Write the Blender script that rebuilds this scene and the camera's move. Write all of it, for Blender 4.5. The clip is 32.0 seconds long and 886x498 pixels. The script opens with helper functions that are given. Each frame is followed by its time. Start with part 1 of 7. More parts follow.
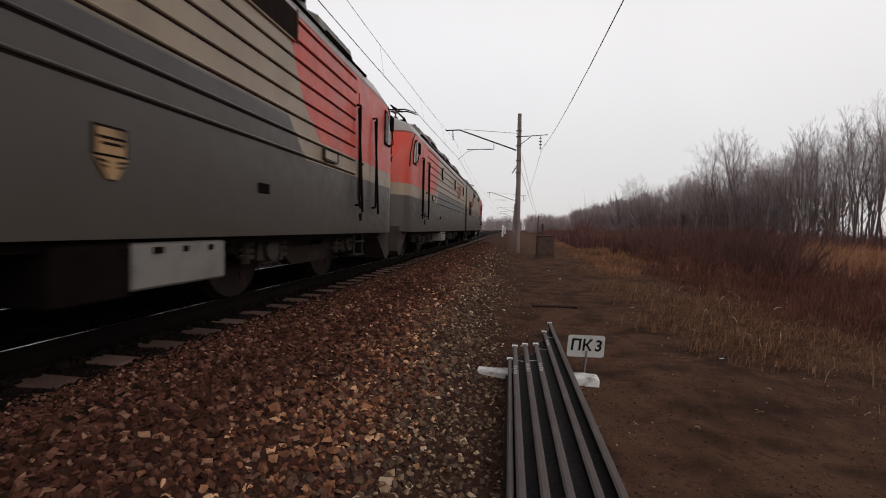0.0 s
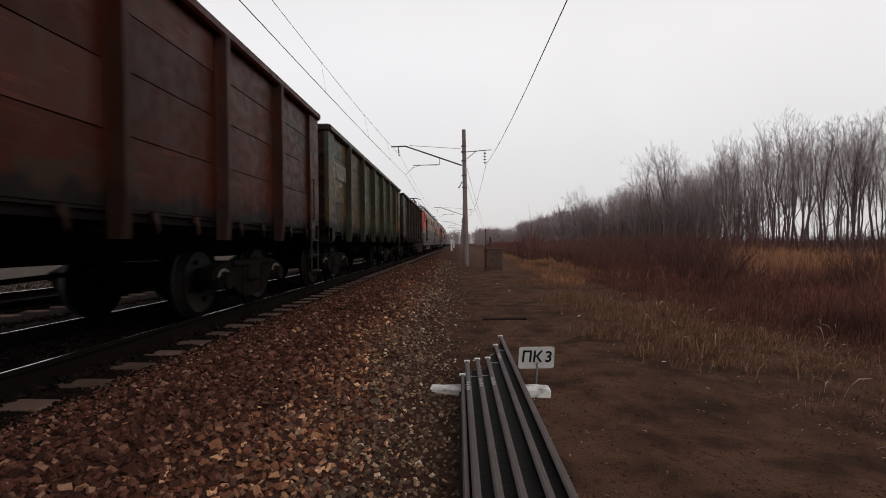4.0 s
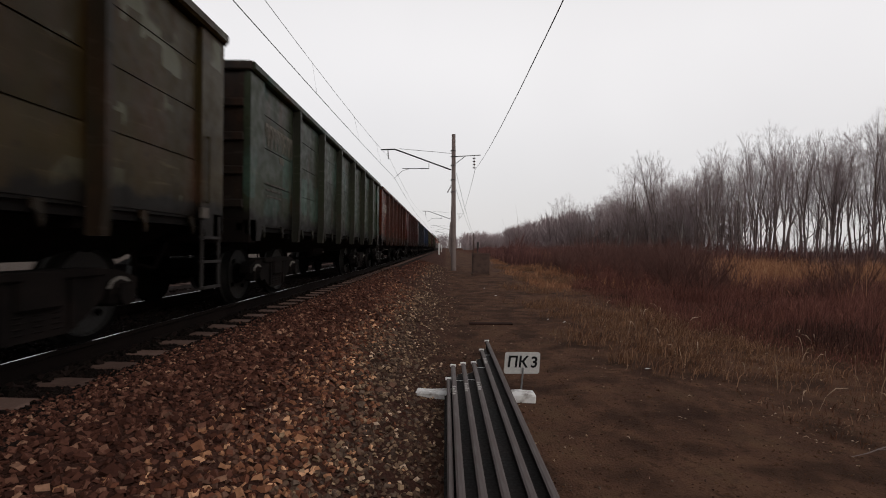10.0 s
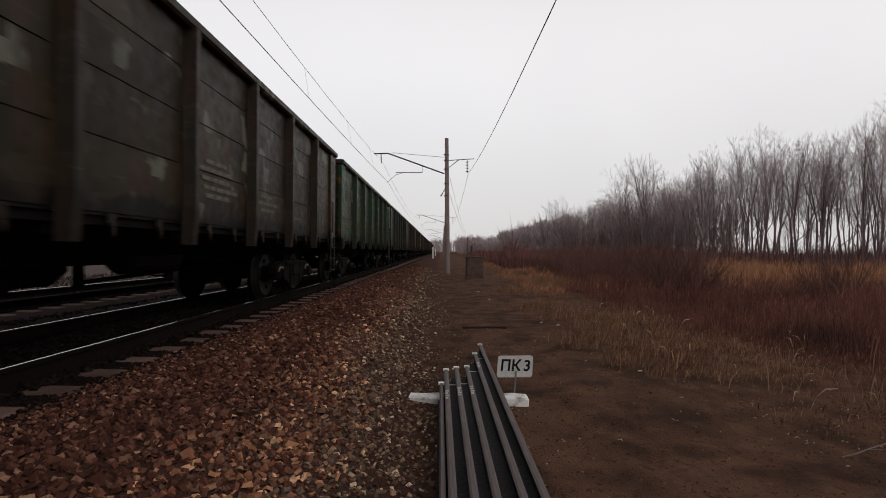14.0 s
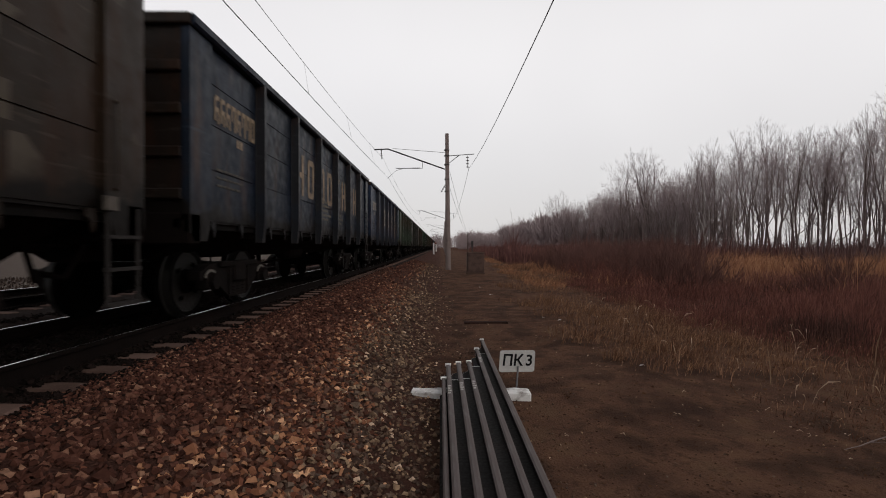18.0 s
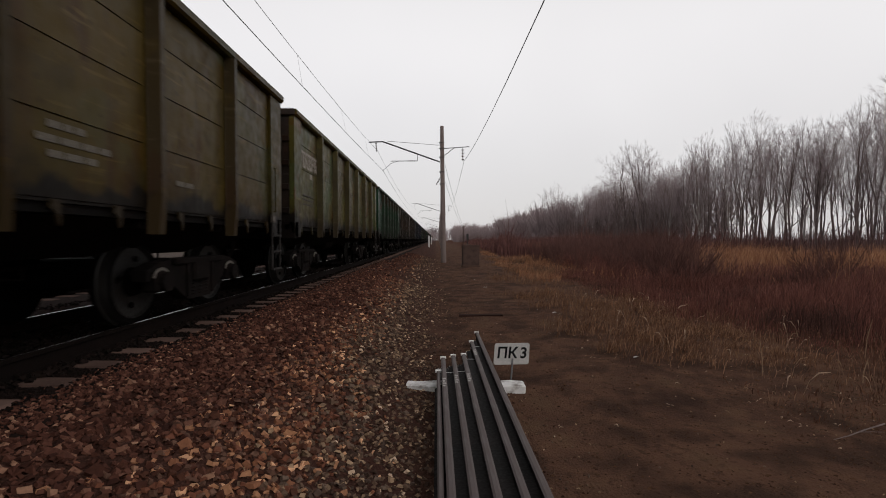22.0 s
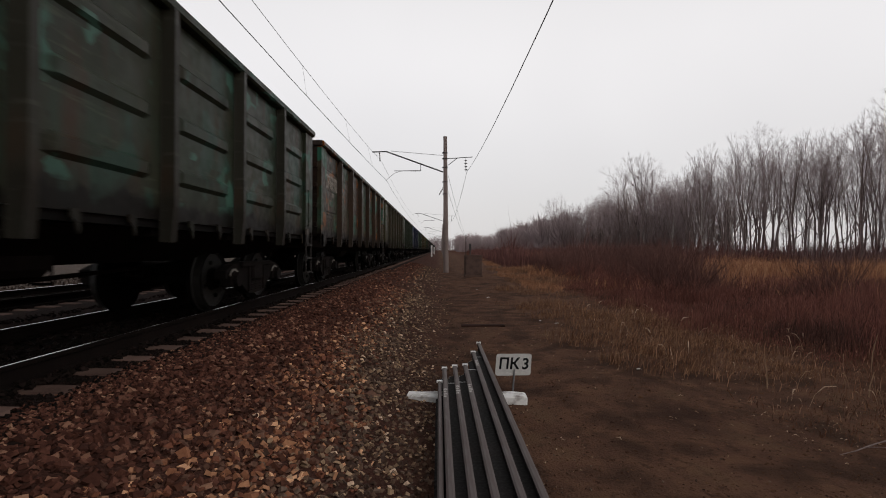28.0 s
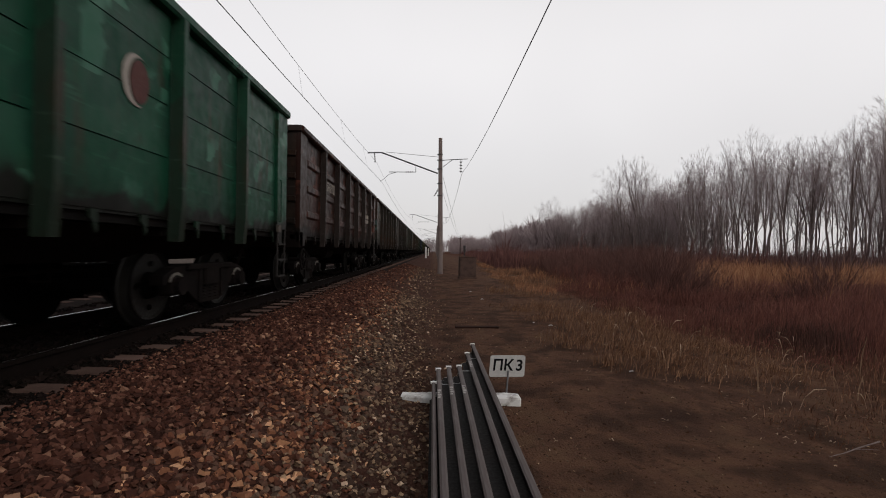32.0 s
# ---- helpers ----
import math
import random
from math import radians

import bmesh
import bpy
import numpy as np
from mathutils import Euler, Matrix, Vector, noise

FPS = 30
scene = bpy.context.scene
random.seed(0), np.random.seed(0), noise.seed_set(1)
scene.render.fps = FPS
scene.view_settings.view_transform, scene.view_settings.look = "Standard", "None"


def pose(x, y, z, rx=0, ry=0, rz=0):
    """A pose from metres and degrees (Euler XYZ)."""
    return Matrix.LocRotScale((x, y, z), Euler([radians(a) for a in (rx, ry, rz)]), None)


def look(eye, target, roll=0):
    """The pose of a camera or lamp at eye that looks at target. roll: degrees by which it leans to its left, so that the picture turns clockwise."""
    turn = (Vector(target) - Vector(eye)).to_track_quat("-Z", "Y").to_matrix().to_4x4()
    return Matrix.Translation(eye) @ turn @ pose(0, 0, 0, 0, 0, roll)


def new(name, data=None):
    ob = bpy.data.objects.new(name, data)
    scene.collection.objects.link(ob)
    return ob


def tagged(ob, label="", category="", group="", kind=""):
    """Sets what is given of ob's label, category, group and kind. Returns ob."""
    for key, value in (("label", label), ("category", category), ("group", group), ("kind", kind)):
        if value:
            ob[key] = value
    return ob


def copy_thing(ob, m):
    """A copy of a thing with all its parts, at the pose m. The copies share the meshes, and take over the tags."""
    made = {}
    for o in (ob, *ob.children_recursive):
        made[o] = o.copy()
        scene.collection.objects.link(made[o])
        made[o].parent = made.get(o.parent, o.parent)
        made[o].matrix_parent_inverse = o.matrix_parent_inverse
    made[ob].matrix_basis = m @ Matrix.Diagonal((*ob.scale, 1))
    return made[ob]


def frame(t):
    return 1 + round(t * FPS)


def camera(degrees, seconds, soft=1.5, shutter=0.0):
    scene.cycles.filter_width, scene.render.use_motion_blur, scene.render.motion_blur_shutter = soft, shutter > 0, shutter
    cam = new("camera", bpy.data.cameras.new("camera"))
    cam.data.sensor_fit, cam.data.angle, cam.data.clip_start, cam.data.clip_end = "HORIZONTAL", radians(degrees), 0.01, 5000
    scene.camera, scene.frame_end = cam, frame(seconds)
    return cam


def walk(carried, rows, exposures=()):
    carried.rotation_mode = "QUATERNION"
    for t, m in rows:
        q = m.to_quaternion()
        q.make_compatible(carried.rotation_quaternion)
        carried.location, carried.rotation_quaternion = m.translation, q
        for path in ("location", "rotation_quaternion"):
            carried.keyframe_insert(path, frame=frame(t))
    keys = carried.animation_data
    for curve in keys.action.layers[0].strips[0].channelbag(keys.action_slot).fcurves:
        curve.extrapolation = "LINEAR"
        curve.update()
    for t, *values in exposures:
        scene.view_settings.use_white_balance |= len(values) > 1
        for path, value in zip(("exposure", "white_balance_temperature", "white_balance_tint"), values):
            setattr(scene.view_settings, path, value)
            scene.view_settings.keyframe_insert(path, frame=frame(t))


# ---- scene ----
# the camera: carried by someone standing beside the line, it sways and settles
cam = camera(85.34, 32.0, soft=1.0, shutter=0.15)
CAM_ROWS = [
    (0, -0.016, -0.033, 1.798, 87.48, -1.37, 7.87),
    (0.5, -0.038, 0.008, 1.806, 87.37, -0.68, 3.49),
    (1, -0.044, 0.012, 1.811, 87.24, -0.89, 2.24),
    (1.5, -0.041, 0.010, 1.818, 87.73, 0.14, 1.81),
    (2, -0.032, 0.010, 1.817, 88.10, 0.33, 1.64),
    (2.5, -0.015, 0.003, 1.816, 89.14, 0.41, 2.10),
    (3, -0.009, 0.005, 1.814, 89.71, 0.56, 2.32),
    (3.5, -0.004, 0.002, 1.824, 89.36, 0.65, 2.05),
    (5.5, -0.003, 0.008, 1.812, 89.28, 0.03, 1.17),
    (6, -0.007, 0.012, 1.820, 89.39, 0.08, 0.91),
    (6.5, -0.009, 0.003, 1.820, 89.32, -0.13, 0.94),
    (7, -0.013, -0.002, 1.819, 89.23, -0.43, 0.86),
    (7.5, -0.013, -0.004, 1.822, 89.48, -0.65, 0.91),
    (8, -0.021, -0.001, 1.824, 89.64, -0.47, 1.07),
    (8.5, -0.009, -0.002, 1.818, 89.63, -0.58, 0.84),
    (9, -0.014, -0.001, 1.819, 89.53, -0.46, 0.65),
    (9.5, -0.004, -0.000, 1.818, 89.64, -0.46, 0.66),
    (10, -0.017, -0.013, 1.824, 89.79, -0.67, 0.32),
    (10.5, -0.015, -0.001, 1.822, 89.93, -0.34, 0.39),
    (11, -0.004, 0.006, 1.821, 90.04, -0.51, -0.05),
    (11.5, -0.007, -0.002, 1.816, 90.05, -0.52, 0.02),
    (12, -0.004, -0.006, 1.826, 89.91, -0.54, -0.51),
    (12.5, -0.006, -0.006, 1.823, 89.77, -0.25, 0.12),
    (13, 0.009, -0.002, 1.820, 89.92, -0.10, -0.03),
    (13.5, 0.009, 0.005, 1.816, 89.93, 0.06, -0.17),
    (14, 0.006, -0.011, 1.827, 90.24, -0.32, -0.39),
    (14.5, -0.004, 0.002, 1.817, 90.15, -0.40, -0.19),
    (16.5, -0.002, 0.005, 1.823, 89.70, -0.53, -0.32),
    (17, 0.005, 0.001, 1.821, 89.74, -0.27, -0.14),
    (17.5, 0.001, -0.007, 1.819, 89.46, -0.21, -0.33),
    (18, -0.004, -0.003, 1.820, 89.73, -0.01, -0.31),
    (18.5, -0.005, -0.003, 1.819, 89.57, 0.06, -0.40),
    (19, 0.007, -0.006, 1.820, 89.80, 0.50, -0.45),
    (19.5, 0.007, -0.008, 1.823, 89.73, 0.35, -0.63),
    (20, 0.012, -0.004, 1.821, 89.66, 0.40, -0.72),
    (20.5, 0.017, 0.001, 1.821, 89.46, 0.69, -0.75),
    (21, 0.014, -0.003, 1.824, 89.25, 0.73, -1.11),
    (21.5, 0.009, 0.003, 1.821, 88.97, 0.53, -0.87),
    (22, 0.007, 0.004, 1.824, 88.88, 0.14, -0.86),
    (22.5, 0.014, 0.006, 1.828, 88.90, 0.73, -1.20),
    (23, 0.029, 0.005, 1.827, 89.48, 0.44, -1.64),
    (23.5, 0.024, -0.001, 1.822, 90.43, 0.21, -0.85),
    (24, 0.024, -0.008, 1.825, 90.98, 0.31, -0.43),
    (24.5, 0.026, 0.000, 1.822, 90.90, 1.16, -0.65),
    (25, 0.024, 0.001, 1.820, 90.79, 1.69, -0.83),
    (25.5, 0.015, 0.001, 1.823, 89.53, 0.73, -0.47),
    (27.5, 0.012, -0.002, 1.823, 89.78, -0.33, -0.68),
    (28, 0.014, 0.011, 1.822, 90.05, -0.24, -0.54),
    (28.5, 0.014, -0.003, 1.823, 89.66, -0.50, -0.72),
    (29, 0.013, 0.006, 1.818, 89.90, -0.44, -0.81),
    (29.5, 0.012, -0.003, 1.819, 89.74, -0.84, -1.07),
    (30, 0.006, 0.011, 1.820, 89.70, -0.80, -1.36),
    (30.5, 0.014, -0.002, 1.822, 89.87, -0.70, -1.29),
    (31, 0.003, 0.005, 1.821, 89.98, -0.89, -1.19),
    (31.5, 0.012, -0.004, 1.824, 90.12, -0.75, -1.18),
    (32, 0.003, -0.003, 1.818, 90.24, -0.74, -1.23),
]
walk(cam, [(t, pose(*p)) for t, *p in CAM_ROWS], [(0.0, 0.06), (3.0, 0.06), (10.0, 0.04), (32.0, 0.02)])

# ---- light: a dull overcast afternoon ----
world = bpy.data.worlds.new("overcast")
scene.world = world
world.use_nodes = True
wn, wl = world.node_tree.nodes, world.node_tree.links
wn.clear()
sky = wn.new("ShaderNodeTexSky")
sky.sky_type, sky.sun_disc = "NISHITA", False
sky.sun_elevation, sky.sun_rotation = radians(28), radians(140)
sky.air_density, sky.dust_density, sky.ozone_density = 1.0, 4.0, 1.0
sky_bg = wn.new("ShaderNodeBackground")
sky_bg.inputs["Strength"].default_value = 0.012
wl.new(sky.outputs[0], sky_bg.inputs["Color"])
wco = wn.new("ShaderNodeTexCoord")
cloud = wn.new("ShaderNodeTexNoise")
cloud.inputs["Scale"].default_value, cloud.inputs["Detail"].default_value = 1.6, 3.0
wl.new(wco.outputs["Generated"], cloud.inputs["Vector"])
cloud_ramp = wn.new("ShaderNodeValToRGB")
cloud_ramp.color_ramp.elements[0].position, cloud_ramp.color_ramp.elements[0].color = 0.3, (0.85, 0.825, 0.83, 1)
cloud_ramp.color_ramp.elements[1].position, cloud_ramp.color_ramp.elements[1].color = 0.7, (0.93, 0.905, 0.905, 1)
wl.new(cloud.outputs["Fac"], cloud_ramp.inputs["Fac"])
cloud_bg = wn.new("ShaderNodeBackground")
wsep = wn.new("ShaderNodeSeparateXYZ")
wl.new(wco.outputs["Generated"], wsep.inputs[0])
# overhead, out of view, the sky is dimmed so the ground gets less light
haze = wn.new("ShaderNodeMapRange")
haze.interpolation_type = "SMOOTHSTEP"
haze.inputs["From Min"].default_value, haze.inputs["From Max"].default_value = 0.35, 1.0
haze.inputs["To Min"].default_value, haze.inputs["To Max"].default_value = 0.86, 0.40
wl.new(wsep.outputs["Z"], haze.inputs["Value"])
low = wn.new("ShaderNodeMapRange")          # the sky pales upwards from a murky horizon
low.interpolation_type = "SMOOTHSTEP"
low.inputs["From Min"].default_value, low.inputs["From Max"].default_value = 0.0, 0.38
low.inputs["To Min"].default_value, low.inputs["To Max"].default_value = 0.86, 1.06
wl.new(wsep.outputs["Z"], low.inputs["Value"])
veil = wn.new("ShaderNodeMath")
veil.operation = "MULTIPLY"
wl.new(haze.outputs["Result"], veil.inputs[0])
wl.new(low.outputs["Result"], veil.inputs[1])
wl.new(veil.outputs[0], cloud_bg.inputs["Strength"])
wl.new(cloud_ramp.outputs["Color"], cloud_bg.inputs["Color"])
both = wn.new("ShaderNodeAddShader")
wl.new(sky_bg.outputs[0], both.inputs[0])
wl.new(cloud_bg.outputs[0], both.inputs[1])
wout = wn.new("ShaderNodeOutputWorld")
wl.new(both.outputs[0], wout.inputs["Surface"])
sun = new("sun", bpy.data.lights.new("sun", "SUN"))
sun.data.energy, sun.data.angle, sun.data.color = 0.3, radians(25), (1.0, 0.96, 0.9)
sun.matrix_world = look((0, 0, 0), (-0.55, 0.65, -0.75))
# ---- materials ----
def material(name, colour, rough=0.7, metal=0.0, second=None, third=None, scale=3.0, fine=40.0, bump=0.15, amount=0.5, per_piece=0.0, stretch=(1, 1, 1), spec=0.4):
    """A base colour broken up by large stains (second), fine specks (third) and relief, in metres of the object's own space."""
    m = bpy.data.materials.new(name)
    m.use_nodes = True
    n, l = m.node_tree.nodes, m.node_tree.links
    b = n["Principled BSDF"]
    b.inputs["Metallic"].default_value = metal
    b.inputs["Specular IOR Level"].default_value = spec
    tc = n.new("ShaderNodeTexCoord")
    mp = n.new("ShaderNodeMapping")
    mp.inputs["Scale"].default_value = stretch
    l.new(tc.outputs["Object"], mp.inputs["Vector"])
    vec = mp.outputs["Vector"]
    if per_piece:
        info = n.new("ShaderNodeObjectInfo")
        sh = n.new("ShaderNodeVectorMath")
        sh.operation = "MULTIPLY_ADD"
        l.new(info.outputs["Random"], sh.inputs[0])
        sh.inputs[1].default_value = (37.0, 23.0, 11.0)
        l.new(vec, sh.inputs[2])
        vec = sh.outputs[0]
    def noise_at(s, d=4.0):
        t = n.new("ShaderNodeTexNoise")
        t.inputs["Scale"].default_value, t.inputs["Detail"].default_value = s, d
        l.new(vec, t.inputs["Vector"])
        return t.outputs["Fac"]
    def ramp(fac, a, c, lo, hi):
        r = n.new("ShaderNodeMapRange")
        r.inputs["From Min"].default_value, r.inputs["From Max"].default_value = a, c
        r.inputs["To Min"].default_value, r.inputs["To Max"].default_value = lo, hi
        l.new(fac, r.inputs["Value"])
        return r.outputs["Result"]
    def mix(fac, a, c, kind="MIX"):
        x = n.new("ShaderNodeMix")
        x.data_type, x.blend_type = "RGBA", kind
        for s, v in ((x.inputs["Factor"], fac), (x.inputs["A"], a), (x.inputs["B"], c)):
            if isinstance(v, (int, float)):
                s.default_value = v
            elif isinstance(v, tuple):
                s.default_value = (*v, 1)
            else:
                l.new(v, s)
        return x.outputs["Result"]
    big, small = noise_at(scale), noise_at(fine, 6.0)
    second = second or tuple(0.6 * c for c in colour)
    third = third or tuple(min(1.0, 1.35 * c) for c in colour)
    c = mix(ramp(big, 0.62 - 0.3 * amount, 0.72, 0, 1), colour, second)
    c = mix(ramp(small, 0.52, 0.75, 0, 0.75), c, third)
    if per_piece:
        info2 = n.new("ShaderNodeObjectInfo")
        v = ramp(info2.outputs["Random"], 0, 1, 1 - per_piece, 1 + per_piece)
        hsv = n.new("ShaderNodeHueSaturation")
        l.new(v, hsv.inputs["Value"])
        l.new(c, hsv.inputs["Color"])
        c = hsv.outputs["Color"]
    l.new(c, b.inputs["Base Color"])
    l.new(ramp(small, 0.3, 0.7, max(0.05, rough - 0.12), min(1, rough + 0.12)), b.inputs["Roughness"])
    bp = n.new("ShaderNodeBump")
    bp.inputs["Strength"].default_value, bp.inputs["Distance"].default_value = bump, 0.02
    l.new(small, bp.inputs["Height"])
    l.new(bp.outputs["Normal"], b.inputs["Normal"])
    return m


def island_material(name, stops, rough=0.85, bump=0.3, fine=60.0):
    """Loose pieces in one mesh: each takes its own colour from the stops."""
    m = bpy.data.materials.new(name)
    m.use_nodes = True
    n, l = m.node_tree.nodes, m.node_tree.links
    b = n["Principled BSDF"]
    g = n.new("ShaderNodeNewGeometry")
    r = n.new("ShaderNodeValToRGB")
    r.color_ramp.interpolation = "CONSTANT" if len(stops) > 6 else "LINEAR"
    while len(r.color_ramp.elements) < len(stops):
        r.color_ramp.elements.new(0.5)
    for e, (p, c) in zip(r.color_ramp.elements, stops):
        e.position, e.color = p, (*c, 1)
    l.new(g.outputs["Random Per Island"], r.inputs["Fac"])
    tc = n.new("ShaderNodeTexCoord")
    t = n.new("ShaderNodeTexNoise")
    t.inputs["Scale"].default_value, t.inputs["Detail"].default_value = fine, 4
    l.new(tc.outputs["Object"], t.inputs["Vector"])
    mr = n.new("ShaderNodeMapRange")
    mr.inputs["To Min"].default_value, mr.inputs["To Max"].default_value = 0.6, 1.4
    l.new(t.outputs["Fac"], mr.inputs["Value"])
    hsv = n.new("ShaderNodeHueSaturation")
    l.new(r.outputs["Color"], hsv.inputs["Color"])
    l.new(mr.outputs["Result"], hsv.inputs["Value"])
    l.new(hsv.outputs["Color"], b.inputs["Base Color"])
    b.inputs["Roughness"].default_value = rough
    b.inputs["Specular IOR Level"].default_value = 0.06
    bp = n.new("ShaderNodeBump")
    bp.inputs["Strength"].default_value, bp.inputs["Distance"].default_value = bump, 0.01
    l.new(t.outputs["Fac"], bp.inputs["Height"])
    l.new(bp.outputs["Normal"], b.inputs["Normal"])
    return m


M_RAIL_TOP = material("polished_rail_head", (0.50, 0.48, 0.47), 0.25, 1.0, fine=80, bump=0.02)
M_RAIL = material("rusty_rail", (0.0065, 0.0045, 0.004), 0.9, 0, second=(0.010, 0.0065, 0.0055), fine=60, spec=0.04)
# spare rails: lit tops and shaded sides put into two colours
M_PILE = material("shaded_spare_rail", (0.008, 0.006, 0.0055), 0.8, 0.0, second=(0.014, 0.0085, 0.007), third=(0.011, 0.0085, 0.008), scale=1.2, fine=35, bump=0.08, spec=0.2)
M_PILETOP = material("lit_spare_rail_top", (0.078, 0.058, 0.055), 0.65, 0.0, second=(0.048, 0.032, 0.028), scale=1.5, fine=35, bump=0.06, stretch=(1, 0.15, 1))
M_SLEEPER = material("weathered_concrete", (0.115, 0.073, 0.060), 0.95, 0, second=(0.076, 0.047, 0.039), scale=2.0, fine=50, per_piece=0.18, spec=0.05)
M_MAST = material("mast_concrete", (0.185, 0.145, 0.135), 0.95, 0, second=(0.12, 0.09, 0.082), scale=1.0, fine=20)
M_STEEL = material("dark_steel", (0.05, 0.045, 0.045), 0.55, 0.5)
M_GALV = material("galvanised_steel", (0.22, 0.22, 0.23), 0.5, 0.6)
# undercarriage colours near black: the shade under the train is put into them
M_BLACK = material("near_black_steel", (0.0065, 0.0048, 0.0044), 0.95, 0, second=(0.010, 0.007, 0.006), fine=25, spec=0.02)
M_BOGIE = material("near_black_cast_steel", (0.0062, 0.0050, 0.0047), 0.9, 0, second=(0.011, 0.008, 0.0072), fine=30, spec=0.05)
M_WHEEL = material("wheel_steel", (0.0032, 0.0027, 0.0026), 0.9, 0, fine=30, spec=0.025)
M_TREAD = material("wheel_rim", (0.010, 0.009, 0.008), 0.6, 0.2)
M_WHITE = material("chipped_white_paint", (0.72, 0.71, 0.70), 0.8, 0, second=(0.22, 0.19, 0.17), third=(0.80, 0.79, 0.78), scale=7, fine=26, amount=0.45, bump=0.5)
M_SIGNW = material("sign_white", (0.42, 0.41, 0.40), 0.6, 0, second=(0.36, 0.35, 0.34), scale=6)
M_INK = material("black_paint", (0.008, 0.008, 0.009), 0.8, spec=0.1)
M_PORC = material("brown_porcelain", (0.05, 0.025, 0.02), 0.25)
M_WIRE = material("wire_copper", (0.03, 0.028, 0.028), 0.6, 0.5)
M_BOX = material("relay_box_paint", (0.085, 0.055, 0.046), 0.9, second=(0.050, 0.032, 0.027), spec=0.1)
M_FLAGW = material("marker_white", (0.7, 0.69, 0.68), 0.7)
M_ENDPAINT = material("fresh_white_paint", (0.78, 0.77, 0.76), 0.6, second=(0.6, 0.58, 0.56), scale=12, amount=0.2)
# near black: the train's shade is put into this oil-dark stone colour
M_OIL_SHADE = island_material("oil_and_shade_stone", [(0.0, (0.005, 0.004, 0.003)), (0.6, (0.009, 0.006, 0.005)), (1.0, (0.016, 0.010, 0.009))], 0.95, 0.3, 45)
# ---- plan: y runs along the line the way the train goes, x to the right, z = 0 on the trodden shoulder ----
ZR = 0.864            # top of rail
XN, XF = -4.293, -8.78   # the two tracks' centre lines
ZS = ZR - 0.185       # top of sleepers
BED = ZS - 0.085
SL0, SLP = 3.965, 0.5575   # a sleeper's place along the line, and their spacing


def part(name, bm, mat, parent=None, label="", smooth=False):
    me = bpy.data.meshes.new(name)
    if isinstance(bm, bmesh.types.BMesh):
        bm.normal_update()
        bm.to_mesh(me)
        bm.free()
    else:
        me.from_pydata(bm[0], [], bm[1])
    for mm in (mat if isinstance(mat, (list, tuple)) else [mat]):
        me.materials.append(mm)
    if smooth:
        me.polygons.foreach_set("use_smooth", [True] * len(me.polygons))
    ob = new(name, me)
    ob.parent = parent
    if label:
        ob["label"] = label
    return ob


def empty(name, m=None, parent=None):
    ob = new(name)
    ob.empty_display_size = 0.2
    if m:
        ob.matrix_basis = m
    ob.parent = parent
    return ob


def again(ob, name, m, parent):
    """Another part on the same mesh."""
    o = new(name, ob.data)
    o.parent = parent
    o.matrix_basis = m
    for k in ob.keys():
        o[k] = ob[k]
    return o


def box(bm, x0, x1, y0, y1, z0, z1, bevel=0.0, mat=0):
    r = bmesh.ops.create_cube(bm, size=1.0, matrix=Matrix.Translation(((x0 + x1) / 2, (y0 + y1) / 2, (z0 + z1) / 2)) @ Matrix.Diagonal((x1 - x0, y1 - y0, z1 - z0, 1)))
    faces = {f for v in r["verts"] for f in v.link_faces}
    for f in faces:
        f.material_index = mat
    if bevel:
        edges = list({e for v in r["verts"] for e in v.link_edges})
        bmesh.ops.bevel(bm, geom=edges, offset=bevel, segments=1, affect="EDGES")


def boxes(*specs, bevel=0.0):
    bm = bmesh.new()
    for s in specs:
        box(bm, *s, bevel=bevel)
    return bm


def rod(bm, a, b, r, r2=None, n=8):
    a, b = Vector(a), Vector(b)
    d = b - a
    m = Matrix.Translation((a + b) / 2) @ d.to_track_quat("Z", "Y").to_matrix().to_4x4()
    bmesh.ops.create_cone(bm, cap_ends=True, segments=n, radius1=r, radius2=r if r2 is None else r2, depth=d.length, matrix=m)


def rods(*specs, n=8):
    bm = bmesh.new()
    for s in specs:
        rod(bm, *s, n=n)
    return bm


def insulator(bm, a, b, n_disc=4, r=0.10):
    a, b = Vector(a), Vector(b)
    rod(bm, a, b, 0.025, n=6)
    for i in range(n_disc):
        p = a.lerp(b, (i + 0.5) / n_disc)
        q = p + (b - a).normalized() * 0.05
        rod(bm, p, q, r, r * 0.55, n=10)


def prism(bm, pts, axis, a, b):
    """An outline of 2D points drawn out from a to b along an axis ('x': points are (y, z); 'y': points are (x, z))."""
    mk = (lambda p, q: (q, p[0], p[1])) if axis == "x" else (lambda p, q: (p[0], q, p[1]))
    v0 = [bm.verts.new(mk(p, a)) for p in pts]
    v1 = [bm.verts.new(mk(p, b)) for p in pts]
    n = len(pts)
    fs = [bm.faces.new(v0), bm.faces.new(v1[::-1])]
    for i in range(n):
        fs.append(bm.faces.new((v0[i], v0[(i + 1) % n], v1[(i + 1) % n], v1[i])))
    bmesh.ops.recalc_face_normals(bm, faces=fs)
    return fs


def smoothstep(a, b, x):
    t = min(1.0, max(0.0, (x - a) / (b - a)))
    return t * t * (3 - 2 * t)


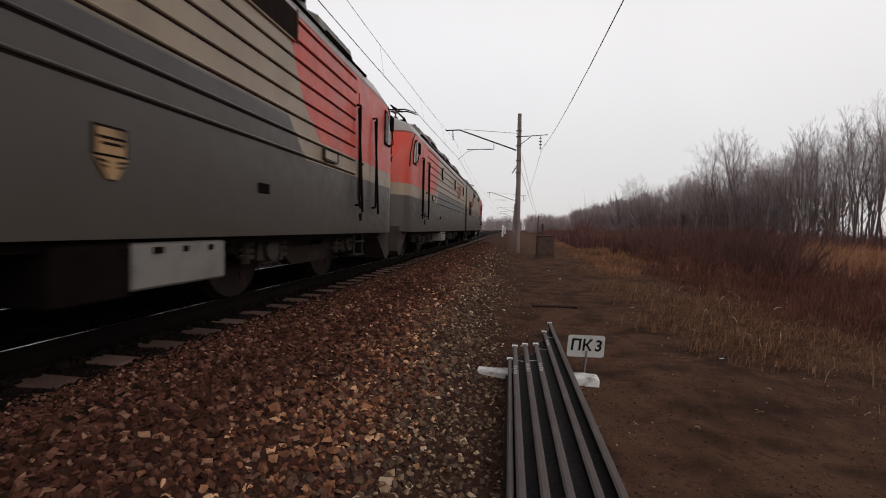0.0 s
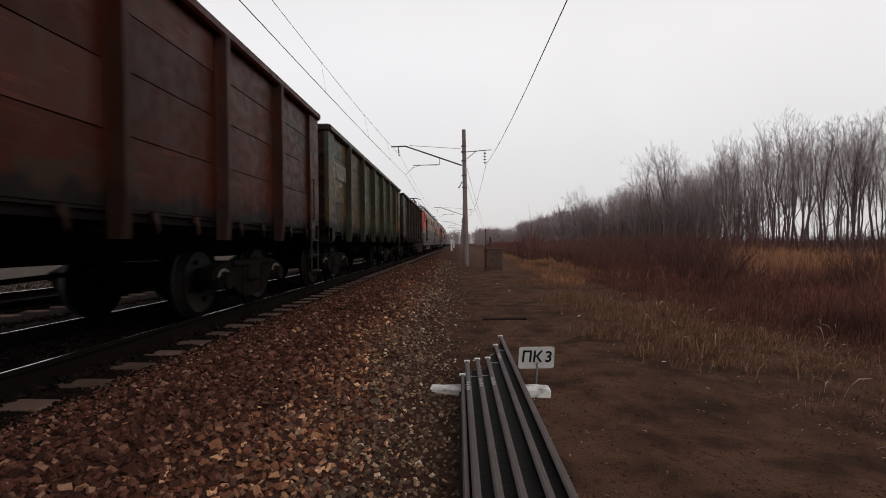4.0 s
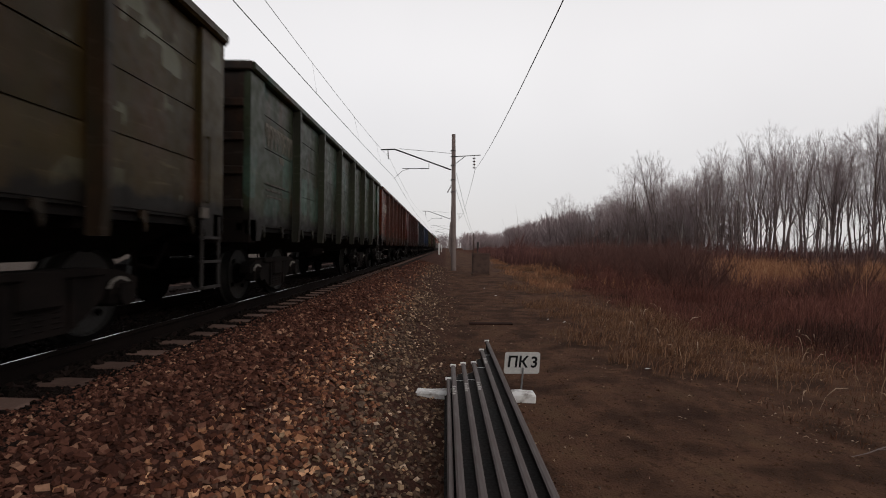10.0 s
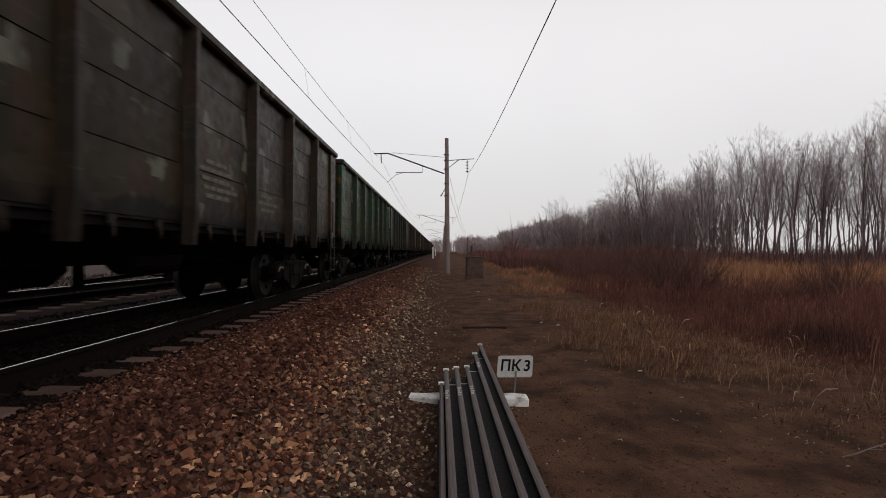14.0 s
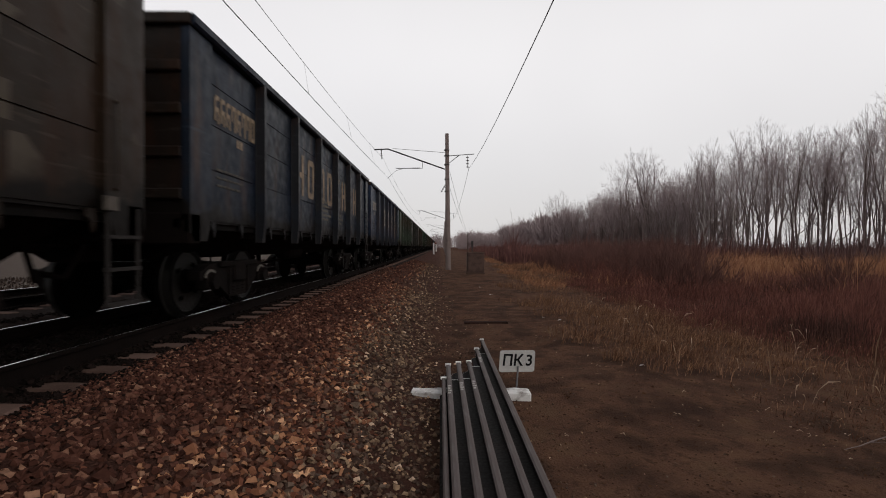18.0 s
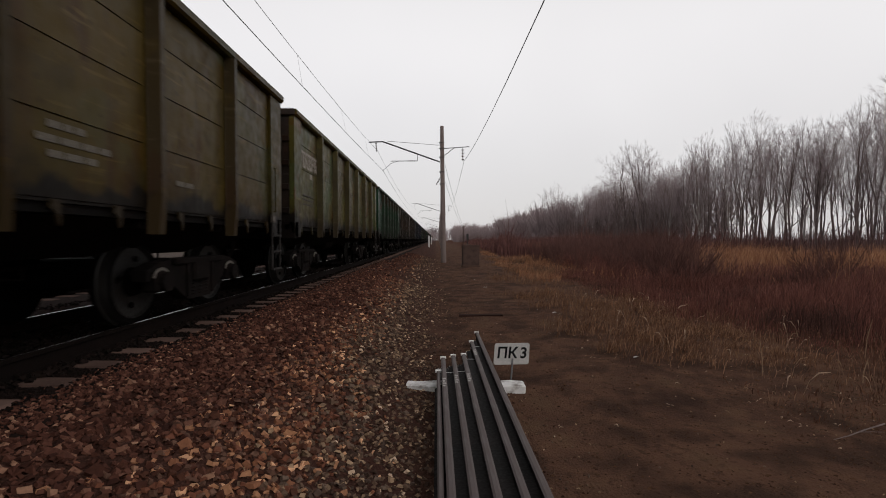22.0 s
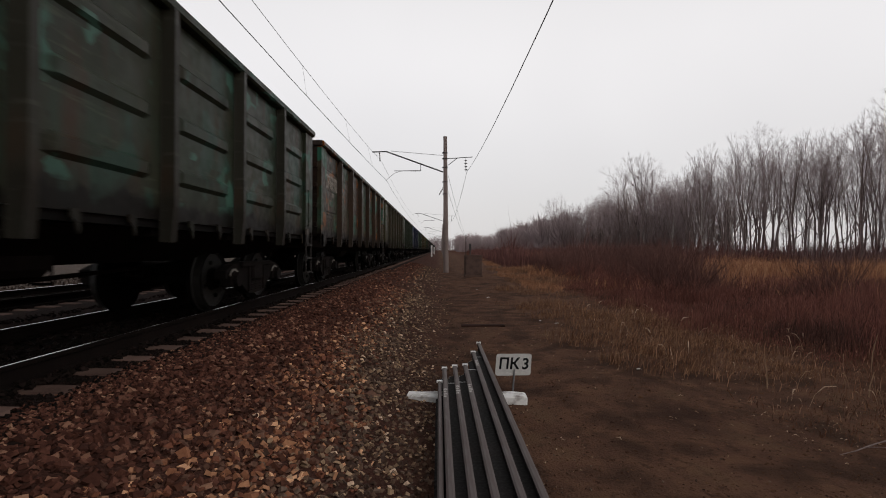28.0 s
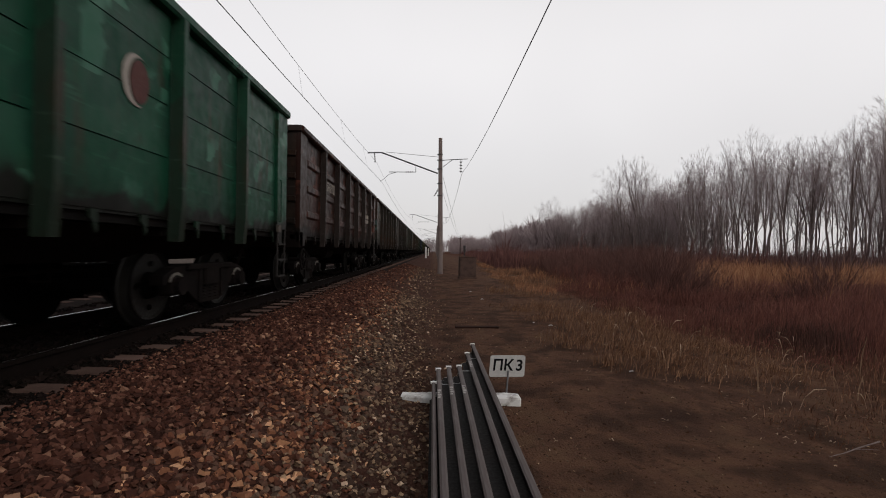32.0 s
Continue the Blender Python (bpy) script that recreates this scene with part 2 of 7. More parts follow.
def ground_z(x, y):
    """The lie of the land: two ballasted tracks, a stone shoulder, the trodden strip, rough ground."""
    if x < -10.7:
        z = BED * smoothstep(-13.9, -10.8, x)
    elif x < -2.75:
        z = BED
    else:
        z = BED * (1 - smoothstep(-2.75, 0.3, x)) if x < 0.3 else 0.0
    if -6.9 < x < -5.8:
        z -= 0.06
    z += 0.02 * noise.noise((x * 0.9, y * 0.9, 0))
    if x > 1.5:
        z += 0.05 * noise.noise((x * 0.35, y * 0.35, 3)) - 0.12 * smoothstep(3.0, 8.0, x)
    return z


def axis_steps(a, b, fine_a, fine_b, step, grow=1.25):
    v, s = [], step
    q = fine_a
    while q > a:
        v.append(q)
        q -= s
        s *= grow
    v.append(a)
    v.reverse()
    q, s = fine_a + step, step
    while q < fine_b:
        v.append(q)
        q += step
    while q < b:
        v.append(q)
        q += s
        s *= grow
    v.append(b)
    return v


gx = axis_steps(-900, 900, -14, 9, 0.22)
gy = axis_steps(-560, 2500, -3, 16, 0.3, 1.12)
gv = [(x, y, ground_z(x, y)) for y in gy for x in gx]
gf = [(j * len(gx) + i, j * len(gx) + i + 1, (j + 1) * len(gx) + i + 1, (j + 1) * len(gx) + i) for j in range(len(gy) - 1) for i in range(len(gx) - 1)]


def ground_material():
    m = bpy.data.materials.new("trodden_soil_and_ballast")
    m.use_nodes = True
    n, l = m.node_tree.nodes, m.node_tree.links
    b = n["Principled BSDF"]
    b.inputs["Roughness"].default_value = 0.95
    b.inputs["Specular IOR Level"].default_value = 0.03
    tc = n.new("ShaderNodeTexCoord")
    sep = n.new("ShaderNodeSeparateXYZ")
    l.new(tc.outputs["Object"], sep.inputs[0])
    def noise_at(s, d=6.0):
        t = n.new("ShaderNodeTexNoise")
        t.inputs["Scale"].default_value, t.inputs["Detail"].default_value = s, d
        l.new(tc.outputs["Object"], t.inputs["Vector"])
        return t.outputs["Fac"]
    def ramp(fac, a, c, lo=0.0, hi=1.0):
        r = n.new("ShaderNodeMapRange")
        r.inputs["From Min"].default_value, r.inputs["From Max"].default_value = a, c
        r.inputs["To Min"].default_value, r.inputs["To Max"].default_value = lo, hi
        l.new(fac, r.inputs["Value"])
        return r.outputs["Result"]
    def mix(fac, a, c):
        x = n.new("ShaderNodeMix")
        x.data_type = "RGBA"
        for s, v in ((x.inputs["Factor"], fac), (x.inputs["A"], a), (x.inputs["B"], c)):
            if isinstance(v, tuple):
                s.default_value = (*v, 1)
            else:
                l.new(v, s)
        return x.outputs["Result"]
    def add(a, c):
        x = n.new("ShaderNodeMath")
        x.operation = "ADD"
        l.new(a, x.inputs[0])
        l.new(c, x.inputs[1])
        return x.outputs[0]
    big, mid, fine = noise_at(0.45), noise_at(3.0), noise_at(45.0)
    soil = mix(ramp(big, 0.35, 0.65), (0.110, 0.058, 0.038), (0.061, 0.032, 0.023))
    soil = mix(ramp(mid, 0.48, 0.75), soil, (0.128, 0.069, 0.043))
    soil = mix(ramp(noise_at(11.0), 0.55, 0.7, 0, 0.7), soil, (0.039, 0.020, 0.014))
    soil = mix(ramp(fine, 0.55, 0.8, 0, 0.6), soil, (0.168, 0.090, 0.054))
    patch = noise_at(1.4, 6.0)
    soil = mix(ramp(patch, 0.49, 0.62, 0, 0.7), soil, (0.034, 0.020, 0.015))
    soil = mix(ramp(patch, 0.44, 0.32, 0, 0.5), soil, (0.112, 0.068, 0.041))
    grit = mix(ramp(mid, 0.4, 0.65), (0.062, 0.029, 0.022), (0.042, 0.020, 0.015))
    grit = mix(ramp(fine, 0.5, 0.7), grit, (0.095, 0.048, 0.035))
    edge = n.new("ShaderNodeMath")
    edge.operation = "MULTIPLY_ADD"
    l.new(mid, edge.inputs[0])
    edge.inputs[1].default_value = 1.2
    l.new(sep.outputs["X"], edge.inputs[2])
    c = mix(ramp(edge.outputs[0], 0.3, 0.9), grit, soil)
    field = mix(ramp(mid, 0.4, 0.7), (0.068, 0.025, 0.012), (0.038, 0.015, 0.009))
    c = mix(ramp(add(sep.outputs["X"], ramp(big, 0, 1, 0, 6)), 8, 14), c, field)
    # ground coloured darker left of x = -5.3
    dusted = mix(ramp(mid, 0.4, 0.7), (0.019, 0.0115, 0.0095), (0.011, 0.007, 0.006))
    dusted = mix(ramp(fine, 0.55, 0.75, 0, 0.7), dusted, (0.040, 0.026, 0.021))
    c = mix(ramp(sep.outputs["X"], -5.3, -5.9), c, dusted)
    pale = mix(ramp(mid, 0.4, 0.7), (0.092, 0.073, 0.063), (0.060, 0.046, 0.039))
    c = mix(ramp(sep.outputs["X"], -12.0, -14.5), c, pale)
    l.new(c, b.inputs["Base Color"])
    bp = n.new("ShaderNodeBump")
    bp.inputs["Strength"].default_value, bp.inputs["Distance"].default_value = 1.0, 0.04
    l.new(fine, bp.inputs["Height"])
    l.new(bp.outputs["Normal"], b.inputs["Normal"])
    return m


ground = part("ground", (gv, gf), ground_material(), smooth=True)
tagged(ground, "dark trodden earth beside the ballast running to the horizon", "ground", kind="structure")


# ---- tracks ----
RAIL_HALF = [(0.075, -0.18), (0.075, -0.168), (0.012, -0.15), (0.01, -0.05), (0.036, -0.036), (0.036, -0.008)]


def rail_outline(worn):
    half = RAIL_HALF + [(worn + 0.3 * (0.036 - worn), -0.003), (worn, 0.0)]
    return half + [(-x, z) for x, z in half[::-1]]


def rail_mesh(y0, y1, worn):
    """A rail with a bright worn head strip, its half width set to fit the camera's view."""
    bm = bmesh.new()
    for f in prism(bm, rail_outline(worn), "y", y0, y1):
        if f.normal.z > 0.99 and f.calc_center_median().z > -0.0005:
            f.material_index = 1
    return bm


def track(name, xc, label, y0=-520, y1=900):
    t = empty(name, pose(xc, 0, ZR))
    tagged(t, label, "track", kind="structure")
    for s in (-1, 1):
        dull = name == "track_2" and s > 0
        r = part("rail", rail_mesh(y0, y1, 0.030 if name == "track_2" else 0.011), [M_RAIL, M_RAIL if dull else M_RAIL_TOP], t, "rail with a dull brown top" if dull else "rail with a bright worn top")
        r.location.x = s * 0.797
    bm = bmesh.new()
    prism(bm, [(-1.35, -0.37), (1.35, -0.37), (1.35, -0.245), (1.34, -0.215), (1.29, -0.191), (0.95, -0.185), (0.45, -0.185), (0.3, -0.2), (-0.3, -0.2), (-0.45, -0.185), (-0.95, -0.185), (-1.29, -0.191), (-1.34, -0.215), (-1.35, -0.245)], "y", -0.12, 0.12)
    bmesh.ops.bevel(bm, geom=[e for e in bm.edges if abs(e.verts[0].co.y - e.verts[1].co.y) < 0.01 and e.verts[0].co.z > -0.23 and e.verts[1].co.z > -0.23], offset=0.02, segments=1, affect="EDGES")
    first = part("sleeper", bm, M_SLEEPER, t)
    first.location.y = SL0
    n_near = 150 if xc > -6 else 110
    for i in range(1, n_near):
        again(first, "sleeper", pose(random.uniform(-0.012, 0.012), SL0 + SLP * (i - 12), random.uniform(-0.004, 0.004), 0, 0, random.uniform(-0.4, 0.4)), t)
    first.location.y = SL0 - SLP * 12
    vs, fs = [], []
    for i in list(range(-80, -12)) + list(range(n_near - 12, n_near + 330)):
        y = SL0 + SLP * i
        k = len(vs)
        for z in (-0.37, -0.19):
            vs += [(-1.35, y - 0.13, z), (1.35, y - 0.13, z), (1.35, y + 0.13, z), (-1.35, y + 0.13, z)]
        fs += [(k, k + 1, k + 5, k + 4), (k + 1, k + 2, k + 6, k + 5), (k + 2, k + 3, k + 7, k + 6), (k + 3, k, k + 4, k + 7), (k + 4, k + 5, k + 6, k + 7)]
    far = part("far_sleepers", (vs, fs), M_SLEEPER, t)
    far["kind"] = "stuff"
    return t


track("track_1", XN, "main line with concrete sleepers and bright rail tops")


def shoulder_z(d):
    """Top of the packed ballast at d metres from a track's centre, outside its rails."""
    return ZR - 0.203 - 0.04 * max(0.0, d - 1.3) - 0.25 * max(0.0, d - 1.45)


M_PACKED = material("packed_dark_ballast", (0.014, 0.009, 0.0075), 0.95, 0, second=(0.022, 0.013, 0.010), third=(0.034, 0.020, 0.016), scale=1.5, fine=60, bump=0.6, spec=0.03)
for xc, s_ in ((XN, 1), (XF, 1), (XN, -1)):
    vs, fs = [], []
    ds = (0.86, 1.05, 1.2, 1.45, 1.72)
    ys = [-40 + 0.25 * i for i in range(280)] + [30 + 12 * i for i in range(56)]
    for y in ys:
        vs += [(xc + s_ * d, y, shoulder_z(d) + (0.010 * noise.noise((d * 6, y * 5, 1)) if y < 30 else -0.004)) for d in ds]
    for j in range(len(ys) - 1):
        fs += [(j * 5 + i, j * 5 + i + 1, j * 5 + i + 6, j * 5 + i + 5) for i in range(4)]
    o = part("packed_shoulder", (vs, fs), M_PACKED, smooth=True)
    tagged(o, "dark ballast packed between the sleeper ends", "track bed", kind="structure")
track("track_2", XF, "second line with concrete sleepers and worn rails")


# ---- ballast stones ----
def stones(name, spots, mat, label):
    base = [(-1, -1, -0.7), (1, -0.8, -0.7), (0.9, 1, -0.7), (-0.8, 0.9, -0.7), (-0.7, -0.8, 0.6), (0.6, -0.9, 0.8), (0.8, 0.6, 0.5), (-0.6, 0.8, 0.9)]
    quads = [(0, 1, 5, 4), (1, 2, 6, 5), (2, 3, 7, 6), (3, 0, 4, 7), (4, 5, 6), (4, 6, 7)]
    vs, fs = [], []
    for x, y, z, r in spots:
        e = Euler([random.uniform(-0.9, 0.9), random.uniform(-0.9, 0.9), random.uniform(0, 6.28)]).to_matrix()
        sx, sy, sz = r * random.uniform(0.75, 1.3), r * random.uniform(0.6, 1.0), r * random.uniform(0.4, 0.8)
        k = len(vs)
        for a, b, c in base:
            j = random.uniform(0.6, 1.15)
            p = e @ Vector((a * sx * j, b * sy * random.uniform(0.7, 1.1), c * sz * j))
            vs.append((x + p.x, y + p.y, z + p.z))
        fs += [tuple(k + i for i in q) for q in quads]
    ob = part(name, (vs, fs), mat)
    return tagged(ob, label, "ballast", kind="stuff")


# the last, brightest stops colour a few stones as stand-ins for glints
M_STONE = island_material("ballast_stone", [(0.0, (0.068, 0.028, 0.018)), (0.22, (0.144, 0.057, 0.035)), (0.40, (0.102, 0.054, 0.038)), (0.58, (0.219, 0.096, 0.054)), (0.72, (0.147, 0.079, 0.056)),
                                            (0.85, (0.333, 0.165, 0.091)), (0.945, (0.623, 0.350, 0.204))], 0.85, 0.4, 45)
M_STONE_GREY = island_material("pale_ballast_stone", [(0.0, (0.052, 0.031, 0.023)), (0.25, (0.120, 0.075, 0.052)), (0.5, (0.077, 0.051, 0.039)), (0.65, (0.207, 0.136, 0.088)), (0.8, (0.133, 0.092, 0.069)),
                                                      (0.9, (0.336, 0.228, 0.145)), (0.965, (0.589, 0.428, 0.308))], 0.85, 0.4, 45)
M_STONE_DARK = island_material("brake_dusted_stone", [(0.0, (0.028, 0.012, 0.009)), (0.4, (0.065, 0.026, 0.018)), (0.75, (0.102, 0.043, 0.030)), (0.93, (0.162, 0.078, 0.053)), (1.0, (0.323, 0.181, 0.118))], 0.9, 0.4, 45)
spots, spots_grey, spots_dark = [], [], []
for y0, y1, dens, r0, r1 in ((-9.0, 1.8, 130, 0.024, 0.044), (1.8, 4.5, 620, 0.018, 0.036), (4.5, 9, 480, 0.02, 0.038), (9, 18, 170, 0.024, 0.042), (18, 45, 34, 0.03, 0.05)):
    area = (y1 - y0) * 3.5
    for _ in range(int(area * dens)):
        x, y = random.uniform(-2.75, 0.75), random.uniform(y0, y1)
        edge = -0.22 + 0.35 * noise.noise((y * 0.7, 1.3, 0)) + 0.2 * noise.noise((y * 2.3, 5.3, 0))
        if x > edge and random.random() > math.exp(-(x - edge) * 4):
            continue
        r = random.uniform(r0, r1) * (1.45 if random.random() < 0.06 else 1.0) * (0.72 if x > -0.6 else 1)
        pick = x + random.gauss(0, 0.25)
        (spots_dark if pick < -1.62 - 0.35 * noise.noise((y * 0.5, 4, 4)) else spots_grey if -0.85 - 0.35 * smoothstep(4.5, 7.0, y) < pick else spots).append((x, y, ground_z(x, y) + r * 0.2, r))
oil_shaded = []
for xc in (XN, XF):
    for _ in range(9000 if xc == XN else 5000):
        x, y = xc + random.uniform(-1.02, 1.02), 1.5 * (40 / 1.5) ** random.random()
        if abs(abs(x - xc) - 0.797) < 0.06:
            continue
        oil_shaded.append((x, y, ZS + 0.012, random.uniform(0.022, 0.04) * (1 + y / 30)))
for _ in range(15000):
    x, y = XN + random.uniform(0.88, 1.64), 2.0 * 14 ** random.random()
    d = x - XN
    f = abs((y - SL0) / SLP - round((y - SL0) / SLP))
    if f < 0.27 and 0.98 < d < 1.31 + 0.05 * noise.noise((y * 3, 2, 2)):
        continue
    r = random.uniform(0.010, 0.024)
    (oil_shaded if d + random.gauss(0, 0.08) < 1.36 else spots_dark).append((x, y, shoulder_z(d) + 0.003, r))
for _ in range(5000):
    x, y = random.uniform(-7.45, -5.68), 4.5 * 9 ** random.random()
    oil_shaded.append((x, y, ground_z(x, y) + 0.008, random.uniform(0.018, 0.032) * (1 + y / 40)))
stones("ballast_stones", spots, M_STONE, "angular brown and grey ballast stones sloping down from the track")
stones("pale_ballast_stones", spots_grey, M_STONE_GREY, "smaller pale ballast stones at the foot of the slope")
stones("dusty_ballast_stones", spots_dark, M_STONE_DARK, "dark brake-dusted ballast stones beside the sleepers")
stones("oily_ballast_stones", oil_shaded, M_OIL_SHADE, "ballast darkened by oil and by the train's painted-in shade")
# black bed laid over the sleepers, standing in for shade under the train
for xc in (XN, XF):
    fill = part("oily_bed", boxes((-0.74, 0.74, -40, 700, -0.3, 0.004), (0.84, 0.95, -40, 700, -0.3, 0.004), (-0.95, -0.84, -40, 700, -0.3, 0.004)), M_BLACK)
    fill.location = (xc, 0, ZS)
    tagged(fill, "black bed between the rails, oil and painted-in train shade", "track bed", kind="structure")
pebbles, clods = [], []
for _ in range(1500):
    y = 3.0 * (16 / 3.0) ** random.random()
    x = random.uniform(-0.2, 1.2) if random.random() < 0.5 else random.uniform(0.2, 6.0)
    pebbles.append((x, y, ground_z(x, y) + 0.004, random.uniform(0.004, 0.013)))
for k in range(11500):
    y = 2.6 * (22 / 2.6) ** random.random() if k < 10000 else random.uniform(-9, 2.6)
    x = random.uniform(0.0, 7.0)
    clods.append((x, y, ground_z(x, y) - 0.004, random.uniform(0.006, 0.017) * (1.6 if random.random() < 0.05 else 1)))
stones("path_pebbles", pebbles, M_STONE_GREY, "small pebbles strewn over the earth")
M_CLOD = island_material("soil_clod", [(0.0, (0.034, 0.016, 0.011)), (0.6, (0.073, 0.036, 0.019)), (1.0, (0.120, 0.065, 0.037))], 0.95, 0.4, 30)
stones("soil_clods", clods, M_CLOD, "crumbs and clods of brown earth")
# ---- the freight train ----
PITCH, LENGTH, SHORT, WHEEL_R = 13.92, 13.09, 12.66, 0.4785
TRAIN = [(0, -37.82), (1, -22.23), (2, -6.66), (3, 8.80), (4, 24.38), (5, 39.98), (6, 55.47), (7, 71.45), (8, 87.15), (9, 102.52), (10, 118.20), (11, 134.08), (12, 149.58), (14, 180.78), (16, 211.60), (18, 242.08),
         (19, 257.28), (20, 272.12), (21, 287.03), (22, 302.00), (24, 330.86), (25, 345.12), (26, 359.40), (28, 387.45), (29, 401.39), (30, 415.08), (32, 441.74)]


def paint(name, base, patch, rust=0.35, patch_amount=0.35, seed=0.0, rough=0.42, soot_shade=0.92, chips=0.5, scab=None):
    """Faded wagon paint: repainted patches, rust bleeding, ragged coal mud and painted-in shade darkening it towards
    the sill.
    """
    m = bpy.data.materials.new(name)
    m.use_nodes = True
    n, l = m.node_tree.nodes, m.node_tree.links
    b = n["Principled BSDF"]
    b.inputs["Specular IOR Level"].default_value = 0.10
    tc = n.new("ShaderNodeTexCoord")
    mp = n.new("ShaderNodeMapping")
    mp.inputs["Location"].default_value = (seed * 3.1, seed * 7.7, seed * 1.3)
    l.new(tc.outputs["Object"], mp.inputs["Vector"])
    mp2 = n.new("ShaderNodeMapping")
    mp2.inputs["Location"].default_value = (seed * 1.1, seed * 2.7, seed * 5.3)
    mp2.inputs["Scale"].default_value = (1, 1.6, 0.35)
    l.new(tc.outputs["Object"], mp2.inputs["Vector"])
    def noise_at(s, d=5.0, v=mp):
        t = n.new("ShaderNodeTexNoise")
        t.inputs["Scale"].default_value, t.inputs["Detail"].default_value = s, d
        l.new(v.outputs["Vector"], t.inputs["Vector"])
        return t.outputs["Fac"]
    def ramp(fac, a, c, lo=0.0, hi=1.0):
        r = n.new("ShaderNodeMapRange")
        r.inputs["From Min"].default_value, r.inputs["From Max"].default_value = a, c
        r.inputs["To Min"].default_value, r.inputs["To Max"].default_value = lo, hi
        l.new(fac, r.inputs["Value"])
        return r.outputs["Result"]
    def mix(fac, a, c):
        x = n.new("ShaderNodeMix")
        x.data_type = "RGBA"
        for s, v in ((x.inputs["Factor"], fac), (x.inputs["A"], a), (x.inputs["B"], c)):
            if isinstance(v, (int, float)):
                s.default_value = v
            elif isinstance(v, tuple):
                s.default_value = (*v, 1)
            else:
                l.new(v, s)
        return x.outputs["Result"]
    brick = n.new("ShaderNodeTexVoronoi")
    brick.distance = "CHEBYCHEV"
    brick.inputs["Scale"].default_value = 1.5
    l.new(mp.outputs["Vector"], brick.inputs["Vector"])
    sepc = n.new("ShaderNodeSeparateColor")
    l.new(brick.outputs["Color"], sepc.inputs[0])
    c = mix(ramp(sepc.outputs[0], 1.0 - patch_amount - 0.02, 1.0 - patch_amount + 0.02, 0, 0.75), base, patch)
    c = mix(ramp(noise_at(0.55, 6), 0.45, 0.70, 0, 0.8), c, tuple(0.65 * q + 0.35 * w for q, w in zip(base, patch)))
    c = mix(ramp(noise_at(0.9), 0.44, 0.70, 0, 0.5), c, tuple(0.45 * q for q in base))
    c = mix(ramp(noise_at(2.2, 8, mp2), 0.62 - 0.25 * rust, 0.78, 0, 0.9), c, (0.045, 0.023, 0.015))
    c = mix(ramp(noise_at(16.0, 6, mp2), 0.58, 0.75, 0, 0.5), c, (0.022, 0.017, 0.015))
    mp3 = n.new("ShaderNodeMapping")
    mp3.inputs["Scale"].default_value, mp3.inputs["Location"].default_value = (1, 1, 0.25), (seed, seed * 2.3, 0)
    l.new(tc.outputs["Object"], mp3.inputs["Vector"])
    c = mix(ramp(noise_at(9.0, 2, mp3), 0.70, 0.74, 0, chips), c, (0.020, 0.011, 0.008))
    c = mix(ramp(noise_at(30.0, 3), 0.62, 0.75, 0, 0.35), c, tuple(min(1, 1.7 * q + 0.012) for q in base))
    mp4 = n.new("ShaderNodeMapping")
    mp4.inputs["Scale"].default_value, mp4.inputs["Location"].default_value = (1, 0.5, 5.0), (seed * 1.7, seed, seed * 0.7)
    l.new(tc.outputs["Object"], mp4.inputs["Vector"])
    c = mix(ramp(noise_at(3.2, 6, mp4), 0.60, 0.70, 0, 0.45), c, tuple(min(1, 1.9 * q + 0.010) for q in base))
    c = mix(ramp(noise_at(2.1, 8, mp), 0.57, 0.66, 0, 0.55), c, tuple(0.5 * q + 0.004 for q in base))
    pit = n.new("ShaderNodeTexVoronoi")
    pit.inputs["Scale"].default_value = 5.0
    l.new(mp.outputs["Vector"], pit.inputs["Vector"])
    c = mix(ramp(pit.outputs["Distance"], 0.16, 0.10, 0, rust), c, (0.016, 0.009, 0.007))
    if scab:
        flake = n.new("ShaderNodeTexVoronoi")
        flake.distance = "CHEBYCHEV"
        flake.inputs["Scale"].default_value = 3.6
        l.new(mp.outputs["Vector"], flake.inputs["Vector"])
        sepf = n.new("ShaderNodeSeparateColor")
        l.new(flake.outputs["Color"], sepf.inputs[0])
        gate = n.new("ShaderNodeMath")
        gate.operation = "MULTIPLY"
        l.new(ramp(sepf.outputs[1], 0.80, 0.82), gate.inputs[0])
        l.new(ramp(noise_at(1.3, 4), 0.50, 0.56, 0, 0.85), gate.inputs[1])
        c = mix(gate.outputs[0], c, scab)
    # darker towards the sill: ragged mud, and shade put into the colour
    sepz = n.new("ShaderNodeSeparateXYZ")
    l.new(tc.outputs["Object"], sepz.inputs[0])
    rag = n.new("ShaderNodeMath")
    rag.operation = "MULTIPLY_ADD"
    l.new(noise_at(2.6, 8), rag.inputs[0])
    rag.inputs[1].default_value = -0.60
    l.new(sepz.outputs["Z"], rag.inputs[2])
    c = mix(ramp(rag.outputs[0], 1.36, 1.02, 0, 0.55 * soot_shade), c, (0.010, 0.0085, 0.0075))
    c = mix(ramp(rag.outputs[0], 1.16, 1.08, 0, soot_shade), c, (0.007, 0.0058, 0.0052))
    info = n.new("ShaderNodeObjectInfo")
    tone = n.new("ShaderNodeHueSaturation")
    l.new(ramp(info.outputs["Random"], 0, 1, 0.72, 1.18), tone.inputs["Value"])
    l.new(ramp(info.outputs["Random"], 0, 1, 1.30, 1.06), tone.inputs["Saturation"])
    l.new(c, tone.inputs["Color"])
    c = tone.outputs["Color"]
    l.new(c, b.inputs["Base Color"])
    l.new(ramp(noise_at(7.0), 0.3, 0.7, rough - 0.12, rough + 0.15), b.inputs["Roughness"])
    bp = n.new("ShaderNodeBump")
    bp.inputs["Strength"].default_value, bp.inputs["Distance"].default_value = 0.35, 0.02
    l.new(noise_at(2.6, 3), bp.inputs["Height"])
